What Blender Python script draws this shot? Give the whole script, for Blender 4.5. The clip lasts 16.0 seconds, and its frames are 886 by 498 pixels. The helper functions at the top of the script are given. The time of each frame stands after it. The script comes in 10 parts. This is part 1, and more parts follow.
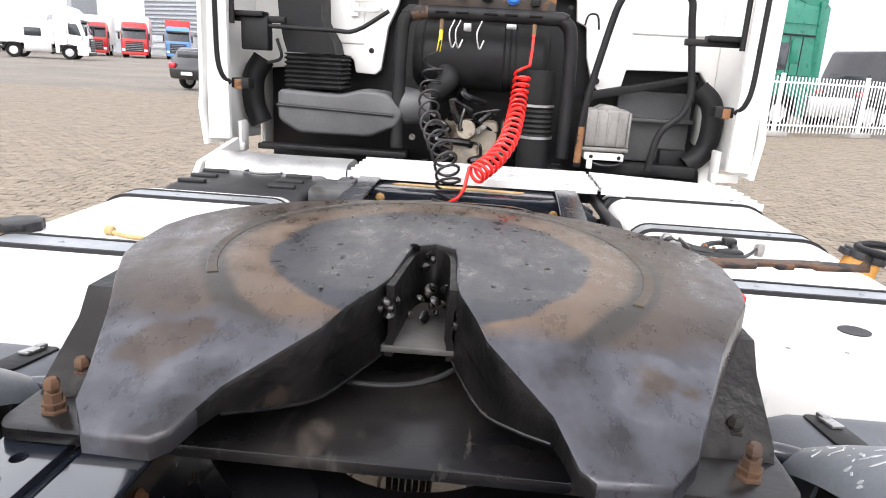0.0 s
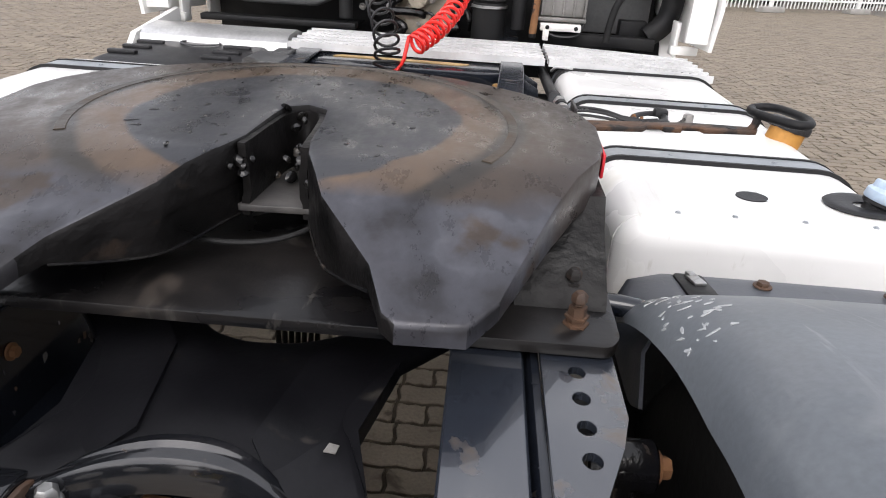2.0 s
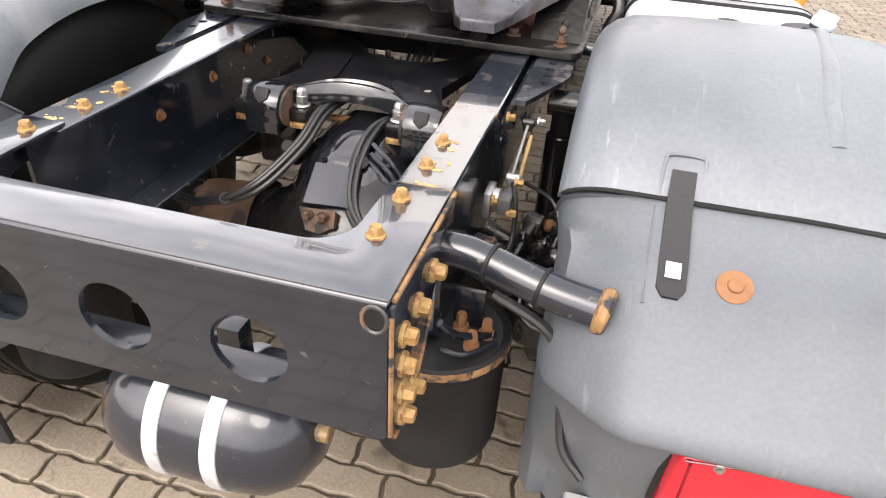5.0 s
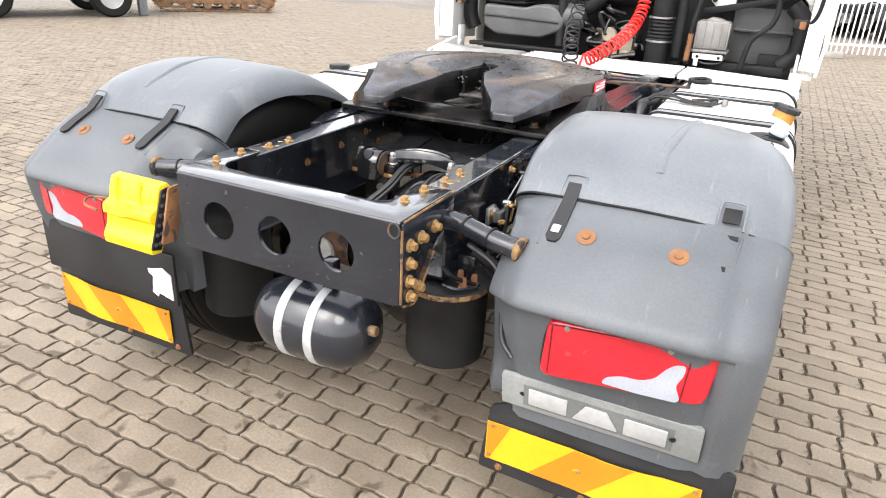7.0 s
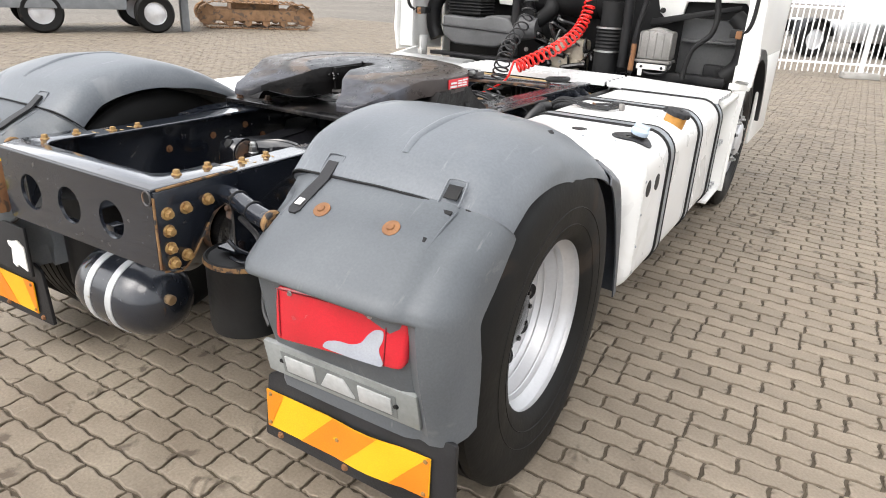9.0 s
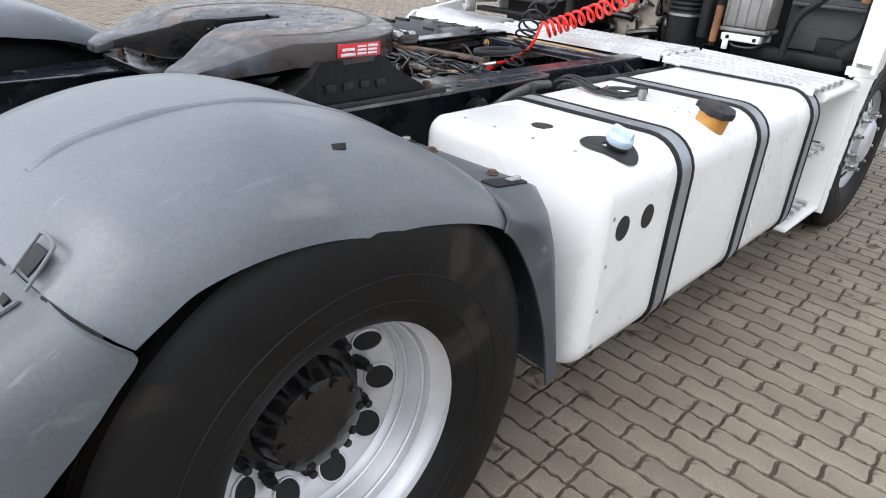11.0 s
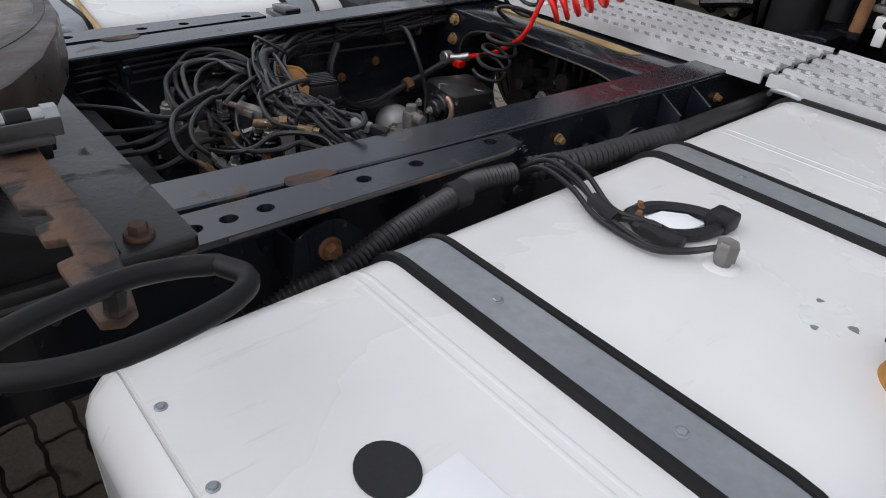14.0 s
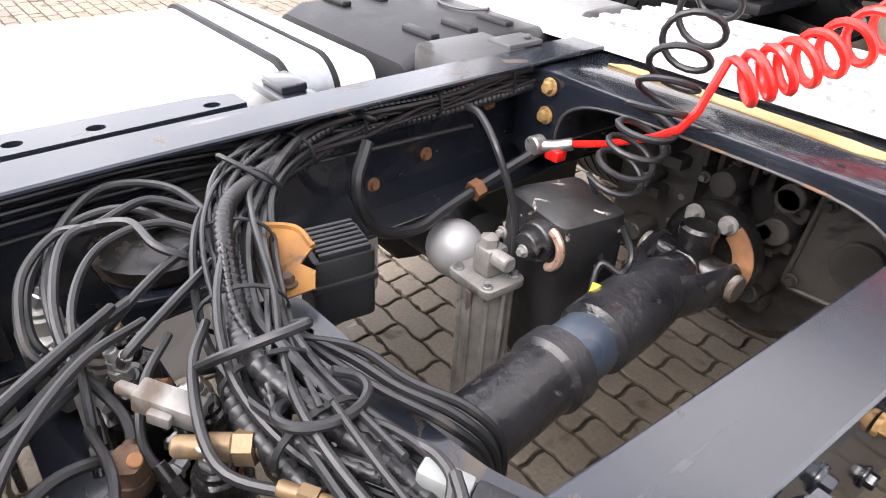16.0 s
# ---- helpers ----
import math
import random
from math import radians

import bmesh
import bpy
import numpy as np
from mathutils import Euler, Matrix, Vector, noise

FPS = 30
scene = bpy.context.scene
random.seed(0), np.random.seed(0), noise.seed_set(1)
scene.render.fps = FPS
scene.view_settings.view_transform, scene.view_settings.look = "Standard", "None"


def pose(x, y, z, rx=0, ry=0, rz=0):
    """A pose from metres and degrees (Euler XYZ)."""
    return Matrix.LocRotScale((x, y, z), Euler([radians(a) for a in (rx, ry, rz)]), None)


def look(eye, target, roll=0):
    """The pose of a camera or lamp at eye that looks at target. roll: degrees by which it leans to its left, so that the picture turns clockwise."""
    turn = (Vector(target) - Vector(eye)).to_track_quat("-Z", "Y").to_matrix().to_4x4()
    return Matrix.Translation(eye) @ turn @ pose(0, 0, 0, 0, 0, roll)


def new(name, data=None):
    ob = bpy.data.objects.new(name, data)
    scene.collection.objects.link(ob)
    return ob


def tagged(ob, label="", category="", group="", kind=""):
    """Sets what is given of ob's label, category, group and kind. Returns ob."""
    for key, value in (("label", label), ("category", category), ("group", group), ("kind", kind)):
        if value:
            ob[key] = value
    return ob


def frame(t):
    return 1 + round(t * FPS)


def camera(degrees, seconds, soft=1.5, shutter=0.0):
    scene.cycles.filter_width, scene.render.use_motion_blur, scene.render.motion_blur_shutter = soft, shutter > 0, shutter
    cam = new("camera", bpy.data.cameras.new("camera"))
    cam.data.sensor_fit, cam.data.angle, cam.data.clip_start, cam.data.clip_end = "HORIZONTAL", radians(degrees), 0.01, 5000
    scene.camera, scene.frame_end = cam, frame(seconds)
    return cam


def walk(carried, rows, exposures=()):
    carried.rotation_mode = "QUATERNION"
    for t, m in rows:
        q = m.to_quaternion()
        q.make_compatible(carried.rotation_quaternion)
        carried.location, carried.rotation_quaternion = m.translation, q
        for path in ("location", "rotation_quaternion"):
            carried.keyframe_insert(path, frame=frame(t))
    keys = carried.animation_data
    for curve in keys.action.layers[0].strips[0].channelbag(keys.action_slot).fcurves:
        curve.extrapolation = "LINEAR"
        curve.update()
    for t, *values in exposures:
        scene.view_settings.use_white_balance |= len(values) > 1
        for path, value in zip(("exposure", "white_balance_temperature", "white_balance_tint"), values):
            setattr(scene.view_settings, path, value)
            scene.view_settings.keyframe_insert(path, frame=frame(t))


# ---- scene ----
cam = camera(67.7, 16.0, soft=1.0)
PATH = [
    (0, (0.106, 0.205, 1.503), (-0.025, 2.123, 0.954), 3.3),
    (0.5, (0.148, 0.186, 1.54), (-0.001, 2.136, 1.118), 3.1),
    (1, (0.188, 0.184, 1.529), (0.048, 2.138, 1.124), 3.0),
    (1.5, (0.251, 0.2, 1.504), (0.137, 2.123, 0.964), 3.1),
    (2, (0.309, 0.208, 1.476), (0.229, 2.007, 0.606), 3.6),
    (2.5, (0.332, 0.142, 1.439), (0.272, 1.816, 0.347), 2.2),
    (3, (0.354, -0.001, 1.463), (0.302, 1.603, 0.269), 3.3),
    (3.5, (0.399, -0.135, 1.467), (0.285, 1.447, 0.249), 4.0),
    (4, (0.499, -0.306, 1.437), (0.306, 1.277, 0.23), 4.5),
    (4.5, (0.556, -0.463, 1.455), (0.257, 1.163, 0.329), 4.3),
    (5, (0.582, -0.7, 1.482), (0.2, 0.927, 0.383), 3.8),
    (5.2, (0.596, -0.802, 1.496), (0.185, 0.828, 0.413), 3.7),
    (7.3, (1.249, -1.502, 1.595), (0.435, 0.156, 0.826), 2.8),
    (7.5, (1.338, -1.533, 1.598), (0.519, 0.124, 0.835), 2.7),
    (8, (1.596, -1.53, 1.595), (0.76, 0.12, 0.834), 2.8),
    (8.5, (1.776, -1.423, 1.56), (0.873, 0.196, 0.811), 3.0),
    (9, (1.881, -1.157, 1.546), (0.944, 0.444, 0.799), 3.0),
    (9.2, (1.927, -1.054, 1.557), (0.972, 0.53, 0.795), 3.1),
    (11.3, (2.024, 0.175, 1.493), (0.786, 1.466, 0.598), 3.8),
    (11.5, (2.009, 0.273, 1.5), (0.767, 1.55, 0.59), 3.7),
    (12, (1.929, 0.509, 1.509), (0.681, 1.77, 0.586), 3.7),
    (12.5, (1.737, 0.751, 1.515), (0.496, 2.004, 0.572), 4.0),
    (13, (1.586, 0.968, 1.529), (0.386, 2.182, 0.487), 4.1),
    (13.5, (1.444, 1.19, 1.524), (0.235, 2.373, 0.457), 4.9),
    (14, (1.221, 1.369, 1.48), (0.003, 2.521, 0.389), 5.0),
    (14.5, (0.956, 1.497, 1.47), (-0.299, 2.597, 0.368), 4.9),
    (15, (0.758, 1.591, 1.458), (-0.571, 2.611, 0.366), 4.3),
    (15.5, (0.615, 1.714, 1.432), (-0.732, 2.717, 0.345), 3.9),
    (16, (0.507, 1.816, 1.377), (-0.767, 2.926, 0.307), 3.3),
]
EXPOSURES = [(0, 0.8, 6500, 14), (0.5, -0.5, 6500, 16), (1, -0.5, 6500, 16), (1.5, -0.38, 6500, 16), (2, 0.17, 6500, 14), (2.5, 0.93, 6450, 12), (3, 1.2, 6600, 13), (3.5, 1.5, 6650, 15), (4.5, 1.25, 6800, 16), (5, 1.2, 6900, 16), (7.5, 0.95, 6600, 12), (8, 0.82, 6600, 12), (8.5, 0.70, 6600, 11), (9, 0.64, 6600, 11), (11.5, 0.22, 6050, 11), (12.5, -0.22, 6080, 10), (13, -0.52, 6090, 11), (13.5, -0.65, 6050, 12), (14, -0.75, 6200, 13), (14.5, -0.65, 6350, 16), (15, 0.95, 6450, 16), (15.5, 1.42, 6500, 17), (16, 1.5, 6550, 17)]
walk(cam, [(t, look(eye, target, roll)) for t, eye, target, roll in PATH], EXPOSURES)

# ---- sky, sun, exposure ----
world = bpy.data.worlds.new("overcast_sky")
scene.world = world
world.use_nodes = True
wn, wl = world.node_tree.nodes, world.node_tree.links
sky = wn.new("ShaderNodeTexSky")
sky.sky_type, sky.sun_disc = "NISHITA", False
sky.sun_elevation, sky.sun_rotation = radians(48), radians(205)
sky.air_density, sky.dust_density, sky.ozone_density = 1.0, 4.0, 1.0
grey = wn.new("ShaderNodeHueSaturation")
grey.inputs["Saturation"].default_value = 0.22
wtc, wnoise, wramp, wmix = wn.new("ShaderNodeTexCoord"), wn.new("ShaderNodeTexNoise"), wn.new("ShaderNodeValToRGB"), wn.new("ShaderNodeMix")
wnoise.inputs["Scale"].default_value, wnoise.inputs["Detail"].default_value = 5.0, 7
wramp.color_ramp.elements[0].position, wramp.color_ramp.elements[0].color = 0.36, (0.80, 0.82, 0.85, 1)
wramp.color_ramp.elements[1].position, wramp.color_ramp.elements[1].color = 0.62, (1.22, 1.22, 1.20, 1)
wmix.data_type, wmix.blend_type = "RGBA", "MULTIPLY"
wmix.inputs["Factor"].default_value = 1.0
wl.new(wtc.outputs["Generated"], wnoise.inputs["Vector"])
wl.new(wnoise.outputs["Fac"], wramp.inputs["Fac"])
wl.new(sky.outputs["Color"], grey.inputs["Color"])
wadd = wn.new("ShaderNodeMix")
wadd.data_type, wadd.blend_type = "RGBA", "ADD"
wadd.inputs["Factor"].default_value = 1.0
wadd.inputs[7].default_value = (3.75, 3.82, 3.95, 1)
wl.new(grey.outputs["Color"], wadd.inputs[6])
wl.new(wadd.outputs[2], wmix.inputs[6])
wl.new(wramp.outputs["Color"], wmix.inputs[7])
wl.new(wmix.outputs[2], wn["Background"].inputs["Color"])
wn["Background"].inputs["Strength"].default_value = 0.15

sun_data = bpy.data.lights.new("sun", "SUN")
sun_data.energy, sun_data.angle, sun_data.color = 0.7, radians(25), (1.0, 0.97, 0.92)
sun = new("sun", sun_data)
sun.matrix_world = pose(0, 0, 30, 42, 0, 25)


# ---- helpers for meshes ----
def mirrored(bm, s):
    if s < 0:
        bmesh.ops.scale(bm, vec=(-1, 1, 1), verts=bm.verts)
    return bm


def part(name, bm, material, parent=None, label="", smooth=38):
    """Links a bmesh as one mesh object under a thing or a part."""
    bmesh.ops.recalc_face_normals(bm, faces=bm.faces)
    me = bpy.data.meshes.new(name)
    bm.to_mesh(me)
    bm.free()
    me.shade_smooth()
    me.set_sharp_from_angle(angle=radians(smooth))
    for m in material if isinstance(material, (list, tuple)) else (material,):
        me.materials.append(m)
    ob = new(name, me)
    if parent is not None:
        ob.parent = parent
    if label:
        tagged(ob, label)
    return ob


def joined(*bms):
    out = bmesh.new()
    for b in bms:
        me = bpy.data.meshes.new("tmp")
        b.to_mesh(me)
        b.free()
        out.from_mesh(me)
        bpy.data.meshes.remove(me)
    return out


def moved(bm, m):
    bmesh.ops.transform(bm, matrix=m, verts=bm.verts)
    return bm


def box(x0, x1, y0, y1, z0, z1, bev=0.004, seg=2):
    bm = bmesh.new()
    bmesh.ops.create_cube(bm, size=1)
    bmesh.ops.transform(bm, matrix=Matrix.LocRotScale(((x0 + x1) / 2, (y0 + y1) / 2, (z0 + z1) / 2), None, (abs(x1 - x0), abs(y1 - y0), abs(z1 - z0))), verts=bm.verts)
    if bev:
        bmesh.ops.bevel(bm, geom=bm.edges[:], offset=bev, segments=seg, affect="EDGES", profile=0.5)
    return bm


def lathe(profile, seg=32, axis="z", at=(0, 0, 0)):
    """A body of revolution from (radius, height) pairs."""
    bm = bmesh.new()
    rings = []
    for r, h in profile:
        if r < 1e-5:
            rings.append([bm.verts.new((0, 0, h))])
        else:
            rings.append([bm.verts.new((r * math.cos(2 * math.pi * i / seg), r * math.sin(2 * math.pi * i / seg), h)) for i in range(seg)])
    for a, b in zip(rings, rings[1:]):
        for i in range(seg):
            j = (i + 1) % seg
            if len(a) == 1 and len(b) > 1:
                bm.faces.new((a[0], b[i], b[j]))
            elif len(b) == 1 and len(a) > 1:
                bm.faces.new((a[i], a[j], b[0]))
            elif len(a) > 1:
                bm.faces.new((a[i], a[j], b[j], b[i]))
    turn = {"z": Matrix.Identity(4), "x": pose(0, 0, 0, 0, 90, 0), "y": pose(0, 0, 0, -90, 0, 0)}[axis]
    return moved(bm, Matrix.Translation(at) @ turn)


def rod(r, h0, h1, axis="z", at=(0, 0, 0), seg=20, bev=0.003):
    return lathe([(0, h0), (r - bev, h0), (r, h0 + bev), (r, h1 - bev), (r - bev, h1), (0, h1)], seg, axis, at)


def curve(points, n=8):
    """Catmull-Rom through the points."""
    p = [Vector(q) for q in points]
    p = [2 * p[0] - p[1]] + p + [2 * p[-1] - p[-2]]
    out = []
    for i in range(1, len(p) - 2):
        a, b, c, d = p[i - 1 : i + 3]
        for k in range(n):
            t = k / n
            out.append(0.5 * (2 * b + (c - a) * t + (2 * a - 5 * b + 4 * c - d) * t * t + (3 * b - a - 3 * c + d) * t**3))
    out.append(p[-2])
    return out


def tube(points, r, seg=8, n=6, ribs=0.0, closed=False):
    """A round bar or hose along a smooth line; ribs: depth of a conduit's corrugation."""
    line = curve(points, n) if n > 1 else [Vector(q) for q in points]
    bm = bmesh.new()
    rings, up = [], None
    for i, q in enumerate(line):
        a, b = line[max(0, i - 1)], line[min(len(line) - 1, i + 1)]
        if closed:
            a, b = line[i - 1], line[(i + 1) % len(line)]
        d = (b - a).normalized()
        if up is None:
            up = d.orthogonal().normalized()
        up = (up - d * up.dot(d)).normalized()
        side = d.cross(up)
        rr = r - ribs * (i % 2)
        rings.append([bm.verts.new(q + rr * (math.cos(2 * math.pi * k / seg) * up + math.sin(2 * math.pi * k / seg) * side)) for k in range(seg)])
    pairs = list(zip(rings, rings[1:])) + ([(rings[-1], rings[0])] if closed else [])
    for a, b in pairs:
        for k in range(seg):
            j = (k + 1) % seg
            bm.faces.new((a[k], a[j], b[j], b[k]))
    if not closed:
        bm.faces.new(rings[0][::-1])
        bm.faces.new(rings[-1])
    return bm


def conduit(points, r, ribs=0.003, pitch=0.006):
    line = curve(points, 12)
    length = sum((b - a).length for a, b in zip(line, line[1:]))
    n = max(4, int(length / pitch))
    out, walked, k = [], 0.0, 0
    for a, b in zip(line, line[1:]):
        step = (b - a).length
        while k <= n and length * k / n <= walked + step + 1e-9:
            out.append(a.lerp(b, min(1, max(0, (length * k / n - walked) / max(step, 1e-9)))))
            k += 1
        walked += step
    return tube(out, r, 12, 1, ribs)


def prism(poly, h0, h1, axis="z", bev=0.0, seg=2):
    """A plate from an outline. axis z: (x, y); y: (x, z); x: (y, z)."""
    put = {"z": lambda a, b, h: (a, b, h), "y": lambda a, b, h: (a, h, b), "x": lambda a, b, h: (h, a, b)}[axis]
    bm = bmesh.new()
    lo = [bm.verts.new(put(a, b, h0)) for a, b in poly]
    hi = [bm.verts.new(put(a, b, h1)) for a, b in poly]
    n = len(poly)
    bm.faces.new(lo[::-1])
    bm.faces.new(hi)
    for i in range(n):
        bm.faces.new((lo[i], lo[(i + 1) % n], hi[(i + 1) % n], hi[i]))
    bmesh.ops.recalc_face_normals(bm, faces=bm.faces)
    if bev:
        sharp = [e for e in bm.edges if len(e.link_faces) == 2 and e.calc_face_angle(0) > 0.5]
        bmesh.ops.bevel(bm, geom=sharp, offset=bev, segments=seg, affect="EDGES", profile=0.5)
    return bm


def holed(outer, holes, h0, h1, axis="z"):
    """A plate with through holes; outer and holes are outlines."""
    put = {"z": lambda a, b, h: (a, b, h), "y": lambda a, b, h: (a, h, b), "x": lambda a, b, h: (h, a, b)}[axis]
    bm = bmesh.new()
    edges = []
    for loop in [outer, *holes]:
        vs = [bm.verts.new(put(a, b, h0)) for a, b in loop]
        edges += [bm.edges.new((vs[i], vs[(i + 1) % len(vs)])) for i in range(len(vs))]
    bmesh.ops.triangle_fill(bm, use_beauty=True, use_dissolve=False, edges=edges)
    out = bmesh.ops.extrude_face_region(bm, geom=bm.faces[:])
    shift = Vector(put(0, 0, h1)) - Vector(put(0, 0, h0))
    bmesh.ops.translate(bm, vec=shift, verts=[v for v in out["geom"] if isinstance(v, bmesh.types.BMVert)])
    return bm


def round_poly(pts, r, n=5):
    """The outline with its corners rounded."""
    out = []
    m = len(pts)
    for i in range(m):
        p, a, b = Vector(pts[i]), Vector(pts[i - 1]), Vector(pts[(i + 1) % m])
        u, v = a - p, b - p
        rr = min(r, u.length * 0.45, v.length * 0.45)
        u, v = p + u.normalized() * rr, p + v.normalized() * rr
        for k in range(n + 1):
            t = k / n
            q = (1 - t) ** 2 * u + 2 * t * (1 - t) * p + t * t * v
            out.append((q.x, q.y))
    return out


def circle(cx, cy, rx, ry=None, n=24):
    ry = ry or rx
    return [(cx + rx * math.cos(2 * math.pi * i / n), cy + ry * math.sin(2 * math.pi * i / n)) for i in range(n)]


def loft(rings, caps=True):
    bm = bmesh.new()
    vs = [[bm.verts.new(p) for p in ring] for ring in rings]
    n = len(vs[0])
    for a, b in zip(vs, vs[1:]):
        for i in range(n):
            bm.faces.new((a[i], a[(i + 1) % n], b[(i + 1) % n], b[i]))
    if caps:
        bm.faces.new(vs[0][::-1])
        bm.faces.new(vs[-1])
    return bm


def shell(grid, thick):
    """A sheet with thickness from a grid of points."""
    bm = bmesh.new()
    vs = [[bm.verts.new(p) for p in row] for row in grid]
    rows, cols = len(vs), len(vs[0])
    for i in range(rows - 1):
        for k in range(cols - 1):
            bm.faces.new((vs[i][k], vs[i][k + 1], vs[i + 1][k + 1], vs[i + 1][k]))
    bm.normal_update()
    lo = [[bm.verts.new(v.co - v.normal * thick) for v in row] for row in vs]
    for i in range(rows - 1):
        for k in range(cols - 1):
            bm.faces.new((lo[i][k], lo[i + 1][k], lo[i + 1][k + 1], lo[i][k + 1]))
    for a, b in ((vs[0], lo[0]), (vs[-1], lo[-1]), ([r[0] for r in vs], [r[0] for r in lo]), ([r[-1] for r in vs], [r[-1] for r in lo])):
        for k in range(len(a) - 1):
            bm.faces.new((a[k], a[k + 1], b[k + 1], b[k]))
    return bm


def bolt(r=0.014, h=0.012, washer=1.45):
    """A flanged hex bolt head, standing on z = 0."""
    return joined(
        lathe([(0, 0), (r * washer, 0), (r * washer, h * 0.22), (r * washer * 0.92, h * 0.35), (0, h * 0.35)], 18),
        lathe([(0, h * 0.3), (r, h * 0.3), (r, h * 0.9), (r * 0.85, h * 1.15), (0, h * 1.15)], 6),
    )


def bolts(name, spots, material, parent, r=0.014, h=0.014, normal="z", label="rusty hex bolt head"):
    """One bolt head per spot, all on one mesh."""
    turn = {"z": Matrix.Identity(4), "x": pose(0, 0, 0, 0, 90, 0), "-x": pose(0, 0, 0, 0, -90, 0), "-y": pose(0, 0, 0, 90, 0, 0), "y": pose(0, 0, 0, -90, 0, 0)}[normal]
    first = None
    for k, p in enumerate(spots):
        if first is None:
            first = ob = part(name, bolt(r, h), material, parent, label)
        else:
            ob = new(name, first.data)
            ob.parent = parent
            tagged(ob, label)
        ob.matrix_basis = Matrix.Translation(p) @ turn @ pose(0, 0, 0, 0, 0, 37 * k)
    return first


def thing(name, label, category, group="", at=(0, 0, 0)):
    ob = new(name)
    ob.location = at
    return tagged(ob, label, category, group)


# ---- materials ----
def surface(name, a, b, rough=(0.4, 0.6), metal=0.0, scale=5.0, fine=70.0, bump=0.15, stain=None, amount=0.5, stain_scale=7.0, streak=(1, 1, 1), coat=0.0, by_object=0.0, spec=0.5, grain_amount=0.12, scratch=None, coat_rough=0.12):
    """A worn surface: two colours in broad patches, fine grain, and stains with an edge of their own."""
    m = bpy.data.materials.new(name)
    m.use_nodes = True
    n, l = m.node_tree.nodes, m.node_tree.links
    p = n["Principled BSDF"]
    tc, mp = n.new("ShaderNodeTexCoord"), n.new("ShaderNodeMapping")
    mp.inputs["Scale"].default_value = streak
    l.new(tc.outputs["Object"], mp.inputs["Vector"])

    def noise_node(s, detail, dist=0.0):
        q = n.new("ShaderNodeTexNoise")
        q.inputs["Scale"].default_value, q.inputs["Detail"].default_value, q.inputs["Distortion"].default_value = s, detail, dist
        l.new(mp.outputs["Vector"], q.inputs["Vector"])
        return q

    def ramp(src, lo, hi):
        q = n.new("ShaderNodeMapRange")
        q.inputs["From Min"].default_value, q.inputs["From Max"].default_value = lo, hi
        l.new(src, q.inputs["Value"])
        return q.outputs["Result"]

    def mix(fac, x, y, kind="MIX"):
        q = n.new("ShaderNodeMix")
        q.data_type, q.blend_type = "RGBA", kind
        for val, sock in ((fac, q.inputs["Factor"]), (x, q.inputs[6]), (y, q.inputs[7])):
            if isinstance(val, (int, float)):
                sock.default_value = val
            elif isinstance(val, tuple):
                sock.default_value = (*val, 1)
            else:
                l.new(val, sock)
        return q.outputs[2]

    broad, grain = noise_node(scale, 5, 0.4), noise_node(fine, 4)
    col = mix(ramp(broad.outputs["Fac"], 0.35, 0.65), tuple(a), tuple(b))
    g = ramp(grain.outputs["Fac"], 0.2, 0.8)
    gm = n.new("ShaderNodeMapRange")
    gm.inputs["To Min"].default_value, gm.inputs["To Max"].default_value = 1 - grain_amount, 1 + grain_amount
    l.new(g, gm.inputs["Value"])
    col = mix(1.0, col, gm.outputs["Result"], "MULTIPLY")
    if by_object:
        info, om = n.new("ShaderNodeObjectInfo"), n.new("ShaderNodeMapRange")
        om.inputs["To Min"].default_value, om.inputs["To Max"].default_value = 1 - by_object, 1 + by_object
        l.new(info.outputs["Random"], om.inputs["Value"])
        col = mix(1.0, col, om.outputs["Result"], "MULTIPLY")
    if by_object:
        geo, im = n.new("ShaderNodeNewGeometry"), n.new("ShaderNodeMapRange")
        im.inputs["To Min"].default_value, im.inputs["To Max"].default_value = 1 - by_object, 1 + by_object
        l.new(geo.outputs["Random Per Island"], im.inputs["Value"])
        col = mix(1.0, col, im.outputs["Result"], "MULTIPLY")
    rr = n.new("ShaderNodeMapRange")
    rr.inputs["To Min"].default_value, rr.inputs["To Max"].default_value = rough
    l.new(ramp(broad.outputs["Fac"], 0.3, 0.7), rr.inputs["Value"])
    rough_out = rr.outputs["Result"]
    if stain is not None:
        st = noise_node(stain_scale, 7, 0.6)
        edge = 0.72 - 0.34 * amount
        mask = ramp(st.outputs["Fac"], edge, edge + 0.07)
        col = mix(mask, col, tuple(stain))
        rs = n.new("ShaderNodeMix")
        l.new(mask, rs.inputs["Factor"])
        l.new(rough_out, rs.inputs[2])
        rs.inputs[3].default_value = 0.8
        rough_out = rs.outputs[0]
        if metal:
            ms = n.new("ShaderNodeMapRange")
            ms.inputs["To Min"].default_value, ms.inputs["To Max"].default_value = metal, 0.0
            l.new(mask, ms.inputs["Value"])
            l.new(ms.outputs["Result"], p.inputs["Metallic"])
    if scratch is not None:
        tone, share, turn = scratch
        sm, sn = n.new("ShaderNodeMapping"), n.new("ShaderNodeTexNoise")
        sm.inputs["Scale"].default_value, sm.inputs["Rotation"].default_value = (34, 3.2, 9), turn
        sn.inputs["Scale"].default_value, sn.inputs["Detail"].default_value, sn.inputs["Roughness"].default_value = 1.3, 5, 0.62
        l.new(tc.outputs["Object"], sm.inputs["Vector"])
        l.new(sm.outputs["Vector"], sn.inputs["Vector"])
        fine_mask = ramp(sn.outputs["Fac"], 0.70 - 0.2 * share, 0.80 - 0.2 * share)
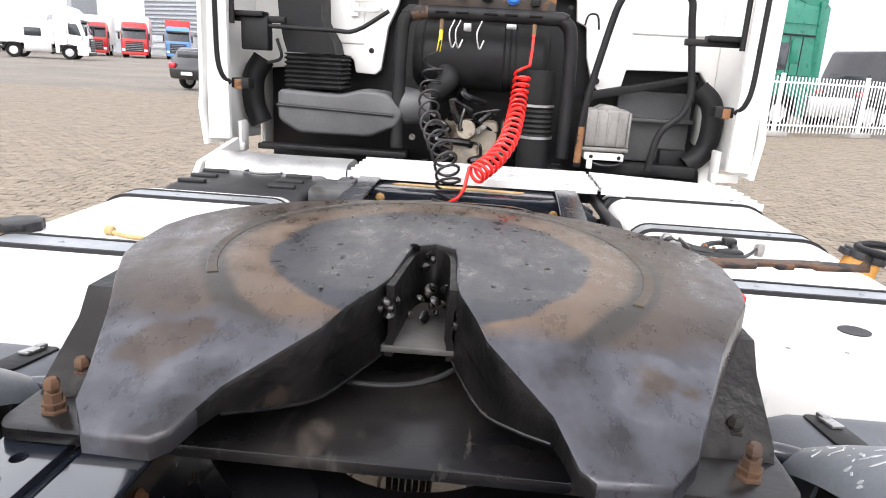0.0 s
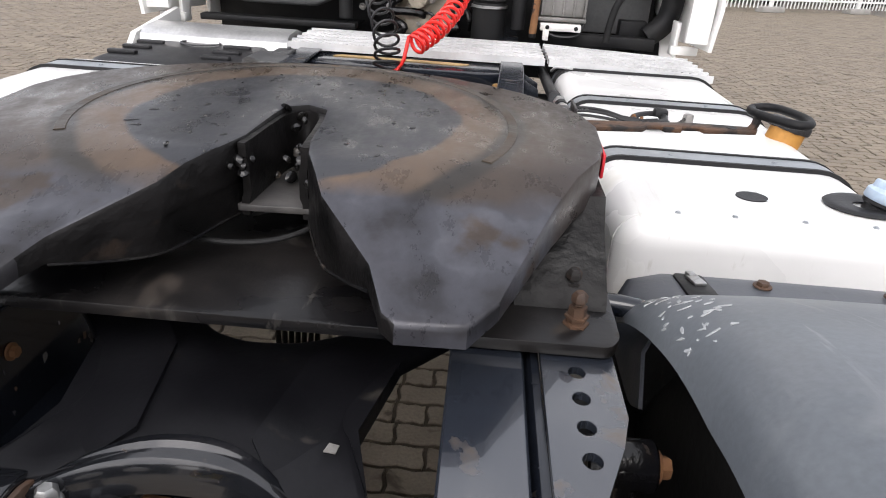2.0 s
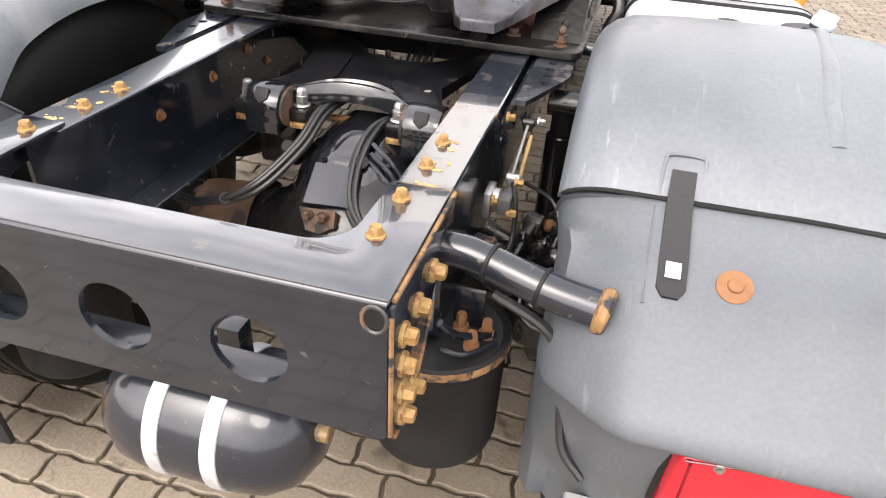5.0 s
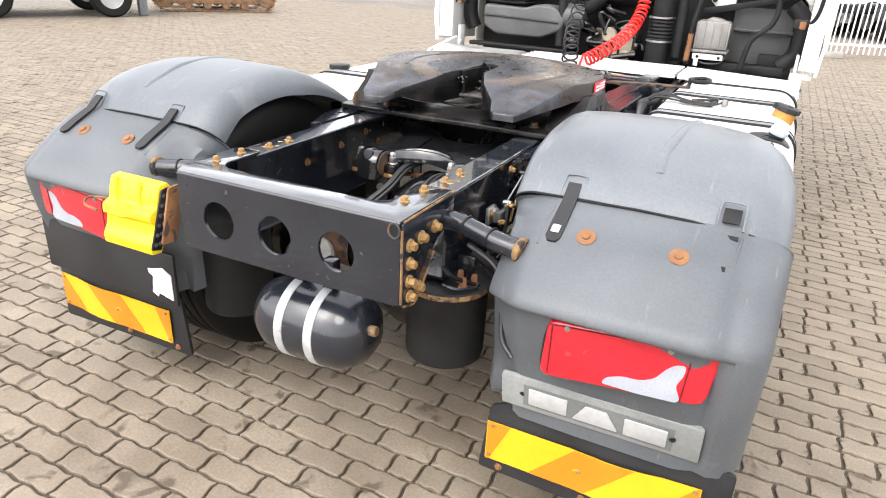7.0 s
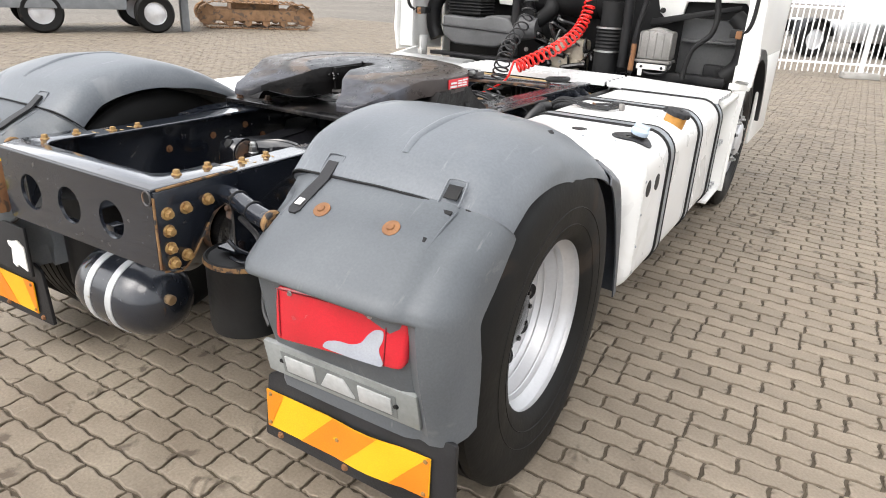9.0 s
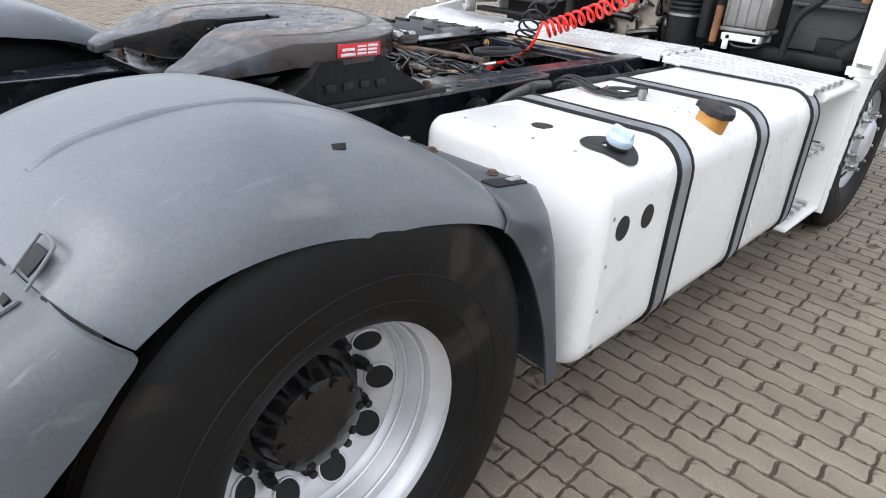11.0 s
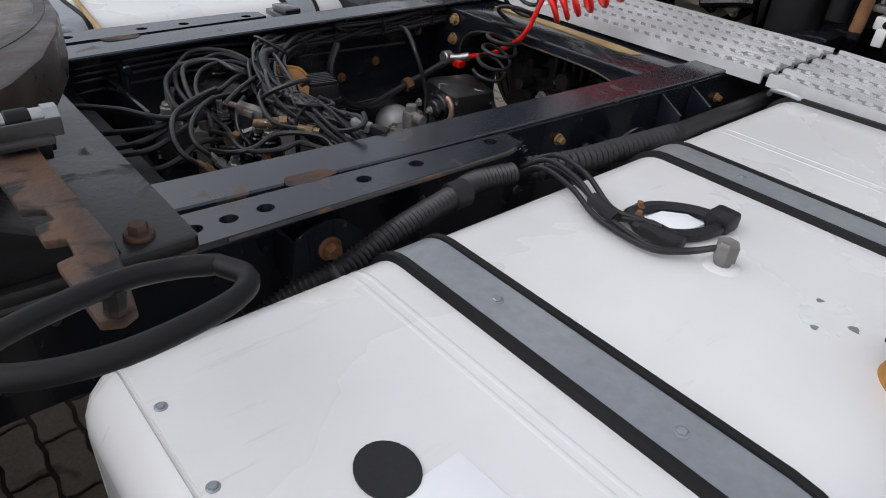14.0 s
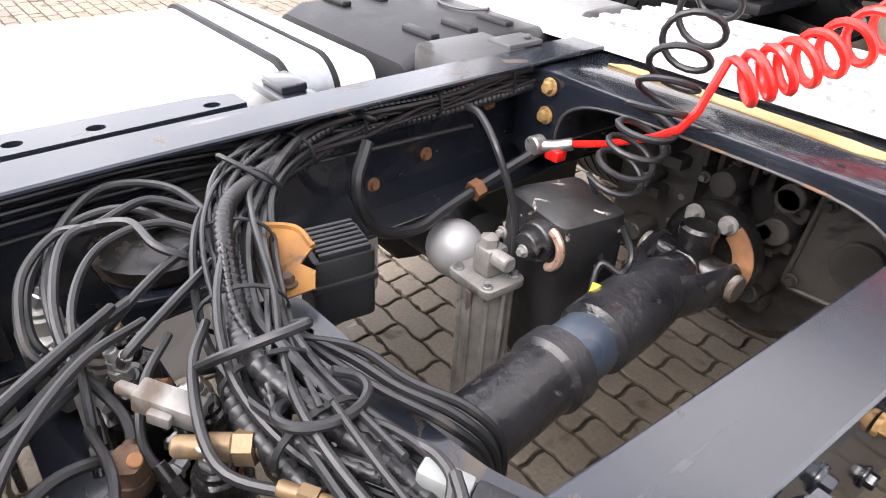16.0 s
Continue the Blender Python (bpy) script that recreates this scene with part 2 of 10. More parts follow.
        patch = ramp(noise_node(scale * 1.3, 3).outputs["Fac"], 0.45, 0.62)
        both = n.new("ShaderNodeMath")
        both.operation = "MULTIPLY"
        l.new(fine_mask, both.inputs[0])
        l.new(patch, both.inputs[1])
        col = mix(both.outputs["Value"], col, tuple(tone))
    l.new(col, p.inputs["Base Color"])
    l.new(rough_out, p.inputs["Roughness"])
    p.inputs["Metallic"].default_value = metal
    p.inputs["Coat Weight"].default_value = coat
    p.inputs["Coat Roughness"].default_value = coat_rough
    p.inputs["Specular IOR Level"].default_value = spec
    if bump:
        bp = n.new("ShaderNodeBump")
        bp.inputs["Strength"].default_value, bp.inputs["Distance"].default_value = bump, 0.004
        l.new(grain.outputs["Fac"], bp.inputs["Height"])
        l.new(bp.outputs["Normal"], p.inputs["Normal"])
    return m


M = {
    "black_paint": surface("chassis_paint", (0.008, 0.010, 0.015), (0.016, 0.019, 0.026), (0.14, 0.30), bump=0.03, scale=4, stain=(0.075, 0.062, 0.05), amount=0.12, stain_scale=38, coat=0.5, coat_rough=0.06),
    "rail_top": surface("rail_paint", (0.012, 0.015, 0.022), (0.022, 0.026, 0.035), (0.12, 0.26), bump=0.010, scale=3, stain=(0.085, 0.062, 0.045), amount=0.30, stain_scale=11, coat=1.0, coat_rough=0.055, spec=0.7, grain_amount=0.05, scratch=((0.12, 0.11, 0.10), 0.4, (0.2, 0.1, 1.3))),
    "oily_black": surface("oily_black", (0.005, 0.005, 0.006), (0.012, 0.011, 0.010), (0.08, 0.30), bump=0.45, scale=9, fine=40, stain=(0.05, 0.034, 0.022), amount=0.20, stain_scale=11),
    "soot": surface("matt_black", (0.006, 0.006, 0.007), (0.014, 0.014, 0.014), (0.45, 0.7), bump=0.2, scale=7, spec=0.28),
    "plastic": surface("black_plastic", (0.012, 0.012, 0.013), (0.022, 0.022, 0.024), (0.4, 0.6), spec=0.35, bump=0.2, scale=5, fine=160),
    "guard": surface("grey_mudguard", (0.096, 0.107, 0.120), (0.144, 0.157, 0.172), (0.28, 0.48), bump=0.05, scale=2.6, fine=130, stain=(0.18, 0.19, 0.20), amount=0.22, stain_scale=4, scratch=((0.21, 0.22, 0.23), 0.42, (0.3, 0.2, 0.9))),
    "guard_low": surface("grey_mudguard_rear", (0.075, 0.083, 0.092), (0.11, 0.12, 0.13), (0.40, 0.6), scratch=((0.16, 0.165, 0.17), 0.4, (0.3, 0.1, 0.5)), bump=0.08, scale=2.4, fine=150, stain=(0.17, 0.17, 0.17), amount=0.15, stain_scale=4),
    # Darker copy of the guard: weaker skylight on the front put into its grey.
    "guard_front_dim": surface("grey_mudguard_front_dim", (0.038, 0.043, 0.053), (0.070, 0.077, 0.090), (0.32, 0.55), bump=0.08, scale=7, fine=140, stain=(0.105, 0.110, 0.118), amount=0.26, stain_scale=9, scratch=((0.16, 0.165, 0.175), 0.5, (0.3, 0.1, 0.5))),
    "white": surface("white_cab_paint", (0.77, 0.76, 0.73), (0.82, 0.82, 0.80), (0.28, 0.45), bump=0.0, scale=2, stain=(0.62, 0.60, 0.55), amount=0.12, stain_scale=2.5, coat=0.3, grain_amount=0.015),
    "tank": surface("white_tank_paint", (0.72, 0.715, 0.70), (0.79, 0.785, 0.77), (0.22, 0.36), stain=(0.66, 0.645, 0.60), amount=0.30, stain_scale=2.4, bump=0.02, scale=1.6, fine=9, coat=0.25, grain_amount=0.03, scratch=((0.62, 0.61, 0.58), 0.35, (0.2, 0.2, 0.4))),
    "alu": surface("brushed_aluminium", (0.58, 0.58, 0.58), (0.7, 0.7, 0.7), (0.3, 0.5), metal=0.85, bump=0.05, scale=5),
    "tread": surface("aluminium_tread", (0.54, 0.54, 0.54), (0.66, 0.66, 0.66), (0.4, 0.55), metal=0.1, bump=0.03, scale=6, grain_amount=0.04),
    "rim": surface("silver_rim", (0.52, 0.52, 0.53), (0.68, 0.68, 0.69), (0.32, 0.5), metal=0.45, bump=0.015, scale=3, stain=(0.3, 0.28, 0.25), amount=0.10, stain_scale=5, grain_amount=0.05),
    "strap": surface("tank_strap", (0.28, 0.30, 0.32), (0.36, 0.38, 0.40), (0.3, 0.45), metal=0.5, bump=0.03, scale=4),
    "rubber": surface("tyre_rubber", (0.0045, 0.0045, 0.0044), (0.009, 0.0086, 0.0082), (0.45, 0.7), spec=0.22, bump=0.2, scale=4, fine=60, stain=(0.030, 0.023, 0.018), amount=0.30, stain_scale=3.5),
    "hose": surface("black_hose", (0.009, 0.009, 0.010), (0.020, 0.020, 0.021), (0.28, 0.5), bump=0.1, scale=9, stain=(0.05, 0.045, 0.04), amount=0.2, stain_scale=16),
    "red": surface("red_hose", (0.72, 0.014, 0.010), (0.85, 0.024, 0.016), (0.25, 0.35), bump=0.02, coat=0.3),
    "rust": surface("rust", (0.16, 0.07, 0.03), (0.27, 0.13, 0.055), (0.75, 0.92), bump=0.5, scale=14, stain=(0.07, 0.04, 0.025), amount=0.4, stain_scale=20),
    "gold": surface("zinc_bolt", (0.24, 0.13, 0.045), (0.42, 0.28, 0.11), (0.45, 0.8), metal=0.3, bump=0.6, scale=60, fine=160, stain=(0.16, 0.07, 0.028), amount=0.5, stain_scale=55),
    "zinc": surface("bright_zinc", (0.36, 0.36, 0.36), (0.5, 0.5, 0.49), (0.28, 0.5), metal=0.9, bump=0.25, scale=20, stain=(0.10, 0.09, 0.08), amount=0.3, stain_scale=30),
    "cast": surface("cast_metal", (0.2, 0.19, 0.18), (0.32, 0.31, 0.29), (0.45, 0.7), metal=0.5, bump=0.4, scale=14, stain=(0.08, 0.06, 0.045), amount=0.4),
    "brass": surface("brass", (0.16, 0.105, 0.055), (0.25, 0.165, 0.085), (0.4, 0.6), metal=0.4, bump=0.3, stain=(0.10, 0.07, 0.04), amount=0.4, stain_scale=25),
    "duct": surface("grey_plastic", (0.055, 0.056, 0.058), (0.085, 0.086, 0.088), (0.4, 0.6), bump=0.1, scale=4, stain=(0.03, 0.028, 0.026), amount=0.3, stain_scale=5),
    "clear_grey": surface("fluid_tank", (0.16, 0.155, 0.145), (0.25, 0.24, 0.23), (0.35, 0.5), bump=0.1, scale=7, stain=(0.12, 0.1, 0.08), amount=0.35),
    "lens": surface("red_lens", (0.40, 0.007, 0.016), (0.54, 0.010, 0.024), (0.10, 0.2), stain=(0.22, 0.05, 0.05), amount=0.2, stain_scale=9, bump=0.02, fine=220, coat=0.8),
    "lens_dark": surface("dark_red_lens", (0.12, 0.004, 0.008), (0.18, 0.006, 0.012), (0.15, 0.3), bump=0.02),
    "lens_pale": surface("faded_lens", (0.25, 0.27, 0.33), (0.36, 0.38, 0.42), (0.25, 0.4), bump=0.1, fine=220, coat=0.5),
    "yellow": surface("reflective_yellow", (0.64, 0.345, 0.008), (0.70, 0.39, 0.012), (0.3, 0.4), bump=0.03, fine=300),
    "orange": surface("reflective_orange", (0.66, 0.165, 0.008), (0.72, 0.20, 0.010), (0.3, 0.4), bump=0.03, fine=300),
    "chock": surface("yellow_plastic", (0.80, 0.55, 0.01), (0.88, 0.66, 0.02), (0.4, 0.55), bump=0.1, stain=(0.3, 0.2, 0.04), amount=0.2, stain_scale=10),
    "plate": surface("grey_plate", (0.18, 0.19, 0.185), (0.24, 0.25, 0.245), (0.5, 0.65), bump=0.06),
    "dull_plate": surface("dull_plate_field", (0.11, 0.118, 0.116), (0.15, 0.158, 0.156), (0.5, 0.65), bump=0.06),
    "pale": surface("pale_print", (0.66, 0.68, 0.68), (0.76, 0.78, 0.78), (0.5, 0.6), bump=0.0),
    "sticker": surface("white_sticker", (0.88, 0.89, 0.9), (0.9, 0.91, 0.92), (0.6, 0.7), bump=0.0, grain_amount=0.01),
    "chipped": surface("chipped_white_rim", (0.7, 0.7, 0.7), (0.8, 0.8, 0.8), (0.4, 0.5), bump=0.1, scale=5, stain=(0.02, 0.02, 0.02), amount=0.62, stain_scale=26),
    "paper": surface("paper_label", (0.75, 0.74, 0.70), (0.83, 0.82, 0.8), (0.6, 0.75), bump=0.1, stain=(0.3, 0.27, 0.22), amount=0.25),
    "label_red": surface("red_label", (0.55, 0.02, 0.03), (0.65, 0.03, 0.04), (0.3, 0.45), bump=0.02),
    "blue_cap": surface("blue_cap", (0.42, 0.52, 0.64), (0.50, 0.59, 0.69), (0.4, 0.55), bump=0.05),
    "amber": surface("amber_rust_neck", (0.32, 0.135, 0.022), (0.44, 0.21, 0.04), (0.4, 0.6), bump=0.2, stain=(0.2, 0.08, 0.02), amount=0.3),
    "worn_edge": surface("worn_steel_edge", (0.03, 0.03, 0.033), (0.055, 0.05, 0.046), (0.3, 0.55), bump=0.2, scale=6, stain=(0.15, 0.085, 0.045), amount=0.5, stain_scale=13),
    "stay": surface("thick_gloss_black", (0.005, 0.005, 0.007), (0.011, 0.012, 0.014), (0.06, 0.18), bump=0.16, scale=5, fine=24, coat=0.8, coat_rough=0.05, spec=0.5, stain=(0.07, 0.045, 0.026), amount=0.10, stain_scale=26),
    "rust_line": surface("rusty_seam", (0.13, 0.062, 0.024), (0.26, 0.15, 0.06), (0.6, 0.85), bump=0.6, scale=30, fine=120, stain=(0.02, 0.02, 0.022), amount=0.6, stain_scale=36),
    "dusty": surface("dusty_black", (0.004, 0.004, 0.005), (0.010, 0.010, 0.012), (0.30, 0.5), bump=0.1, scale=6, spec=0.2, stain=(0.03, 0.027, 0.024), amount=0.15, stain_scale=14),
    "splash": surface("paint_splash", (0.29, 0.305, 0.315), (0.40, 0.41, 0.42), (0.5, 0.7), bump=0.1),
    "dark_rust": surface("dark_rust", (0.045, 0.028, 0.020), (0.11, 0.055, 0.028), (0.55, 0.85), bump=0.6, scale=14, stain=(0.014, 0.012, 0.011), amount=0.55, stain_scale=17),
    "rough_black": surface("rough_black_casting", (0.008, 0.008, 0.009), (0.018, 0.017, 0.017), (0.45, 0.7), bump=0.9, scale=8, fine=55, stain=(0.04, 0.03, 0.022), amount=0.25, stain_scale=9, spec=0.35),
    # Grease black, deepened so the throat's shade sits in the colour.
    "throat": surface("greasy_shade_black", (0.003, 0.003, 0.003), (0.008, 0.007, 0.007), (0.25, 0.6), bump=0.8, scale=9, fine=45, stain=(0.022, 0.015, 0.011), amount=0.25, stain_scale=10, spec=0.22),
    "gear_cast": surface("dusty_gear_casting", (0.022, 0.020, 0.018), (0.055, 0.049, 0.042), (0.4, 0.7), bump=0.7, scale=10, fine=50, stain=(0.010, 0.009, 0.008), amount=0.4, stain_scale=9),
    "flaked": surface("flaking_black_paint", (0.010, 0.010, 0.011), (0.022, 0.021, 0.020), (0.3, 0.55), bump=0.4, scale=9, fine=50, stain=(0.46, 0.41, 0.36), amount=0.16, stain_scale=26),
    "ochre": surface("ochre_primer", (0.36, 0.24, 0.10), (0.46, 0.33, 0.16), (0.7, 0.85), bump=0.3, scale=12),
    "blue": surface("blue_plastic", (0.02, 0.12, 0.45), (0.03, 0.16, 0.55), (0.35, 0.5), bump=0.02),
    "yel_wrap": surface("yellow_wrap", (0.8, 0.62, 0.02), (0.85, 0.68, 0.03), (0.4, 0.5), bump=0.02),
}


def dusty_ahead(m, y0, y1):
    """Clear gloss at the rear of the rails; settled dust dulls them ahead of the coupling."""
    n, l = m.node_tree.nodes, m.node_tree.links
    p, tc, sep = n["Principled BSDF"], n.new("ShaderNodeTexCoord"), n.new("ShaderNodeSeparateXYZ")
    l.new(tc.outputs["Object"], sep.inputs[0])
    for name, lo, hi in (("Coat Weight", 1.0, 0.30), ("Coat Roughness", 0.045, 0.24), ("Specular IOR Level", 1.0, 0.5)):
        q = n.new("ShaderNodeMapRange")
        q.inputs["From Min"].default_value, q.inputs["From Max"].default_value = y0, y1
        q.inputs["To Min"].default_value, q.inputs["To Max"].default_value = lo, hi
        l.new(sep.outputs["Y"], q.inputs["Value"])
        l.new(q.outputs["Result"], p.inputs[name])
    p.inputs["Coat IOR"].default_value = 1.75


dusty_ahead(M["rail_top"], 1.3, 1.75)
FX = 0.018


def plate_material():
    """The coupling plate: worn dark steel in the middle, a ring of brown grease and rust round it, bare scuffed ramps."""
    m = surface("coupling_steel", (0.05, 0.042, 0.034), (0.08, 0.066, 0.052), (0.3, 0.6), metal=0.35, scale=7, bump=0.22, fine=45, stain=(0.045, 0.040, 0.036), amount=0.35, stain_scale=6)
    n, l = m.node_tree.nodes, m.node_tree.links
    p = n["Principled BSDF"]
    base = p.inputs["Base Color"].links[0].from_socket
    tc, sep = n.new("ShaderNodeTexCoord"), n.new("ShaderNodeSeparateXYZ")
    off, leng, wob = n.new("ShaderNodeVectorMath"), n.new("ShaderNodeVectorMath"), n.new("ShaderNodeTexNoise")
    off.operation, leng.operation = "MULTIPLY_ADD", "LENGTH"
    off.inputs[1].default_value, off.inputs[2].default_value = (1, 1, 0), (-FX, -1.25, 0)
    wob.inputs["Scale"].default_value, wob.inputs["Detail"].default_value = 9, 5
    l.new(tc.outputs["Object"], off.inputs[0])
    l.new(off.outputs["Vector"], leng.inputs[0])
    l.new(tc.outputs["Object"], wob.inputs["Vector"])
    l.new(tc.outputs["Object"], sep.inputs[0])
    add = n.new("ShaderNodeMath")
    add.operation = "MULTIPLY_ADD"
    add.inputs[1].default_value = 0.03
    l.new(wob.outputs["Fac"], add.inputs[0])
    l.new(leng.outputs["Value"], add.inputs[2])
    ramp = n.new("ShaderNodeValToRGB")
    e = ramp.color_ramp.elements
    # Middle: dark steel, its bluish grey lifted to include the sky's reflection.
    e[0].position, e[0].color = 0.0, (0.036, 0.038, 0.045, 1)
    e[1].position, e[1].color = 0.270, (0.042, 0.044, 0.051, 1)
    for pos, c in ((0.276, (0.135, 0.092, 0.064)), (0.335, (0.108, 0.077, 0.055)), (0.346, (0.034, 0.030, 0.027)), (0.372, (0.036, 0.031, 0.027)), (0.384, (0.070, 0.052, 0.041)), (0.50, (0.049, 0.040, 0.038))):
        q = e.new(pos)
        q.color = (*c, 1)
    l.new(add.outputs["Value"], ramp.inputs["Fac"])
    mixed = n.new("ShaderNodeMix")
    mixed.data_type, mixed.blend_type = "RGBA", "MIX"
    mixed.inputs["Factor"].default_value = 0.94
    l.new(base, mixed.inputs[6])
    l.new(ramp.outputs["Color"], mixed.inputs[7])
    ramps, wy = n.new("ShaderNodeMapRange"), n.new("ShaderNodeMath")
    wy.operation = "MULTIPLY_ADD"
    wy.inputs[1].default_value = 0.12
    l.new(wob.outputs["Fac"], wy.inputs[0])
    l.new(sep.outputs["Y"], wy.inputs[2])
    ramps.inputs["From Min"].default_value, ramps.inputs["From Max"].default_value = 1.075, 1.04
    l.new(wy.outputs["Value"], ramps.inputs["Value"])
    scuff, sr = n.new("ShaderNodeTexNoise"), n.new("ShaderNodeValToRGB")
    scuff.inputs["Scale"].default_value, scuff.inputs["Detail"].default_value = 6, 9
    l.new(tc.outputs["Object"], scuff.inputs["Vector"])
    s = sr.color_ramp.elements
    s[0].position, s[0].color = 0.40, (0.026, 0.025, 0.028, 1)
    s[1].position, s[1].color = 0.445, (0.048, 0.048, 0.057, 1)
    for pos, c in ((0.50, (0.058, 0.059, 0.070)), (0.535, (0.078, 0.080, 0.093)), (0.60, (0.066, 0.066, 0.077)), (0.635, (0.050, 0.037, 0.030))):
        q = s.new(pos)
        q.color = (*c, 1)
    l.new(scuff.outputs["Fac"], sr.inputs["Fac"])
    last = n.new("ShaderNodeMix")
    last.data_type = "RGBA"
    l.new(ramps.outputs["Result"], last.inputs["Factor"])
    l.new(mixed.outputs[2], last.inputs[6])
    l.new(sr.outputs["Color"], last.inputs[7])
    streak, stretch, grim = n.new("ShaderNodeTexNoise"), n.new("ShaderNodeMapping"), n.new("ShaderNodeMapRange")
    stretch.inputs["Scale"].default_value, stretch.inputs["Rotation"].default_value = (15, 9, 10), (0, 0, 0.5)
    streak.inputs["Scale"].default_value, streak.inputs["Detail"].default_value, streak.inputs["Roughness"].default_value = 1.6, 9, 0.7
    l.new(tc.outputs["Object"], stretch.inputs["Vector"])
    l.new(stretch.outputs["Vector"], streak.inputs["Vector"])
    grim.inputs["From Min"].default_value, grim.inputs["From Max"].default_value = 0.36, 0.66
    grim.inputs["To Min"].default_value, grim.inputs["To Max"].default_value = 0.68, 1.08
    l.new(streak.outputs["Fac"], grim.inputs["Value"])
    worn = n.new("ShaderNodeMix")
    worn.data_type, worn.blend_type = "RGBA", "MULTIPLY"
    worn.inputs["Factor"].default_value = 1.0
    l.new(last.outputs[2], worn.inputs[6])
    l.new(grim.outputs["Result"], worn.inputs[7])
    l.new(worn.outputs[2], p.inputs["Base Color"])
    wet = n.new("ShaderNodeMapRange")
    wet.inputs["From Min"].default_value, wet.inputs["From Max"].default_value = 0.35, 0.65
    wet.inputs["To Min"].default_value, wet.inputs["To Max"].default_value = 0.20, 0.50
    l.new(streak.outputs["Fac"], wet.inputs["Value"])
    l.new(wet.outputs["Result"], p.inputs["Roughness"])
    return m


M["coupling"] = plate_material()
M["letter"] = surface("worn_silver_shape", (0.36, 0.37, 0.37), (0.46, 0.47, 0.47), (0.4, 0.55), metal=0.2, bump=0.05)
M["paver"] = surface("concrete_paver", (0.176, 0.141, 0.103), (0.250, 0.209, 0.158), (0.6, 0.85), scale=3.4, fine=90, bump=0.5, stain=(0.095, 0.074, 0.052), amount=0.34, stain_scale=7.0, by_object=0.10, grain_amount=0.2, scratch=((0.34, 0.31, 0.26), 0.22, (0.1, 0.2, 0.7)))
M["soil"] = surface("joint_soil", (0.045, 0.035, 0.023), (0.080, 0.063, 0.040), (0.85, 0.95), scale=9, fine=60, bump=0.5)

# ---- the tractor truck: frame ----
truck = thing("tractor_truck", "white tractor truck with black frame, grey mudguards and bare coupling plate", "truck", at=(0, 0, 0))
RAIL_TOP, RAIL_LOW, RAIL_OUT = 1.0, 0.735, 0.385


def loop_of(name, points, r, label, material="hose", ribbed=False, parent=None):
    bm = conduit(points, r * 0.85, 0.0022, 0.006) if ribbed else tube(points, r * 0.72, 8, 7)
    return part(name, bm, M[material], parent or truck, label)




def flare(y):
    """The rails run parallel at the rear and spread towards the cab."""
    return float(np.interp(y, (1.45, 2.0, 2.4, 2.9, 6.0), (0.0, 0.040, 0.058, 0.078, 0.080)))


rail_of = {}
RAIL_Y = (0.14, 0.9, 1.45, 1.6, 1.8, 2.0, 2.2, 2.4, 2.65, 2.9, 4.0, 5.9)


def rail_run(x0, x1, z0, z1, c=0.0015):
    ring = [(x0 + c, z0), (x1 - c, z0), (x1, z0 + c), (x1, z1 - c), (x1 - c, z1), (x0 + c, z1), (x0, z1 - c), (x0, z0 + c)]
    return loft([[(x + flare(y), y, z) for x, z in ring] for y in RAIL_Y])


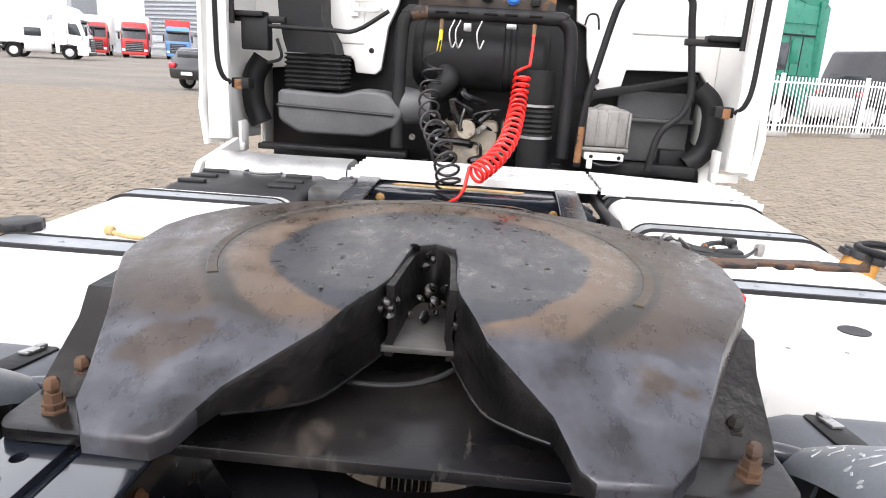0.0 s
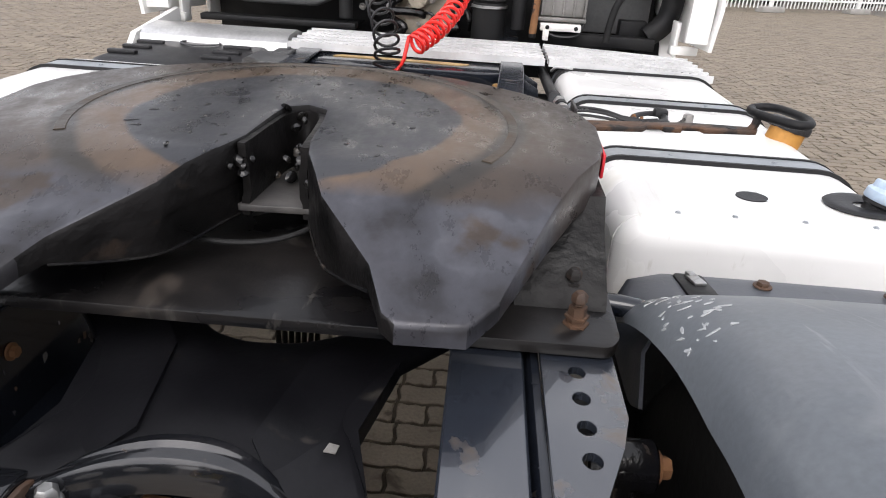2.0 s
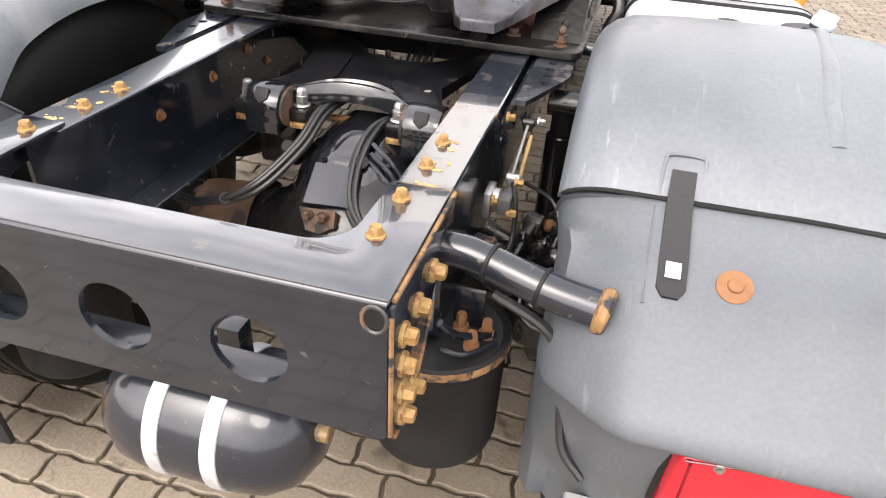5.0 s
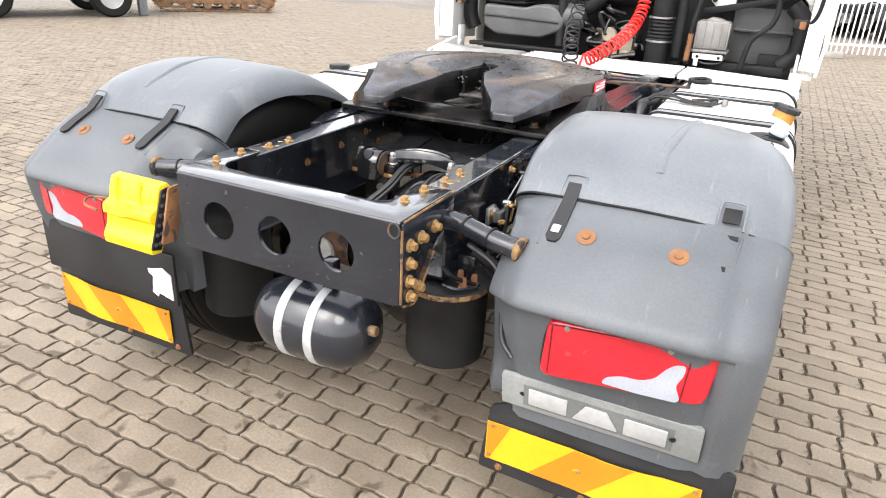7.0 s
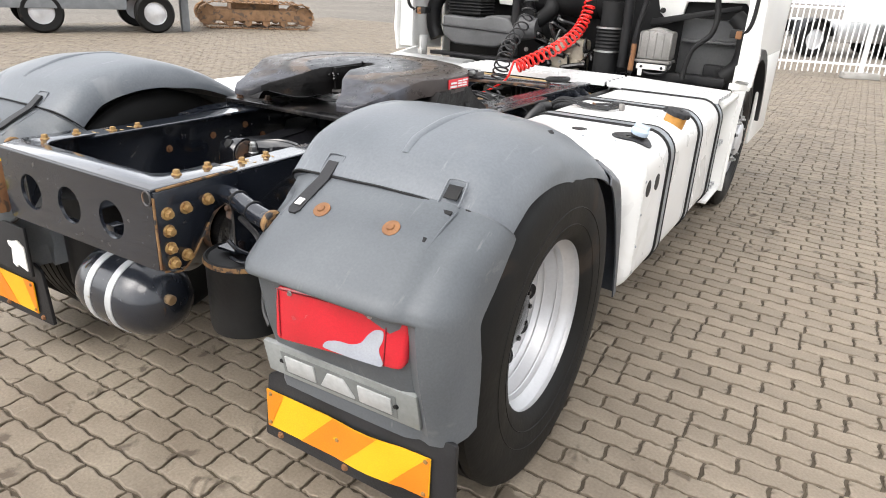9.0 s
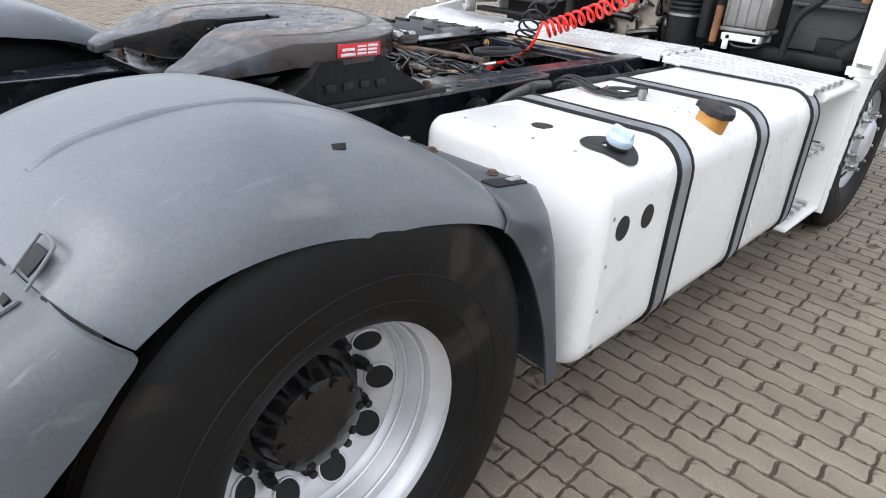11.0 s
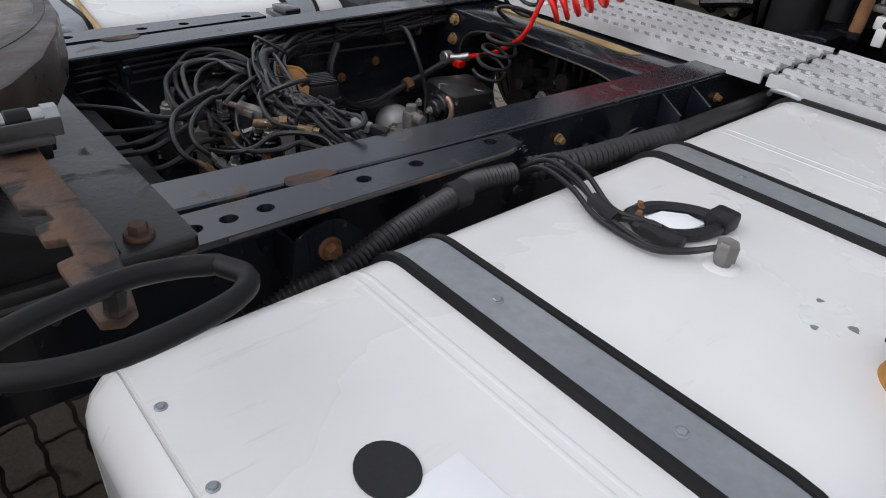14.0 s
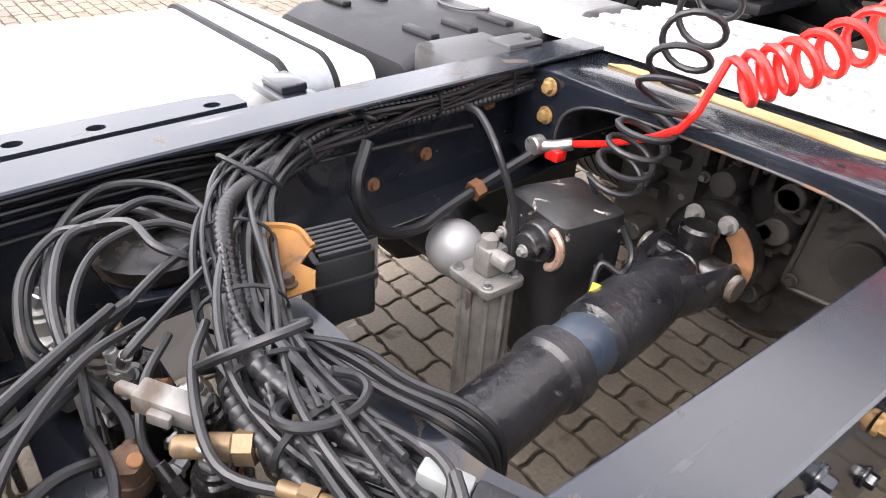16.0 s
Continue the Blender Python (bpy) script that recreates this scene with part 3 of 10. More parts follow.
for s in (1, -1):
    rail = part("frame_rail", mirrored(joined(rail_run(0.376, 0.385, RAIL_LOW, RAIL_TOP - 0.0105), rail_run(0.30, 0.3755, RAIL_LOW, RAIL_LOW + 0.009)), s), M["black_paint"], truck, "black painted steel frame rail")
    rail_of[s] = rail
    part("rail_flange", mirrored(rail_run(0.295, 0.387, RAIL_TOP - 0.010, RAIL_TOP, 0.003), s), M["rail_top"], rail, "glossy dark blue-grey top flange")
    rnd = random.Random(5)
    spots = [(s * (0.385 + flare(y)), y, z) for y in (0.62, 0.72, 1.02, 1.1, 1.2, 1.3, 1.38, 1.46, 1.54, 1.9, 2.3, 2.5) for z in rnd.sample((0.80, 0.85, 0.90, 0.94), 2)]
    bolts("frame_bolt", spots, M["black_paint"], rail, 0.010, 0.012, "x" if s > 0 else "-x", "black hex bolt head on the rail")
    inner = [(s * (0.375 + flare(y)), y, z) for y, z in ((0.5, 0.88), (0.72, 0.9), (0.9, 0.92), (1.0, 0.86), (2.45, 0.80), (2.58, 0.83), (2.75, 0.9))]
    bolts("inner_bolt", inner, M["rust"], rail, 0.010, 0.010, "-x" if s > 0 else "x", "small rusty bolt")
    # mounting angle of the coupling, with its row of holes
    outline = [(0.408, 0.60), (0.430, 0.60), (0.487, 0.75), (0.500, 0.80), (0.500, 1.45), (0.512, 2.17), (0.500, 2.225), (0.452, 2.225), (0.432, 1.9), (0.410, 1.45)]
    holes = [circle(0.451, y, 0.011, 0.0125, 14) for y in (0.727, 0.777, 0.827, 0.877)] + [circle(0.462 + 0.006 * (y - 1.6) / 0.6, y, 0.0115, 0.0135, 14) for y in (1.63, 1.68, 1.735, 1.902, 2.006, 2.175)]
    ang = part("mounting_angle", mirrored(holed(outline, holes, 0.990, 1.001), s), M["rail_top"], truck, "black steel mounting angle with a row of holes")
    leg = loft([[(0.3885 + flare(y), y, 0.925), (0.397 + flare(y), y, 0.925), (0.400 + flare(y), y, 0.975), (0.408 + flare(y), y, 0.9895), (0.398 + flare(y), y, 0.9895), (0.3885 + flare(y), y, 0.975)] for y in (0.60, 1.45, 1.8, 2.0, 2.225)])
    part("angle_leg", mirrored(leg, s), M["black_paint"], ang, "upright leg of the angle")
    edge = [(0.5005, 1.66, 0.9955), (0.504, 1.80, 0.9955), (0.509, 2.0, 0.9955), (0.512, 2.16, 0.9955), (0.505, 2.20, 0.9955)]
    part("rust_edge", mirrored(tube(edge, 0.0052, 6, 6), s), M["worn_edge"], ang, "rusty worn edge")
    part("rust_spot", mirrored(prism(round_poly([(0.395, 1.80), (0.425, 1.79), (0.432, 1.84), (0.424, 1.885), (0.40, 1.87)], 0.012, 3), 1.0002, 1.0012, "z"), s), M["dark_rust"], rail, "rusty scar on the flange")
    for y in (1.83, 2.58):
        x = 0.386 + flare(y)
        plate = prism(round_poly([(y - 0.07, 0.84), (y - 0.06, 0.945), (y + 0.02, 0.96), (y + 0.075, 0.90), (y + 0.08, 0.84)], 0.03, 4), x + 0.055, x + 0.063, "x", 0.002)
        br = part("rail_bracket", mirrored(joined(plate, box(x + 0.001, x + 0.055, y - 0.06, y - 0.052, 0.85, 0.93, 0.002)), s), M["black_paint"], truck, "black bracket plate on the rail")
        bolts("bracket_bolt", [(s * (x + 0.063), y, 0.905)], M["rust"], br, 0.014, 0.018, "x" if s > 0 else "-x", "rusty bracket bolt")
    for y in (2.0, 2.74, 2.86):
        x = 0.386 + flare(y)
        tri = prism([(x + 0.001, 0.985), (x + 0.06, 0.95), (x + 0.065, 0.86), (x + 0.001, 0.84)], y, y + 0.008, "y", 0.001)
        part("rail_gusset", mirrored(tri, s), M["black_paint"], truck, "black gusset on the rail")
    bolts("rail_nut", [(s * (0.386 + flare(y)), y, z) for y, z in ((2.05, 0.90), (2.40, 0.945), (2.92, 0.93), (3.0, 0.93))], M["gold"], truck, 0.0085, 0.014, "x" if s > 0 else "-x", "yellow zinc nut on the rail")

# pale chips and grease smears on the inner side of one rail
rnd = random.Random(41)
for k in range(16):
    y, z, q = rnd.uniform(0.80, 1.30), rnd.uniform(0.755, 0.935), rnd.uniform(0.002, 0.009)
    chip = [(y + q * math.cos(b) * rnd.uniform(0.4, 1.2), z + 1.5 * q * math.sin(b) * rnd.uniform(0.4, 1.2)) for b in np.linspace(0, 2 * math.pi, 10)[:-1]]
    part("paint_chip", prism(chip, -0.3765, -0.3752, "x"), M["cast"] if k % 3 else M["dark_rust"], rail_of[-1], "pale chip in the rail's paint")

# rear cross member: a folded plate with three oval openings
rear_out = round_poly([(-0.350, 0.775), (0.388, 0.775), (0.388, 1.0), (-0.350, 1.0)], 0.012, 3)
face = holed(rear_out, [circle(x, 0.883, 0.056, 0.057, 28) for x in (-0.205, -0.005, 0.197)], -0.132, -0.122, "y")
U = [(-0.388, 0.158), (-0.388, -0.050), (-0.350, -0.128), (0.388, -0.128), (0.388, 0.158), (0.293, 0.158)]
U += [(0.293, 0.035)] + [(0.228 + 0.065 * math.cos(a), 0.03 - 0.065 * math.sin(a)) for a in np.linspace(0, math.pi / 2, 8)][1:]
U += [(-x, y) for x, y in U[6:][::-1]] + [(-0.293, 0.158)]
top = prism(U, 1.0015, 1.0095, "z", 0.0025)
lip = tube([(-0.350, -0.122, 0.999), (0.386, -0.122, 0.999)], 0.0098, 12, 1)
cross = part("rear_cross_member", joined(face, lip), M["black_paint"], truck, "black folded rear cross member with three oval openings")
part("top_plate", top, M["rail_top"], cross, "dark blue-grey top plate of the cross member")
for s in (1, -1):
    cut = -0.128 if s > 0 else -0.050
    ear = prism([(cut, 0.775), (-0.045, 0.765), (0.06, 0.90), (0.157, 0.93), (0.157, 1.0), (cut, 1.0)], 0.3865, 0.395, "x", 0.002)
    part("end_plate", mirrored(ear, s), M["black_paint"], cross, "end plate bolted to the rail")
    bolts("side_bolt", [(s * 0.3945, y, z) for y, z in ((-0.095, 0.935), (-0.035, 0.937), (0.04, 0.943), (-0.095, 0.885), (-0.095, 0.835), (-0.09, 0.79), (-0.045, 0.80)) if y > cut + 0.01], M["gold"], cross, 0.0125, 0.018, "x" if s > 0 else "-x", "large rusty yellow bolt")
    bolts("top_bolt", [(s * 0.325, y, 1.009) for y in (0.0, 0.108)], M["gold"], cross, 0.0098, 0.014, "z", "yellow zinc flanged bolt")
    bolts("flange_bolt", [(s * 0.325, y, 1.0) for y in (0.24, 0.34)], M["gold"], truck, 0.0095, 0.013, "z", "yellow zinc flanged bolt")
    rnd = random.Random(3)
    for y in (0.25, 0.335, 0.17):
        for k in range(15):
            cx, cy, q = 0.330 + rnd.uniform(-0.016, 0.030), y + rnd.uniform(-0.020, 0.020), rnd.uniform(0.0015, 0.0072)
            flake = [(cx + q * math.cos(b) * rnd.uniform(0.35, 1.3), cy + q * math.sin(b) * rnd.uniform(0.35, 1.3)) for b in np.linspace(0, 2 * math.pi, 11)[:-1]]
            part("paint_flake", mirrored(prism(flake, 1.0002, 1.0006 + 0.00004 * k, "z"), s), M["ochre"], rail_of[s], "patch of peeled paint")
    if s < 0:
        continue
    part("corner_plug", rod(0.0155, -0.002, 0.002, "y", (s * 0.372, -0.132, 0.982), 18, 0.001), M["soot"], cross, "dark worn corner plug")
    part("corner_ring", mirrored(tube([(0.372 + 0.016 * math.cos(a), -0.134, 0.982 + 0.02 * math.sin(a)) for a in np.linspace(0, 2 * math.pi, 14)[:-1]], 0.003, 6, 1, closed=True), s), M["worn_edge"], cross, "worn round corner opening")
    for line in ([(0.394, 0.157, 1.007), (0.393, 0.02, 1.005), (0.391, -0.118, 1.003)], [(0.392, -0.1295, 0.985), (0.3925, -0.1295, 0.88), (0.392, -0.128, 0.782)], [(0.300, 0.160, 1.004), (0.345, 0.161, 1.005), (0.388, 0.160, 1.005)], [(0.395, -0.12, 0.772), (0.395, -0.05, 0.764), (0.396, 0.04, 0.872)]):
        part("rust_seam", mirrored(tube(line, 0.0036, 6, 5), s), M["rust_line"], cross, "rusty seam along the joint")
# channel closing the underside of the opening
part("lower_flange", box(-0.345, 0.37, -0.121, -0.04, 0.776, 0.785, 0.002), M["black_paint"], cross)

# ---- fifth wheel ----
Z = 1.195
base = part("coupling_base_plate", prism(round_poly([(-0.495, 0.905), (0.495, 0.905), (0.51, 0.93), (0.515, 1.62), (-0.515, 1.62), (-0.51, 0.93)], 0.012, 3), 1.0045, 1.022, "z", 0.002), surface("base_plate_steel", (0.005, 0.005, 0.006), (0.018, 0.016, 0.015), (0.18, 0.45), metal=0.0, scale=6, bump=0.14, stain=(0.038, 0.030, 0.024), amount=0.36, stain_scale=9, spec=0.36, scratch=((0.06, 0.055, 0.05), 0.5, (0.1, 0.1, 1.2))), truck, "scuffed black steel base plate of the coupling")
bolts("base_bolt", [(s * x, y, 1.022) for s in (1, -1) for x, y in ((0.475, 1.50), (0.475, 1.56), (0.33, 1.0))], M["dark_rust"], base, 0.013, 0.016, "z", "rusty stud bolt")

for s in (1, -1):
    for y in (0.955, 1.02):
        stack = joined(lathe([(0, 0), (0.019, 0), (0.019, 0.004), (0.014, 0.005), (0.014, 0.012), (0.018, 0.013), (0.018, 0.017), (0, 0.017)], 6), lathe([(0, 0.017), (0.0135, 0.017), (0.0135, 0.032), (0, 0.032)], 6), rod(0.0085, 0.032, 0.040), lathe([(0, 0.040), (0.012, 0.040), (0.012, 0.050), (0.007, 0.056), (0, 0.056)], 6))
        part("stud_bolt", moved(stack, Matrix.Translation((s * 0.455, y, 1.022)) @ Matrix.Diagonal((0.9, 0.9, 0.86, 1))), M["dark_rust"], base, "rusty stud with washers and nuts")


def half_plate():
    return [(0.0, 1.615), (0.10, 1.605), (0.20, 1.578), (0.30, 1.535), (0.37, 1.487), (0.43, 1.43), (0.468, 1.365), (0.485, 1.30), (0.482, 1.20), (0.470, 1.14), (0.405, 1.0), (0.345, 0.84), (0.314, 0.80), (0.236, 0.796), (0.218, 0.81), (0.190, 0.875), (0.105, 0.98), (0.060, 1.075), (0.047, 1.13), (0.040, 1.24), (0.034, 1.285), (0.0, 1.305)]


def plate_z(x, y):
    """The top is level and its two ramps fall towards the rear."""
    start = 1.07 - 0.12 * max(0.0, 0.30 - abs(x))
    return Z + 0.035 * (y - 1.25) - 0.30 * max(0.0, start - y)


def coupling_plate():
    half = half_plate()
    outline = [(FX * min(1.0, (y - 0.8) / 0.35) + x, y) for x, y in half] + [(FX * min(1.0, (y - 0.8) / 0.35) - x, y) for x, y in half[::-1][1:-1]]
    bm = bmesh.new()
    vs = [bm.verts.new((x, y, 0)) for x, y in outline]
    es = [bm.edges.new((vs[i], vs[(i + 1) % len(vs)])) for i in range(len(vs))]
    bmesh.ops.triangle_fill(bm, use_beauty=True, edges=es)
    for y in np.arange(0.84, 1.14, 0.045):
        bmesh.ops.bisect_plane(bm, geom=bm.verts[:] + bm.edges[:] + bm.faces[:], plane_co=(0, y, 0), plane_no=(0, 1, 0))
    out = bmesh.ops.extrude_face_region(bm, geom=bm.faces[:])
    fresh = {v for v in out["geom"] if isinstance(v, bmesh.types.BMVert)}
    for v in bm.verts:
        t = plate_z(v.co.x, v.co.y)
        v.co.z = t if v not in fresh else t - 0.066 + 0.040 * min(1.0, max(0.0, (1.04 - v.co.y) / 0.2))
    bmesh.ops.recalc_face_normals(bm, faces=bm.faces)
    rim = [e for e in bm.edges if len(e.link_faces) == 2 and e.calc_face_angle(0) > 1.0 and min(v.co.z - plate_z(v.co.x, v.co.y) for v in e.verts) > -0.01]
    bmesh.ops.bevel(bm, geom=rim, offset=0.007, segments=2, affect="EDGES", profile=0.5)
    bm.normal_update()
    # Upright throat faces go black: grease, plus the recess's shade as colour.
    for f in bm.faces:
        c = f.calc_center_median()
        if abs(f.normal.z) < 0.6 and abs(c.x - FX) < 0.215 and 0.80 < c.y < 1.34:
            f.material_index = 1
    return bm


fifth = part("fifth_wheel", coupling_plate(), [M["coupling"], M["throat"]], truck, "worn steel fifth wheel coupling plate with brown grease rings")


def arc_band(r0, r1, a0, a1, z0, z1, cy=1.26, n=64):
    rings = []
    for a in np.linspace(radians(a0), radians(a1), n):
        c, q = math.cos(a), math.sin(a)
        rings.append([(FX + r * c, cy + r * q, z + 0.035 * (cy + r * q - 1.25)) for r, z in ((r0, z0), (r0 + 0.004, z1), (r1 - 0.004, z1), (r1, z0))])
    return loft(rings)


part("grease_ring", arc_band(0.334, 0.356, -28, 208, Z - 0.004, Z + 0.0012, 1.25), surface("grease", (0.022, 0.018, 0.015), (0.05, 0.036, 0.024), (0.3, 0.6), bump=0.5, scale=12, stain=(0.10, 0.065, 0.035), amount=0.35), fifth, "dark ring of hardened grease")
jaw_line = [(-0.052, 1.10), (-0.046, 1.20), (-0.040, 1.262), (-0.026, 1.296), (0.0, 1.312), (0.026, 1.298), (0.040, 1.262), (0.046, 1.20), (0.052, 1.10)]
jaw_rows = [[(FX + x * k, 1.18 + (y - 1.18) * (k if y > 1.18 else 1.0), z) for x, y in ((q.x, q.y) for q in curve([(x, y, 0) for x, y in jaw_line], 5))] for k, z in ((1.0, 1.186), (0.985, 1.160), (0.93, 1.150), (0.92, 1.11), (0.99, 1.10), (1.0, 1.075))]
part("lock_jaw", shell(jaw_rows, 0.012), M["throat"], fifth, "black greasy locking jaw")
part("jaw_plate", prism(round_poly([(-0.060 + FX, 1.095), (0.060 + FX, 1.100), (0.040 + FX, 1.29), (-0.038 + FX, 1.29)], 0.008, 3), 1.082, 1.093, "z", 0.002), surface("worn_jaw_plate", (0.040, 0.038, 0.038), (0.075, 0.070, 0.066), (0.3, 0.5), bump=0.2, scale=12), fifth, "flat worn plate in the throat")
rnd = random.Random(8)
for x0, y0, z0, size, count in ((-0.050, 1.105, 1.150, 0.026, 9), (0.056, 1.095, 1.145, 0.024, 8), (0.006, 1.215, 1.125, 0.034, 10), (-0.01, 1.28, 1.17, 0.03, 6)):
    for k in range(count):
        w, h = rnd.uniform(0.005, 0.012), rnd.uniform(0.004, 0.009)
        lump = moved(lathe([(0, -h), (w * 0.7, -h * 0.6), (w, 0), (w * 0.6, h * 0.7), (0, h)], 9), Matrix.Translation((FX + x0 + rnd.gauss(0, size * 0.4), y0 + rnd.gauss(0, size * 0.4), z0 + rnd.gauss(0, size * 0.4))) @ pose(0, 0, 0, rnd.uniform(-60, 60), rnd.uniform(-60, 60), 0) @ Matrix.Diagonal((1, rnd.uniform(0.5, 1.4), 1, 1)))
        part("grease_lump", lump, M["oily_black"], fifth, "lump of wet black grease")
for k in range(46):
    a, r = rnd.uniform(0, 6.28), 0.26 * math.sqrt(rnd.random())
    x, y = FX + r * math.cos(a), 1.25 + r * math.sin(a)
    if abs(x - FX) < 0.075 and y < 1.33:
        continue
    w, t = rnd.uniform(0.0015, 0.0045), rnd.uniform(1.0, 3.0)
    part("grease_speck", moved(lathe([(0, 0), (w, 0), (w * 0.7, 0.0012), (0, 0.0016)], 7), Matrix.Translation((x, y, plate_z(x, y))) @ pose(0, 0, 0, 0, 0, rnd.uniform(0, 180)) @ Matrix.Diagonal((t, 1, 1, 1))), M["oily_black"], fifth, "speck of black grease")
for s in (1, -1):
    part("underside_rib", box(s * 0.30 - 0.012, s * 0.30 + 0.012, 0.94, 1.52, 1.07, 1.137, 0.003), M["oily_black"], fifth)
part("underside_rib", box(-0.287, 0.287, 1.50, 1.53, 1.07, 1.137, 0.003), M["oily_black"], fifth)
part("underside_rib", box(-0.25, 0.25, 1.36, 1.39, 1.07, 1.137, 0.003), M["oily_black"], fifth)
for s in (1, -1):
    wall = []
    for x, y in ((0.192, 0.872), (0.150, 0.925), (0.105, 0.98), (0.060, 1.075), (0.047, 1.13), (0.041, 1.22)):
        shift = FX * min(1.0, (y - 0.8) / 0.35)
        hi = plate_z(x, y) - 0.066 + 0.040 * min(1.0, max(0.0, (1.04 - y) / 0.2)) + 0.004
        wall.append((s * x + shift, y, hi, max(1.058, hi - 0.05 * min(1.0, (y - 0.86) / 0.1))))
    # Same black below the plate: grease with the throat's shade coloured in.
    part("throat_wall", loft([[(x, y, lo), (x + s * 0.016, y, lo), (x + s * 0.016, y, hi), (x, y, hi)] for x, y, hi, lo in wall]), M["throat"], fifth, "throat wall, black with grease and painted shade")
    part("wall_edge", tube([(x, y, lo) for x, y, hi, lo in wall], 0.0024, 6, 4), M["oily_black"], fifth, "greasy lower edge of the throat")
part("lock_hose", tube([(-0.26, 1.16, 1.10), (-0.12, 1.06, 1.06), (0.0, 1.05, 1.055), (0.08, 1.10, 1.07), (0.10, 1.2, 1.10)], 0.0045, 8), M["soot"], fifth, "black lubrication hose")
for s in (1, -1):
    # cast pedestal
    ped = loft([[(0.375, y0, z), (0.50, y0, z), (0.50, y1, z), (0.375, y1, z)] for y0, y1, z in ((0.99, 1.53, 1.0225), (1.0, 1.515, 1.040), (1.09, 1.40, 1.10), (1.12, 1.36, 1.140))])
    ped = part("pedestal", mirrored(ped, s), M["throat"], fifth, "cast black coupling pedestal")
    for k in range(4):
        y = 1.135 + 0.062 * k
        part("raised_mark", mirrored(box(0.4905, 0.506, y, y + 0.035, 1.052, 1.078, 0.003), s), M["rough_black"], ped, "raised cast bar")
lab = part("type_label", moved(box(-0.001, 0.0035, -0.076, 0.076, -0.019, 0.019, 0.001), Matrix.Translation((0.5005, 1.256, 1.166)) @ pose(0, 0, 0, 0, 0, -1.0)), M["label_red"], fifth, "red and white type label")
for k, (y0, y1, z0, z1) in enumerate(((-0.066, -0.016, -0.015, -0.007), (-0.062, -0.018, -0.001, 0.007), (-0.008, 0.024, -0.013, -0.007), (-0.008, 0.024, -0.003, 0.003), (-0.008, 0.024, 0.007, 0.012), (0.03, 0.062, -0.013, -0.007), (0.03, 0.062, -0.003, 0.003), (0.03, 0.066, 0.007, 0.014))):
    part("print_bar", moved(box(0.003, 0.0047, y0, y1, z0, z1, 0.0005), Matrix.Translation((0.5005, 1.256, 1.166)) @ pose(0, 0, 0, 0, 0, -1.0)), M["pale"], lab, "white bar of print")
# release handle: flat rusty bar and an oblong grip
bar = prism([(0.40, 1.468), (0.56, 1.464), (0.74, 1.466), (0.785, 1.458), (0.845, 1.447), (0.852, 1.435), (0.845, 1.421), (0.75, 1.419), (0.745, 1.434), (0.715, 1.436), (0.71, 1.420), (0.68, 1.420), (0.675, 1.438), (0.65, 1.436), (0.64, 1.418), (0.40, 1.414)], 1.184, 1.193, "z", 0.002)
handle = part("release_bar", moved(bar, Matrix.Translation((0, 0, -0.016)) @ Matrix(((1, 0, 0, 0), (0, 1, 0, 0), (0.045, 0, 1, -0.022), (0, 0, 0, 1)))), M["dark_rust"], fifth, "flat rusty release bar")
grip = [(0.858, 1.503, 1.216), (0.888, 1.512, 1.218), (0.910, 1.486, 1.220), (0.921, 1.418, 1.222), (0.910, 1.366, 1.224), (0.888, 1.347, 1.225), (0.866, 1.366, 1.224), (0.846, 1.435, 1.220), (0.847, 1.475, 1.217)]
part("grip", tube([tuple(v) for v in curve(grip + [grip[0]], 5)[:-1]], 0.0082, 10, 1, closed=True), M["soot"], handle, "oblong black steel grip")
part("bar_hole", rod(0.010, -0.001, 0.0012, "z", (0.805, 1.436, 1.1905), 14, 0.0004), M["soot"], handle, "round hole in the bar")
part("bar_stem", tube([(0.835, 1.434, 1.186), (0.844, 1.434, 1.200), (0.847, 1.435, 1.218)], 0.008, 8), M["dark_rust"], handle, "bent end of the bar")
latch = part("release_latch", joined(box(0.462, 0.520, 1.425, 1.482, 1.183, 1.194, 0.004), box(0.510, 0.515, 1.418, 1.492, 1.190, 1.210, 0.002)), M["worn_edge"], fifth, "grimy latch of the release bar")
part("latch_pin", joined(rod(0.010, -0.042, 0.040, "y", (0.488, 1.455, 1.204)), lathe([(0, 0), (0.0135, 0), (0.0135, 0.012), (0, 0.012)], 6, "y", (0.488, 1.414, 1.204)), lathe([(0, 0), (0.0125, 0), (0.0125, 0.014), (0, 0.014)], 6, "y", (0.488, 1.480, 1.204))), M["zinc"], latch, "bright pin with nuts")
part("latch_spring", rod(0.012, -0.012, 0.014, "y", (0.488, 1.455, 1.204)), M["soot"], latch, "black sleeve of the pin")
for o in (handle, *handle.children, latch, *latch.children):
    o.data.transform(Matrix.Translation((-0.028, 0.014, -0.017)))

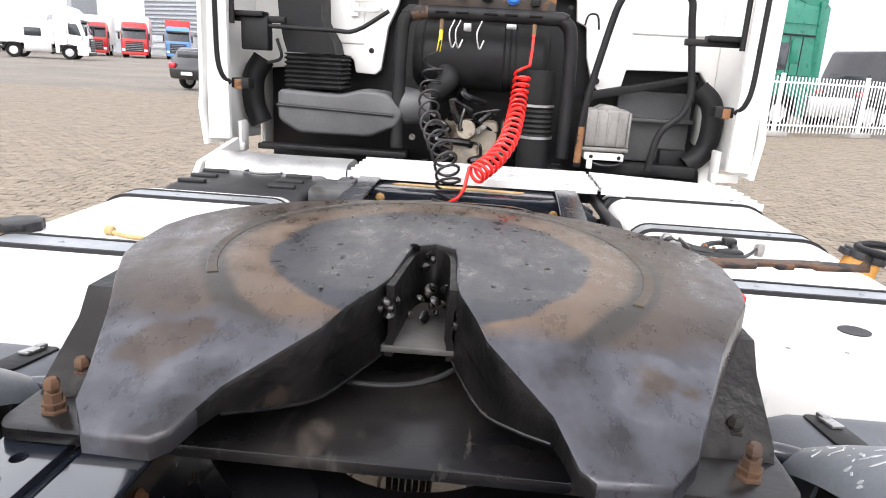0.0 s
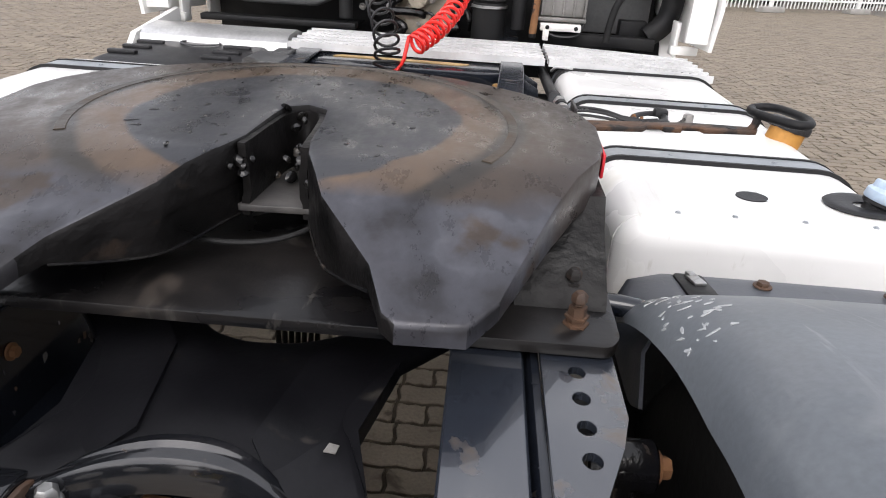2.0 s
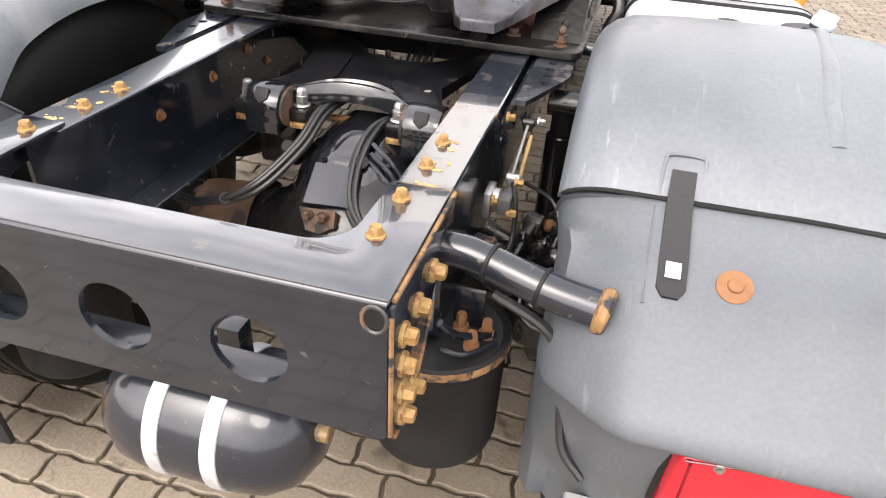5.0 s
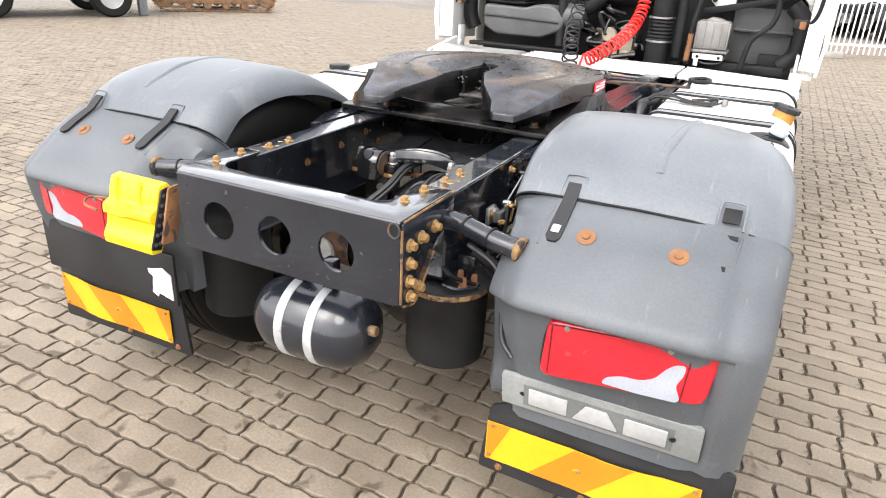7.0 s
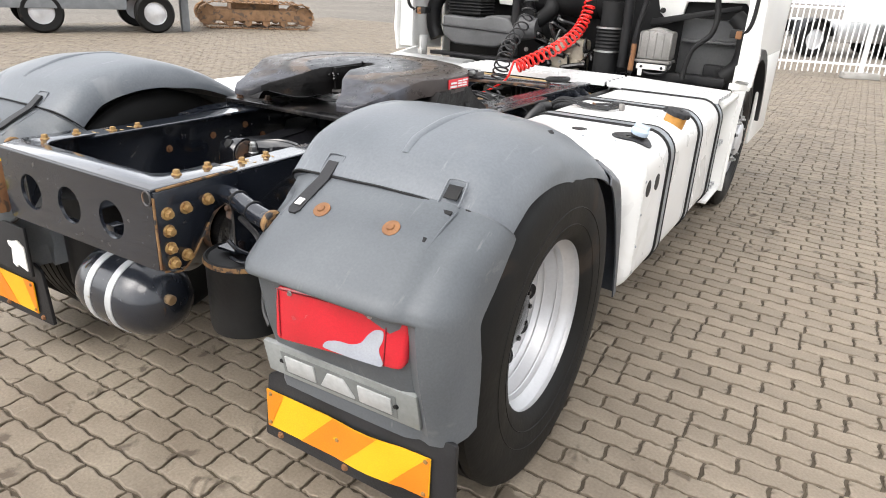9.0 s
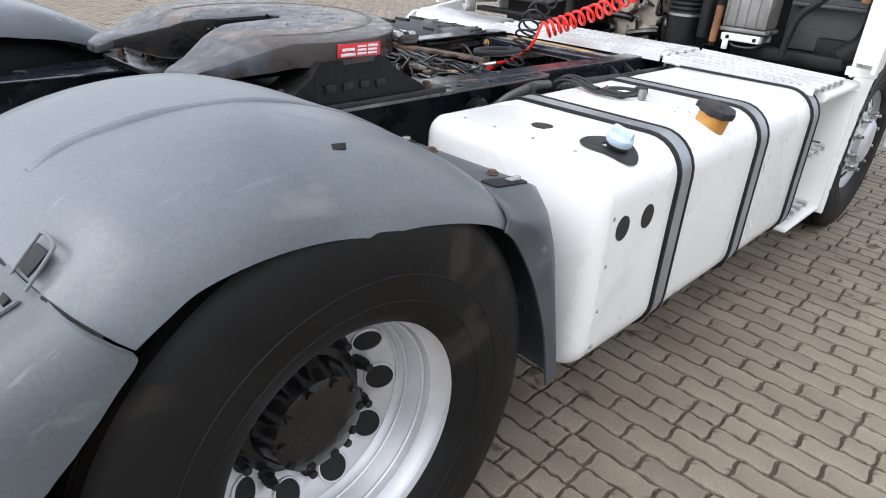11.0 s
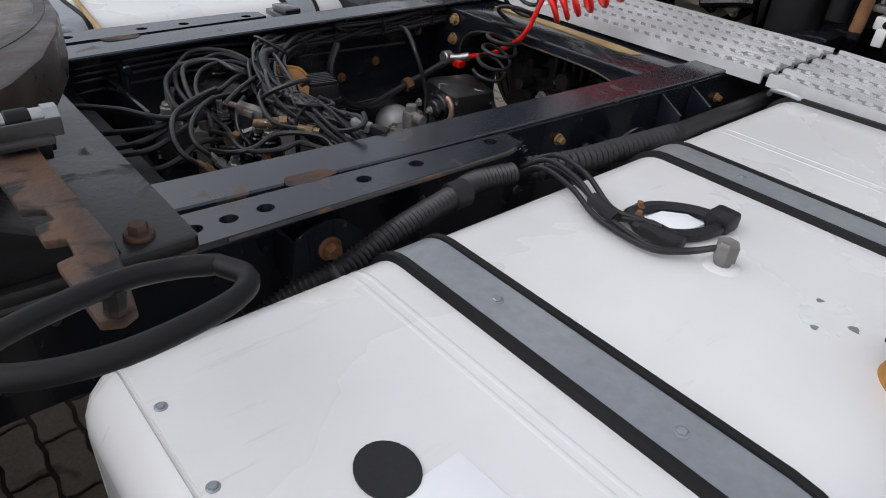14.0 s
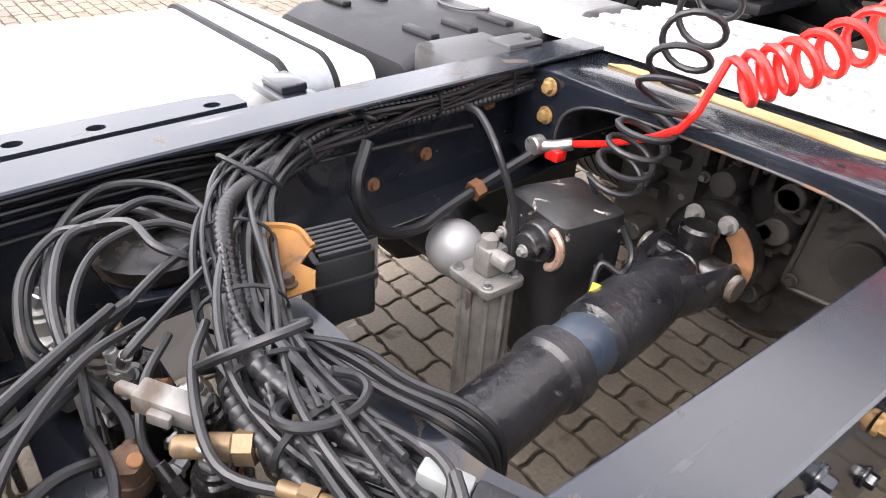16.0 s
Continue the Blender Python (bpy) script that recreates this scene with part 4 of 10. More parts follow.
# ---- rear axle ----
AX, AZ = 0.66, 0.53
axle = part("rear_axle", joined(
    lathe([(0, -0.98), (0.075, -0.98), (0.08, -0.6), (0.095, -0.42), (0.100, -0.24), (0.12, -0.17), (0.17, -0.115), (0.235, -0.05), (0.262, 0.03), (0.258, 0.12), (0.22, 0.22), (0.15, 0.31), (0.10, 0.42), (0.08, 0.6), (0.075, 0.98), (0, 0.98)], 40, "x", (0, AX, AZ)),
    rod(0.185, -0.18, 0.12, "y", (0.075, AX, AZ), 40, 0.06),
), M["oily_black"], truck, "glossy black rear axle housing")
rows = []
for y, z, w in curve([(0.80, 0.812, 0.15), (0.70, 0.803, 0.18), (0.62, 0.780, 0.20), (0.60, 0.767, 0.205), (0.55, 0.728, 0.21), (0.505, 0.685, 0.215), (0.480, 0.63, 0.215), (0.466, 0.54, 0.21), (0.48, 0.43, 0.19), (0.55, 0.33, 0.16)], 4):
    rows.append([(0.045 + 0.70 * w * q, y + 0.17 * max(0.0, abs(q) - 0.22) ** 1.8, z - 0.07 * max(0.0, abs(q) - 0.22) ** 1.8) for q in (-1.0, -0.85, -0.7, -0.55, -0.4, -0.3, -0.22, 0.0, 0.22, 0.3, 0.4, 0.55, 0.7, 0.85, 1.0)])
part("housing_cover", shell(rows, 0.03), M["stay"], axle, "glossy black domed axle cover")
part("cover_rim", tube([(-0.14, 0.80, 0.800), (-0.07, 0.785, 0.815), (0.0, 0.78, 0.819), (0.07, 0.785, 0.815), (0.14, 0.80, 0.800)], 0.009, 8), M["rust"], axle, "rusty flange edge of the cover")
facet = [(-0.028, 0.560, 0.800), (0.058, 0.556, 0.803), (0.078, 0.482, 0.742), (-0.024, 0.474, 0.740)]
part("casting_facet", loft([[(x, y + 0.03, z - 0.04) for x, y, z in facet], [(x * 1.04, y + 0.002, z - 0.004) for x, y, z in facet], [(x * 0.94, y, z) for x, y, z in facet]]), M["black_paint"], axle, "flat glossy facet of the housing")
rusty = [(-0.026, 0.462, 0.735), (0.058, 0.468, 0.736), (0.062, 0.448, 0.705), (0.030, 0.438, 0.688), (-0.004, 0.440, 0.692)]
part("plug_plate", loft([[(x, y + 0.03, z - 0.03) for x, y, z in rusty], rusty]), M["dark_rust"], axle, "flaking rust round the plugs")
part("housing_fin", joined(*[tube([(0.09, 0.62 - 0.012 * k, 0.84 - 0.02 * k), (0.15, 0.60 - 0.012 * k, 0.80 - 0.02 * k), (0.20, 0.60 - 0.01 * k, 0.74 - 0.02 * k)], 0.006, 8) for k in range(4)]), M["black_paint"], axle, "cast fins on the housing")
bolts("plug", [(-0.003, 0.456, 0.724), (0.034, 0.458, 0.724)], M["dark_rust"], axle, 0.010, 0.014, "-y", "rusty plug")
for s in (1, -1):
    part("rust_patch", lathe([(0.081, -0.05), (0.086, 0), (0.081, 0.07)], 20, "x", (s * 0.47, AX, AZ + 0.004)), M["rust"], axle, "rusty band on the axle tube")
    part("brake_drum", rod(0.20, -0.09, 0.09, "x", (s * 0.60, AX, AZ), 32, 0.02), M["oily_black"], axle, "oily black brake drum")
    part("brake_chamber", joined(rod(0.070, -0.09, 0.07, "y", (s * 0.53, 0.40, 0.66), 24, 0.02), rod(0.080, -0.01, 0.012, "y", (s * 0.53, 0.40, 0.66), 24)), M["oily_black"], axle, "black brake chamber")
part("rust_patch", lathe([(0.098, -0.40), (0.103, -0.37), (0.107, -0.30), (0.109, -0.25), (0.122, -0.225)], 32, "x", (0, AX, AZ)), M["dark_rust"], axle, "flaking rust on the housing's flank")
# V-stay: two clamped eyes, an arched web and arms to the rails
STAY = (
    ((0.235, 0.69, 0.850), (0.235, 0.69, 0.895), (0.14, 0.70, 0.905), (0.14, 0.70, 0.86)),
    ((0.19, 0.84, 0.880), (0.19, 0.84, 0.912), (0.07, 0.80, 0.922), (0.07, 0.80, 0.885)),
    ((0.23, 1.02, 0.885), (0.23, 1.02, 0.912), (0.10, 0.98, 0.920), (0.10, 0.98, 0.885)),
    ((0.374, 1.24, 0.87), (0.374, 1.24, 0.90), (0.30, 1.28, 0.91), (0.30, 1.28, 0.87)),
)
arms = joined(*[loft([[(s * x, y, z) for x, y, z in ring] for ring in STAY]) for s in (1, -1)])
band = []
for q in np.linspace(-1, 1, 25):
    w = 0.012 + 0.030 * (1 - q * q) ** 0.7
    cx, cy, cz = 0.160 * q, 0.775 - 0.075 * abs(q) ** 2.2, 0.914 - 0.022 * abs(q) ** 2.5
    band.append([(cx - 0.35 * d * q, cy + d, cz + h) for d, h in ((-0.5 * w - 0.012, -0.035), (-0.5 * w - 0.008, -0.004), (-0.5 * w, 0.009), (-0.3 * w, 0.010), (-0.2 * w, 0.004), (0.0, 0.005), (0.12 * w, 0.012), (0.4 * w, 0.011), (0.55 * w, 0.0), (0.6 * w, -0.035))])
arch = loft(band)
vs_ob = part("axle_stay", joined(arms, prism(round_poly([(-0.235, 0.70), (-0.14, 0.715), (-0.08, 0.765), (0.0, 0.785), (0.08, 0.765), (0.14, 0.715), (0.235, 0.70), (0.17, 0.86), (0.21, 0.97), (0.36, 1.14), (0.36, 1.24), (0.22, 1.15), (0.15, 1.06), (0.07, 1.015), (-0.01, 1.008), (-0.07, 1.03), (-0.13, 1.12), (-0.20, 1.16), (-0.36, 1.24), (-0.36, 1.14), (-0.21, 0.97), (-0.17, 0.86)], 0.03, 4), 0.885, 0.914, "z", 0.008)), M["dusty"], truck, "glossy black V-shaped axle stay")
part("stay_arch", arch, M["stay"], vs_ob, "raised double ridge along the arched edge")
part("chipped_spot", moved(prism([(-0.008, -0.006), (0.007, -0.008), (0.009, 0.006), (-0.004, 0.009)], 0, 0.0015), Matrix.Translation((0.165, 0.80, 0.915))), M["cast"], vs_ob, "small chipped spot")
for s in (1, -1):
    x0 = s * 0.196
    dome = [(0.690 + 0.062 * math.cos(a), 0.872 + 0.052 * math.sin(a)) for a in np.linspace(-0.15, math.pi + 0.25, 16)] + [(0.628, 0.842), (0.630, 0.812), (0.742, 0.822)]
    part("bush_eye", prism(round_poly(dome, 0.004, 2), x0 - 0.043, x0 + 0.043, "x", 0.005), M["stay"], vs_ob, "glossy black half-round bush housing")
    for d in (-1, 1):
        part("bush_ring", prism([(0.690 + 0.055 * math.cos(a), 0.868 + 0.048 * math.sin(a)) for a in np.linspace(0, 2 * math.pi, 24)[:-1]], x0 + d * 0.0475 - 0.004, x0 + d * 0.0475 + 0.004, "x", 0.002), M["dark_rust"] if d * s < 0 or s > 0 else M["oily_black"], vs_ob, "flaking edge of the bush")
    mark = moved(prism(round_poly([(-0.017, 0.018), (0.017, 0.018), (0.017, -0.008), (0.0, -0.022), (-0.017, -0.008)], 0.004, 3), -0.004, 0.006, "z", 0.002), Matrix.Translation((x0, 0.644, 0.905)) @ pose(0, 0, 0, 52, 0, 0))
    part("shield_mark", mark, M["soot"], vs_ob, "raised shield-shaped mark")
    for dx in (-0.072, 0.072):
        x = x0 + dx
        part("stay_foot", box(x - 0.024, x + 0.024, 0.672, 0.735, 0.835, 0.868, 0.006), M["oily_black"], vs_ob)
        part("stay_shim", box(x - 0.023, x + 0.023, 0.6715, 0.734, 0.82, 0.8345, 0.002), M["gold"], vs_ob, "yellow-brown rusty shim")
        stud = joined(rod(0.021, 0.868, 0.874, "z", (x, 0.705, 0), 20), lathe([(0, 0.874), (0.0165, 0.874), (0.0165, 0.892), (0, 0.892)], 6, "z", (x, 0.705, 0)), rod(0.0145, 0.892, 0.896, "z", (x, 0.705, 0), 16, 0.001), lathe([(0, 0.896), (0.013, 0.896), (0.013, 0.908), (0.008, 0.914), (0, 0.914)], 6, "z", (x, 0.705, 0)))
        part("stay_nut", stud, M["zinc"], vs_ob, "bright nut and washer")
    part("stay_bracket", joined(box(s * 0.14, s * 0.25, 0.70, 0.80, 0.70, 0.835, 0.01)), M["oily_black"], axle)
# air hoses over the axle
for k, (dx, dz) in enumerate(((0, 0), (0.013, 0.004), (0.02, -0.008))):
    part("air_hose", tube([(-0.06 + dx, 0.86, 0.86), (-0.085 + dx, 0.72, 0.86 + dz), (-0.11 + dx, 0.62, 0.80 + dz), (-0.19 + dx, 0.52, 0.72 + dz), (-0.31, 0.50 + dx, 0.665 + dz), (-0.42, 0.52 + dx, 0.66 + dz)], 0.0075, 8), M["hose"], truck, "black air hose tied in a bundle")
    part("air_hose", tube([(0.09 + dx, 0.80, 0.85), (0.085 - dx, 0.66, 0.855 + dz), (0.075 - dx, 0.57, 0.80 + dz), (0.10 - dx, 0.49, 0.73 + dz), (0.18, 0.46 - dx, 0.665 + dz), (0.29, 0.47 - dx, 0.63)], 0.0075, 8), M["hose"], truck, "black air hose tied in a bundle")
for p in ((-0.12, 0.61, 0.80), (-0.24, 0.505, 0.69), (0.078, 0.58, 0.81), (0.14, 0.47, 0.70)):
    part("cable_tie", moved(rod(0.0165, -0.003, 0.003, "z", (0, 0, 0), 14, 0.001), Matrix.Translation(p) @ pose(0, 0, 0, 50, 0, 40)), M["soot"], truck, "black cable tie")
rnd = random.Random(5)
for k in range(7):
    w = 0.014 * k
    loop_of("shelf_hose", [(-0.03 + w, 1.50, 0.945 - 0.006 * (k % 3)), (-0.02 + w, 1.36, 0.915 + rnd.uniform(-0.01, 0.01)), (-0.03 + w + rnd.uniform(-0.01, 0.01), 1.27, 0.86), (-0.04 + 0.9 * w, 1.25, 0.78), (-0.04 + 0.8 * w, 1.26, 0.60)], 0.0075, "black hose bending down behind the stay")
part("hose_fitting", joined(rod(0.013, -0.165, -0.13, "x", (0, 1.235, 0.83)), lathe([(0, -0.13), (0.018, -0.13), (0.018, -0.105), (0, -0.105)], 6, "x", (0, 1.235, 0.83)), rod(0.016, -0.105, -0.07, "x", (0, 1.235, 0.83)), rod(0.009, 0.83, 0.865, "z", (-0.088, 1.235, 0))), M["cast"], truck, "grey metal hose fitting")
for s in (1, -1):
    part("air_bellows", rod(0.12, -0.10, 0.12, "z", (s * 0.56, 1.10, 0.62), 24, 0.03), M["soot"], truck, "black air spring bellows")
disc = joined(lathe([(0, 0.03), (0.03, 0.03), (0.034, 0.02), (0.05, 0.018), (0.056, 0.022), (0.088, 0.020), (0.098, 0.010), (0.100, -0.02), (0.092, -0.026), (0.092, -0.12), (0, -0.12)], 32))
part("steel_cap", moved(disc, Matrix.Translation((-0.372, 0.490, 0.50)) @ pose(0, 0, 0, 35, 18, 0)), M["cast"], truck, "bare steel cap with a centre bolt")
bolts("cap_bolt", [(-0.364, 0.473, 0.523)], M["zinc"], truck, 0.014, 0.02, "-y", "centre bolt")
# valve linkage on the rail's outer side
link = part("level_link", tube([(0.442, 0.592, 0.955), (0.437, 0.474, 0.895)], 0.0032, 8, 1), M["zinc"], truck, "thin bright height sensor link rod")
part("link_joint", joined(rod(0.009, -0.014, 0.014, "x", (0.442, 0.596, 0.958)), box(0.432, 0.452, 0.588, 0.604, 0.94, 0.955, 0.003)), M["oily_black"], link, "black ball joint")
part("link_joint", joined(rod(0.009, -0.012, 0.018, "x", (0.437, 0.470, 0.890)), box(0.430, 0.444, 0.462, 0.478, 0.872, 0.89, 0.003)), M["zinc"], link, "bright ball joint")
part("link_arm", joined(box(0.430, 0.446, 0.405, 0.468, 0.862, 0.876, 0.003), box(0.424, 0.450, 0.392, 0.428, 0.845, 0.880, 0.004)), M["duct"], link, "grey sensor arm")
part("sensor_body", joined(rod(0.022, 0.0, 0.030, "x", (0.396, 0.425, 0.862), 20), box(0.396, 0.412, 0.395, 0.455, 0.83, 0.885, 0.004)), M["zinc"], truck, "level sensor on the rail")
part("guide_rod", tube([(0.452, 0.585, 0.935), (0.447, 0.52, 0.87), (0.446, 0.495, 0.82)], 0.0045, 8, 3), M["ochre"], truck, "tan rod beside the link")
bolts("link_bolt", [(0.396, 0.588, 0.966), (0.412, 0.43, 0.842), (0.412, 0.405, 0.868), (0.444, 0.40, 0.85), (0.444, 0.465, 0.885)], M["gold"], truck, 0.008, 0.016, "x")
bolts("link_bolt", [(0.46, 0.598, 0.962)], M["zinc"], truck, 0.007, 0.014, "x", "small bright nut")
part("copper_fitting", joined(rod(0.010, 0.0, 0.022, "y", (0.425, 0.325, 0.80)), lathe([(0, 0.02), (0.015, 0.02), (0.015, 0.040), (0, 0.040)], 6, "y", (0.425, 0.325, 0.80))), M["rust"], truck, "copper coloured hose fitting")
part("supply_hose", tube([(0.397, 0.37, 0.80), (0.425, 0.355, 0.802), (0.43, 0.345, 0.80)], 0.012, 10), M["hose"], truck, "thick black hose end")
part("supply_hose", tube([(0.44, 0.47, 0.885), (0.455, 0.43, 0.86), (0.462, 0.40, 0.80), (0.455, 0.36, 0.775), (0.44, 0.33, 0.77), (0.47, 0.30, 0.76), (0.52, 0.33, 0.74)], 0.0055, 8), M["hose"], truck, "thin black hose bending down")
part("supply_hose", tube([(0.43, 0.48, 0.89), (0.47, 0.50, 0.865), (0.52, 0.50, 0.84), (0.545, 0.47, 0.80), (0.54, 0.43, 0.76)], 0.0045, 8), M["hose"], truck, "thin black cable")
rnd = random.Random(33)
for k in range(34):
    x, y, z = 0.515 + rnd.gauss(0, 0.03), 0.47 + rnd.gauss(0, 0.035), 0.745 + rnd.gauss(0, 0.022)
    w, h = rnd.uniform(0.006, 0.022), rnd.uniform(0.006, 0.018)
    crumb = moved(lathe([(0, -h), (w * 0.7, -h * 0.6), (w, 0), (w * 0.6, h * 0.7), (0, h)], 8), Matrix.Translation((x, y, z)) @ pose(0, 0, 0, rnd.uniform(-80, 80), rnd.uniform(-80, 80), 0))
    part("oily_crust", crumb, M["oily_black"] if k % 6 else M["rust"], axle, "wet oily crust on the brake")
part("brake_lever", moved(joined(box(-0.014, 0.014, -0.07, 0.07, -0.02, 0.02, 0.008), rod(0.024, -0.02, 0.02, "x", (0, 0.07, 0))), Matrix.Translation((0.475, 0.42, 0.76)) @ pose(0, 0, 0, 25, 0, -20)), M["oily_black"], axle, "oily black brake lever")
part("chamber_ring", tube([(0.55 + 0.05 * math.cos(a), 0.31 + 0.02 * math.sin(a), 0.72 + 0.045 * math.sin(a)) for a in np.linspace(0, 2 * math.pi, 20)[:-1]], 0.007, 8, 1, closed=True), M["oily_black"], axle, "oily clamp ring of the brake chamber")
part("damper", joined(rod(0.035, 0.45, 0.86, "z", (0.50, 0.80, 0)), rod(0.028, 0.86, 0.95, "z", (0.50, 0.80, 0)), rod(0.030, -0.03, 0.05, "x", (0.49, 0.80, 0.935))), M["oily_black"], truck, "oily black shock absorber")
part("damper", joined(rod(0.035, 0.45, 0.86, "z", (-0.50, 0.80, 0)), rod(0.028, 0.86, 0.95, "z", (-0.50, 0.80, 0))), M["oily_black"], truck, "oily black shock absorber")
bolts("damper_bolt", [(0.54, 0.80, 0.935)], M["rust"], truck, 0.014, 0.016, "x")
for s in (1, -1):
    part("sensor_cable", tube([(s * 0.40, 0.35, 0.80), (s * 0.46, 0.42, 0.74), (s * 0.52, 0.50, 0.78), (s * 0.56, 0.55, 0.70), (s * 0.58, 0.46, 0.62)], 0.006, 8), M["hose"], truck, "thin black cable")
    part("sensor_cable", tube([(s * 0.40, 0.30, 0.77), (s * 0.47, 0.33, 0.72), (s * 0.53, 0.40, 0.70), (s * 0.60, 0.44, 0.66)], 0.011, 8), M["hose"], truck, "thick black cable")

# ---- air reservoir and canister under the tail ----
M["res_strap"] = surface("stained_strap", (0.40, 0.41, 0.42), (0.55, 0.56, 0.57), (0.35, 0.5), metal=0.3, bump=0.1, stain=(0.22, 0.17, 0.11), amount=0.3, stain_scale=12)
res = part("air_reservoir", lathe([(0, -0.185), (0.05, -0.18), (0.095, -0.155), (0.121, -0.115), (0.129, -0.07), (0.129, 0.10), (0.121, 0.15), (0.095, 0.195), (0.05, 0.222), (0, 0.228)], 40, "x", (0.0, 0.021, 0.557)), M["black_paint"], truck, "glossy black air reservoir with pale straps")
for x in (-0.035, 0.072):
    part("reservoir_strap", lathe([(0.1292, x - 0.015), (0.1318, x - 0.014), (0.1318, x + 0.014), (0.1292, x + 0.015)], 40, "x", (0, 0.021, 0.557)), M["res_strap"], res, "pale metal strap")
    part("strap_hanger", box(x - 0.02, x + 0.02, 0.0, 0.04, 0.686, 0.776, 0.003), M["black_paint"], res)
part("reservoir_fitting", rod(0.016, 0, 0.03, "x", (0.214, 0.0, 0.59)), M["brass"], res, "brass fitting")
can = part("air_canister", lathe([(0, 0.475), (0.105, 0.475), (0.117, 0.482), (0.121, 0.50), (0.123, 0.705), (0.128, 0.712), (0.128, 0.726), (0.121, 0.730), (0.114, 0.722), (0, 0.722)], 40, "z", (0.378, 0.182, 0.0)), M["soot"], truck, "matt black upright canister with a rusty rim")
part("canister_rim", lathe([(0.1235, 0.708), (0.1300, 0.712), (0.1300, 0.722), (0.1285, 0.727)], 40, "z", (0.378, 0.182, 0.0)), M["rust_line"], can, "rusty rim")
bolts("canister_bolt", [(0.444, 0.146, 0.722), (0.462, 0.185, 0.722), (0.415, 0.19, 0.722)], M["rust"], can, 0.010, 0.030, "z")
part("canister_bracket", joined(box(0.397, 0.452, 0.20, 0.21, 0.722, 0.80, 0.002), tube([(0.397, 0.10, 0.80), (0.425, 0.12, 0.765), (0.475, 0.19, 0.722)], 0.007, 8), tube([(0.40, 0.10, 0.745), (0.44, 0.11, 0.735), (0.485, 0.16, 0.730)], 0.005, 8)), M["black_paint"], can)
part("air_canister", lathe([(0, 0.36), (0.115, 0.36), (0.125, 0.375), (0.13, 0.72), (0.135, 0.74), (0, 0.745)], 32, "z", (-0.52, 0.25, 0)), M["soot"], truck, "matt black upright canister")
for s in (1, -1):
    pipe = tube([(0.397, 0.100, 0.945), (0.44, 0.096, 0.945), (0.50, 0.080, 0.938), (0.57, 0.062, 0.930), (0.640, 0.050, 0.925)], 0.0275, 20, 6)
    pp = part("guard_carrier_pipe", mirrored(pipe, s), M["black_paint"], truck, "black pipe carrying the mudguard")
    part("pipe_end", mirrored(moved(lathe([(0, -0.002), (0.029, -0.002), (0.034, 0.002), (0.034, 0.014), (0.029, 0.018), (0, 0.018)], 24, "x"), Matrix.Translation((0.630, 0.0515, 0.9255)) @ pose(0, 0, 0, 0, 4, -10)), s), M["rust_line"], pp, "rusty pipe collar")
    for k in (0.47, 0.55):
        part("pipe_clip", mirrored(moved(rod(0.031, -0.003, 0.003, "x", (0, 0, 0), 20, 0.001), Matrix.Translation((k, 0.089 if k < 0.5 else 0.068, 0.942 if k < 0.5 else 0.932)) @ pose(0, 0, 0, 0, 7, -14)), s), M["soot"], pp)
    part("light_cable", mirrored(tube([(0.48, 0.08, 0.895), (0.57, 0.06, 0.86), (0.60, 0.05, 0.78), (0.62, 0.02, 0.68), (0.66, 0.0, 0.64)], 0.008, 8), s), M["hose"], pp, "black cable to the tail light")

# ---- mudguards ----
TOP = [(0.190, 1.044), (0.235, 1.087), (0.30, 1.135), (0.42, 1.172), (0.55, 1.188), (0.68, 1.182), (0.82, 1.146), (0.95, 1.088), (1.06, 1.022), (1.12, 0.975)]
REAR = [(0.200, 1.032), (0.188, 1.027), (0.13, 1.001), (0.075, 0.975), (0.01, 0.932), (-0.045, 0.89), (-0.072, 0.862), (-0.082, 0.846)]
FRONT = [(1.07, 1.006), (1.13, 0.966), (1.21, 0.952), (1.285, 0.942), (1.322, 0.918), (1.338, 0.87), (1.345, 0.75), (1.352, 0.60), (1.358, 0.40)]
FLANK_OUT = [(1.055, 0.952), (1.09, 0.936), (1.135, 0.917), (1.17, 0.890), (1.205, 0.850), (1.24, 0.785), (1.28, 0.68), (1.315, 0.55), (1.35, 0.40)]
FLANK_IN = [(1.040, 0.930), (1.07, 0.905), (1.10, 0.868), (1.135, 0.818), (1.17, 0.760), (1.205, 0.69), (1.24, 0.61), (1.268, 0.52), (1.295, 0.40)]
ACROSS = [(0.540, 0.10), (0.543, 0.072), (0.555, 0.043), (0.578, 0.020), (0.61, 0.007), (0.68, 0.0), (0.75, -0.003), (0.88, -0.005), (1.0, -0.002), (1.09, 0.009), (1.15, 0.028), (1.195, 0.060), (1.222, 0.096), (1.238, 0.13), (1.245, 0.17)]
ACROSS_LOW = [(0.562, 0.22), (0.566, 0.17), (0.582, 0.115), (0.612, 0.072), (0.645, 0.036), (0.668, 0.014), (0.690, 0.0), (0.85, -0.003), (1.0, -0.003), (1.10, -0.002), (1.118, 0.003), (1.132, 0.016), (1.16, 0.022), (1.205, 0.045), (1.232, 0.09), (1.246, 0.15), (1.248, 0.22)]


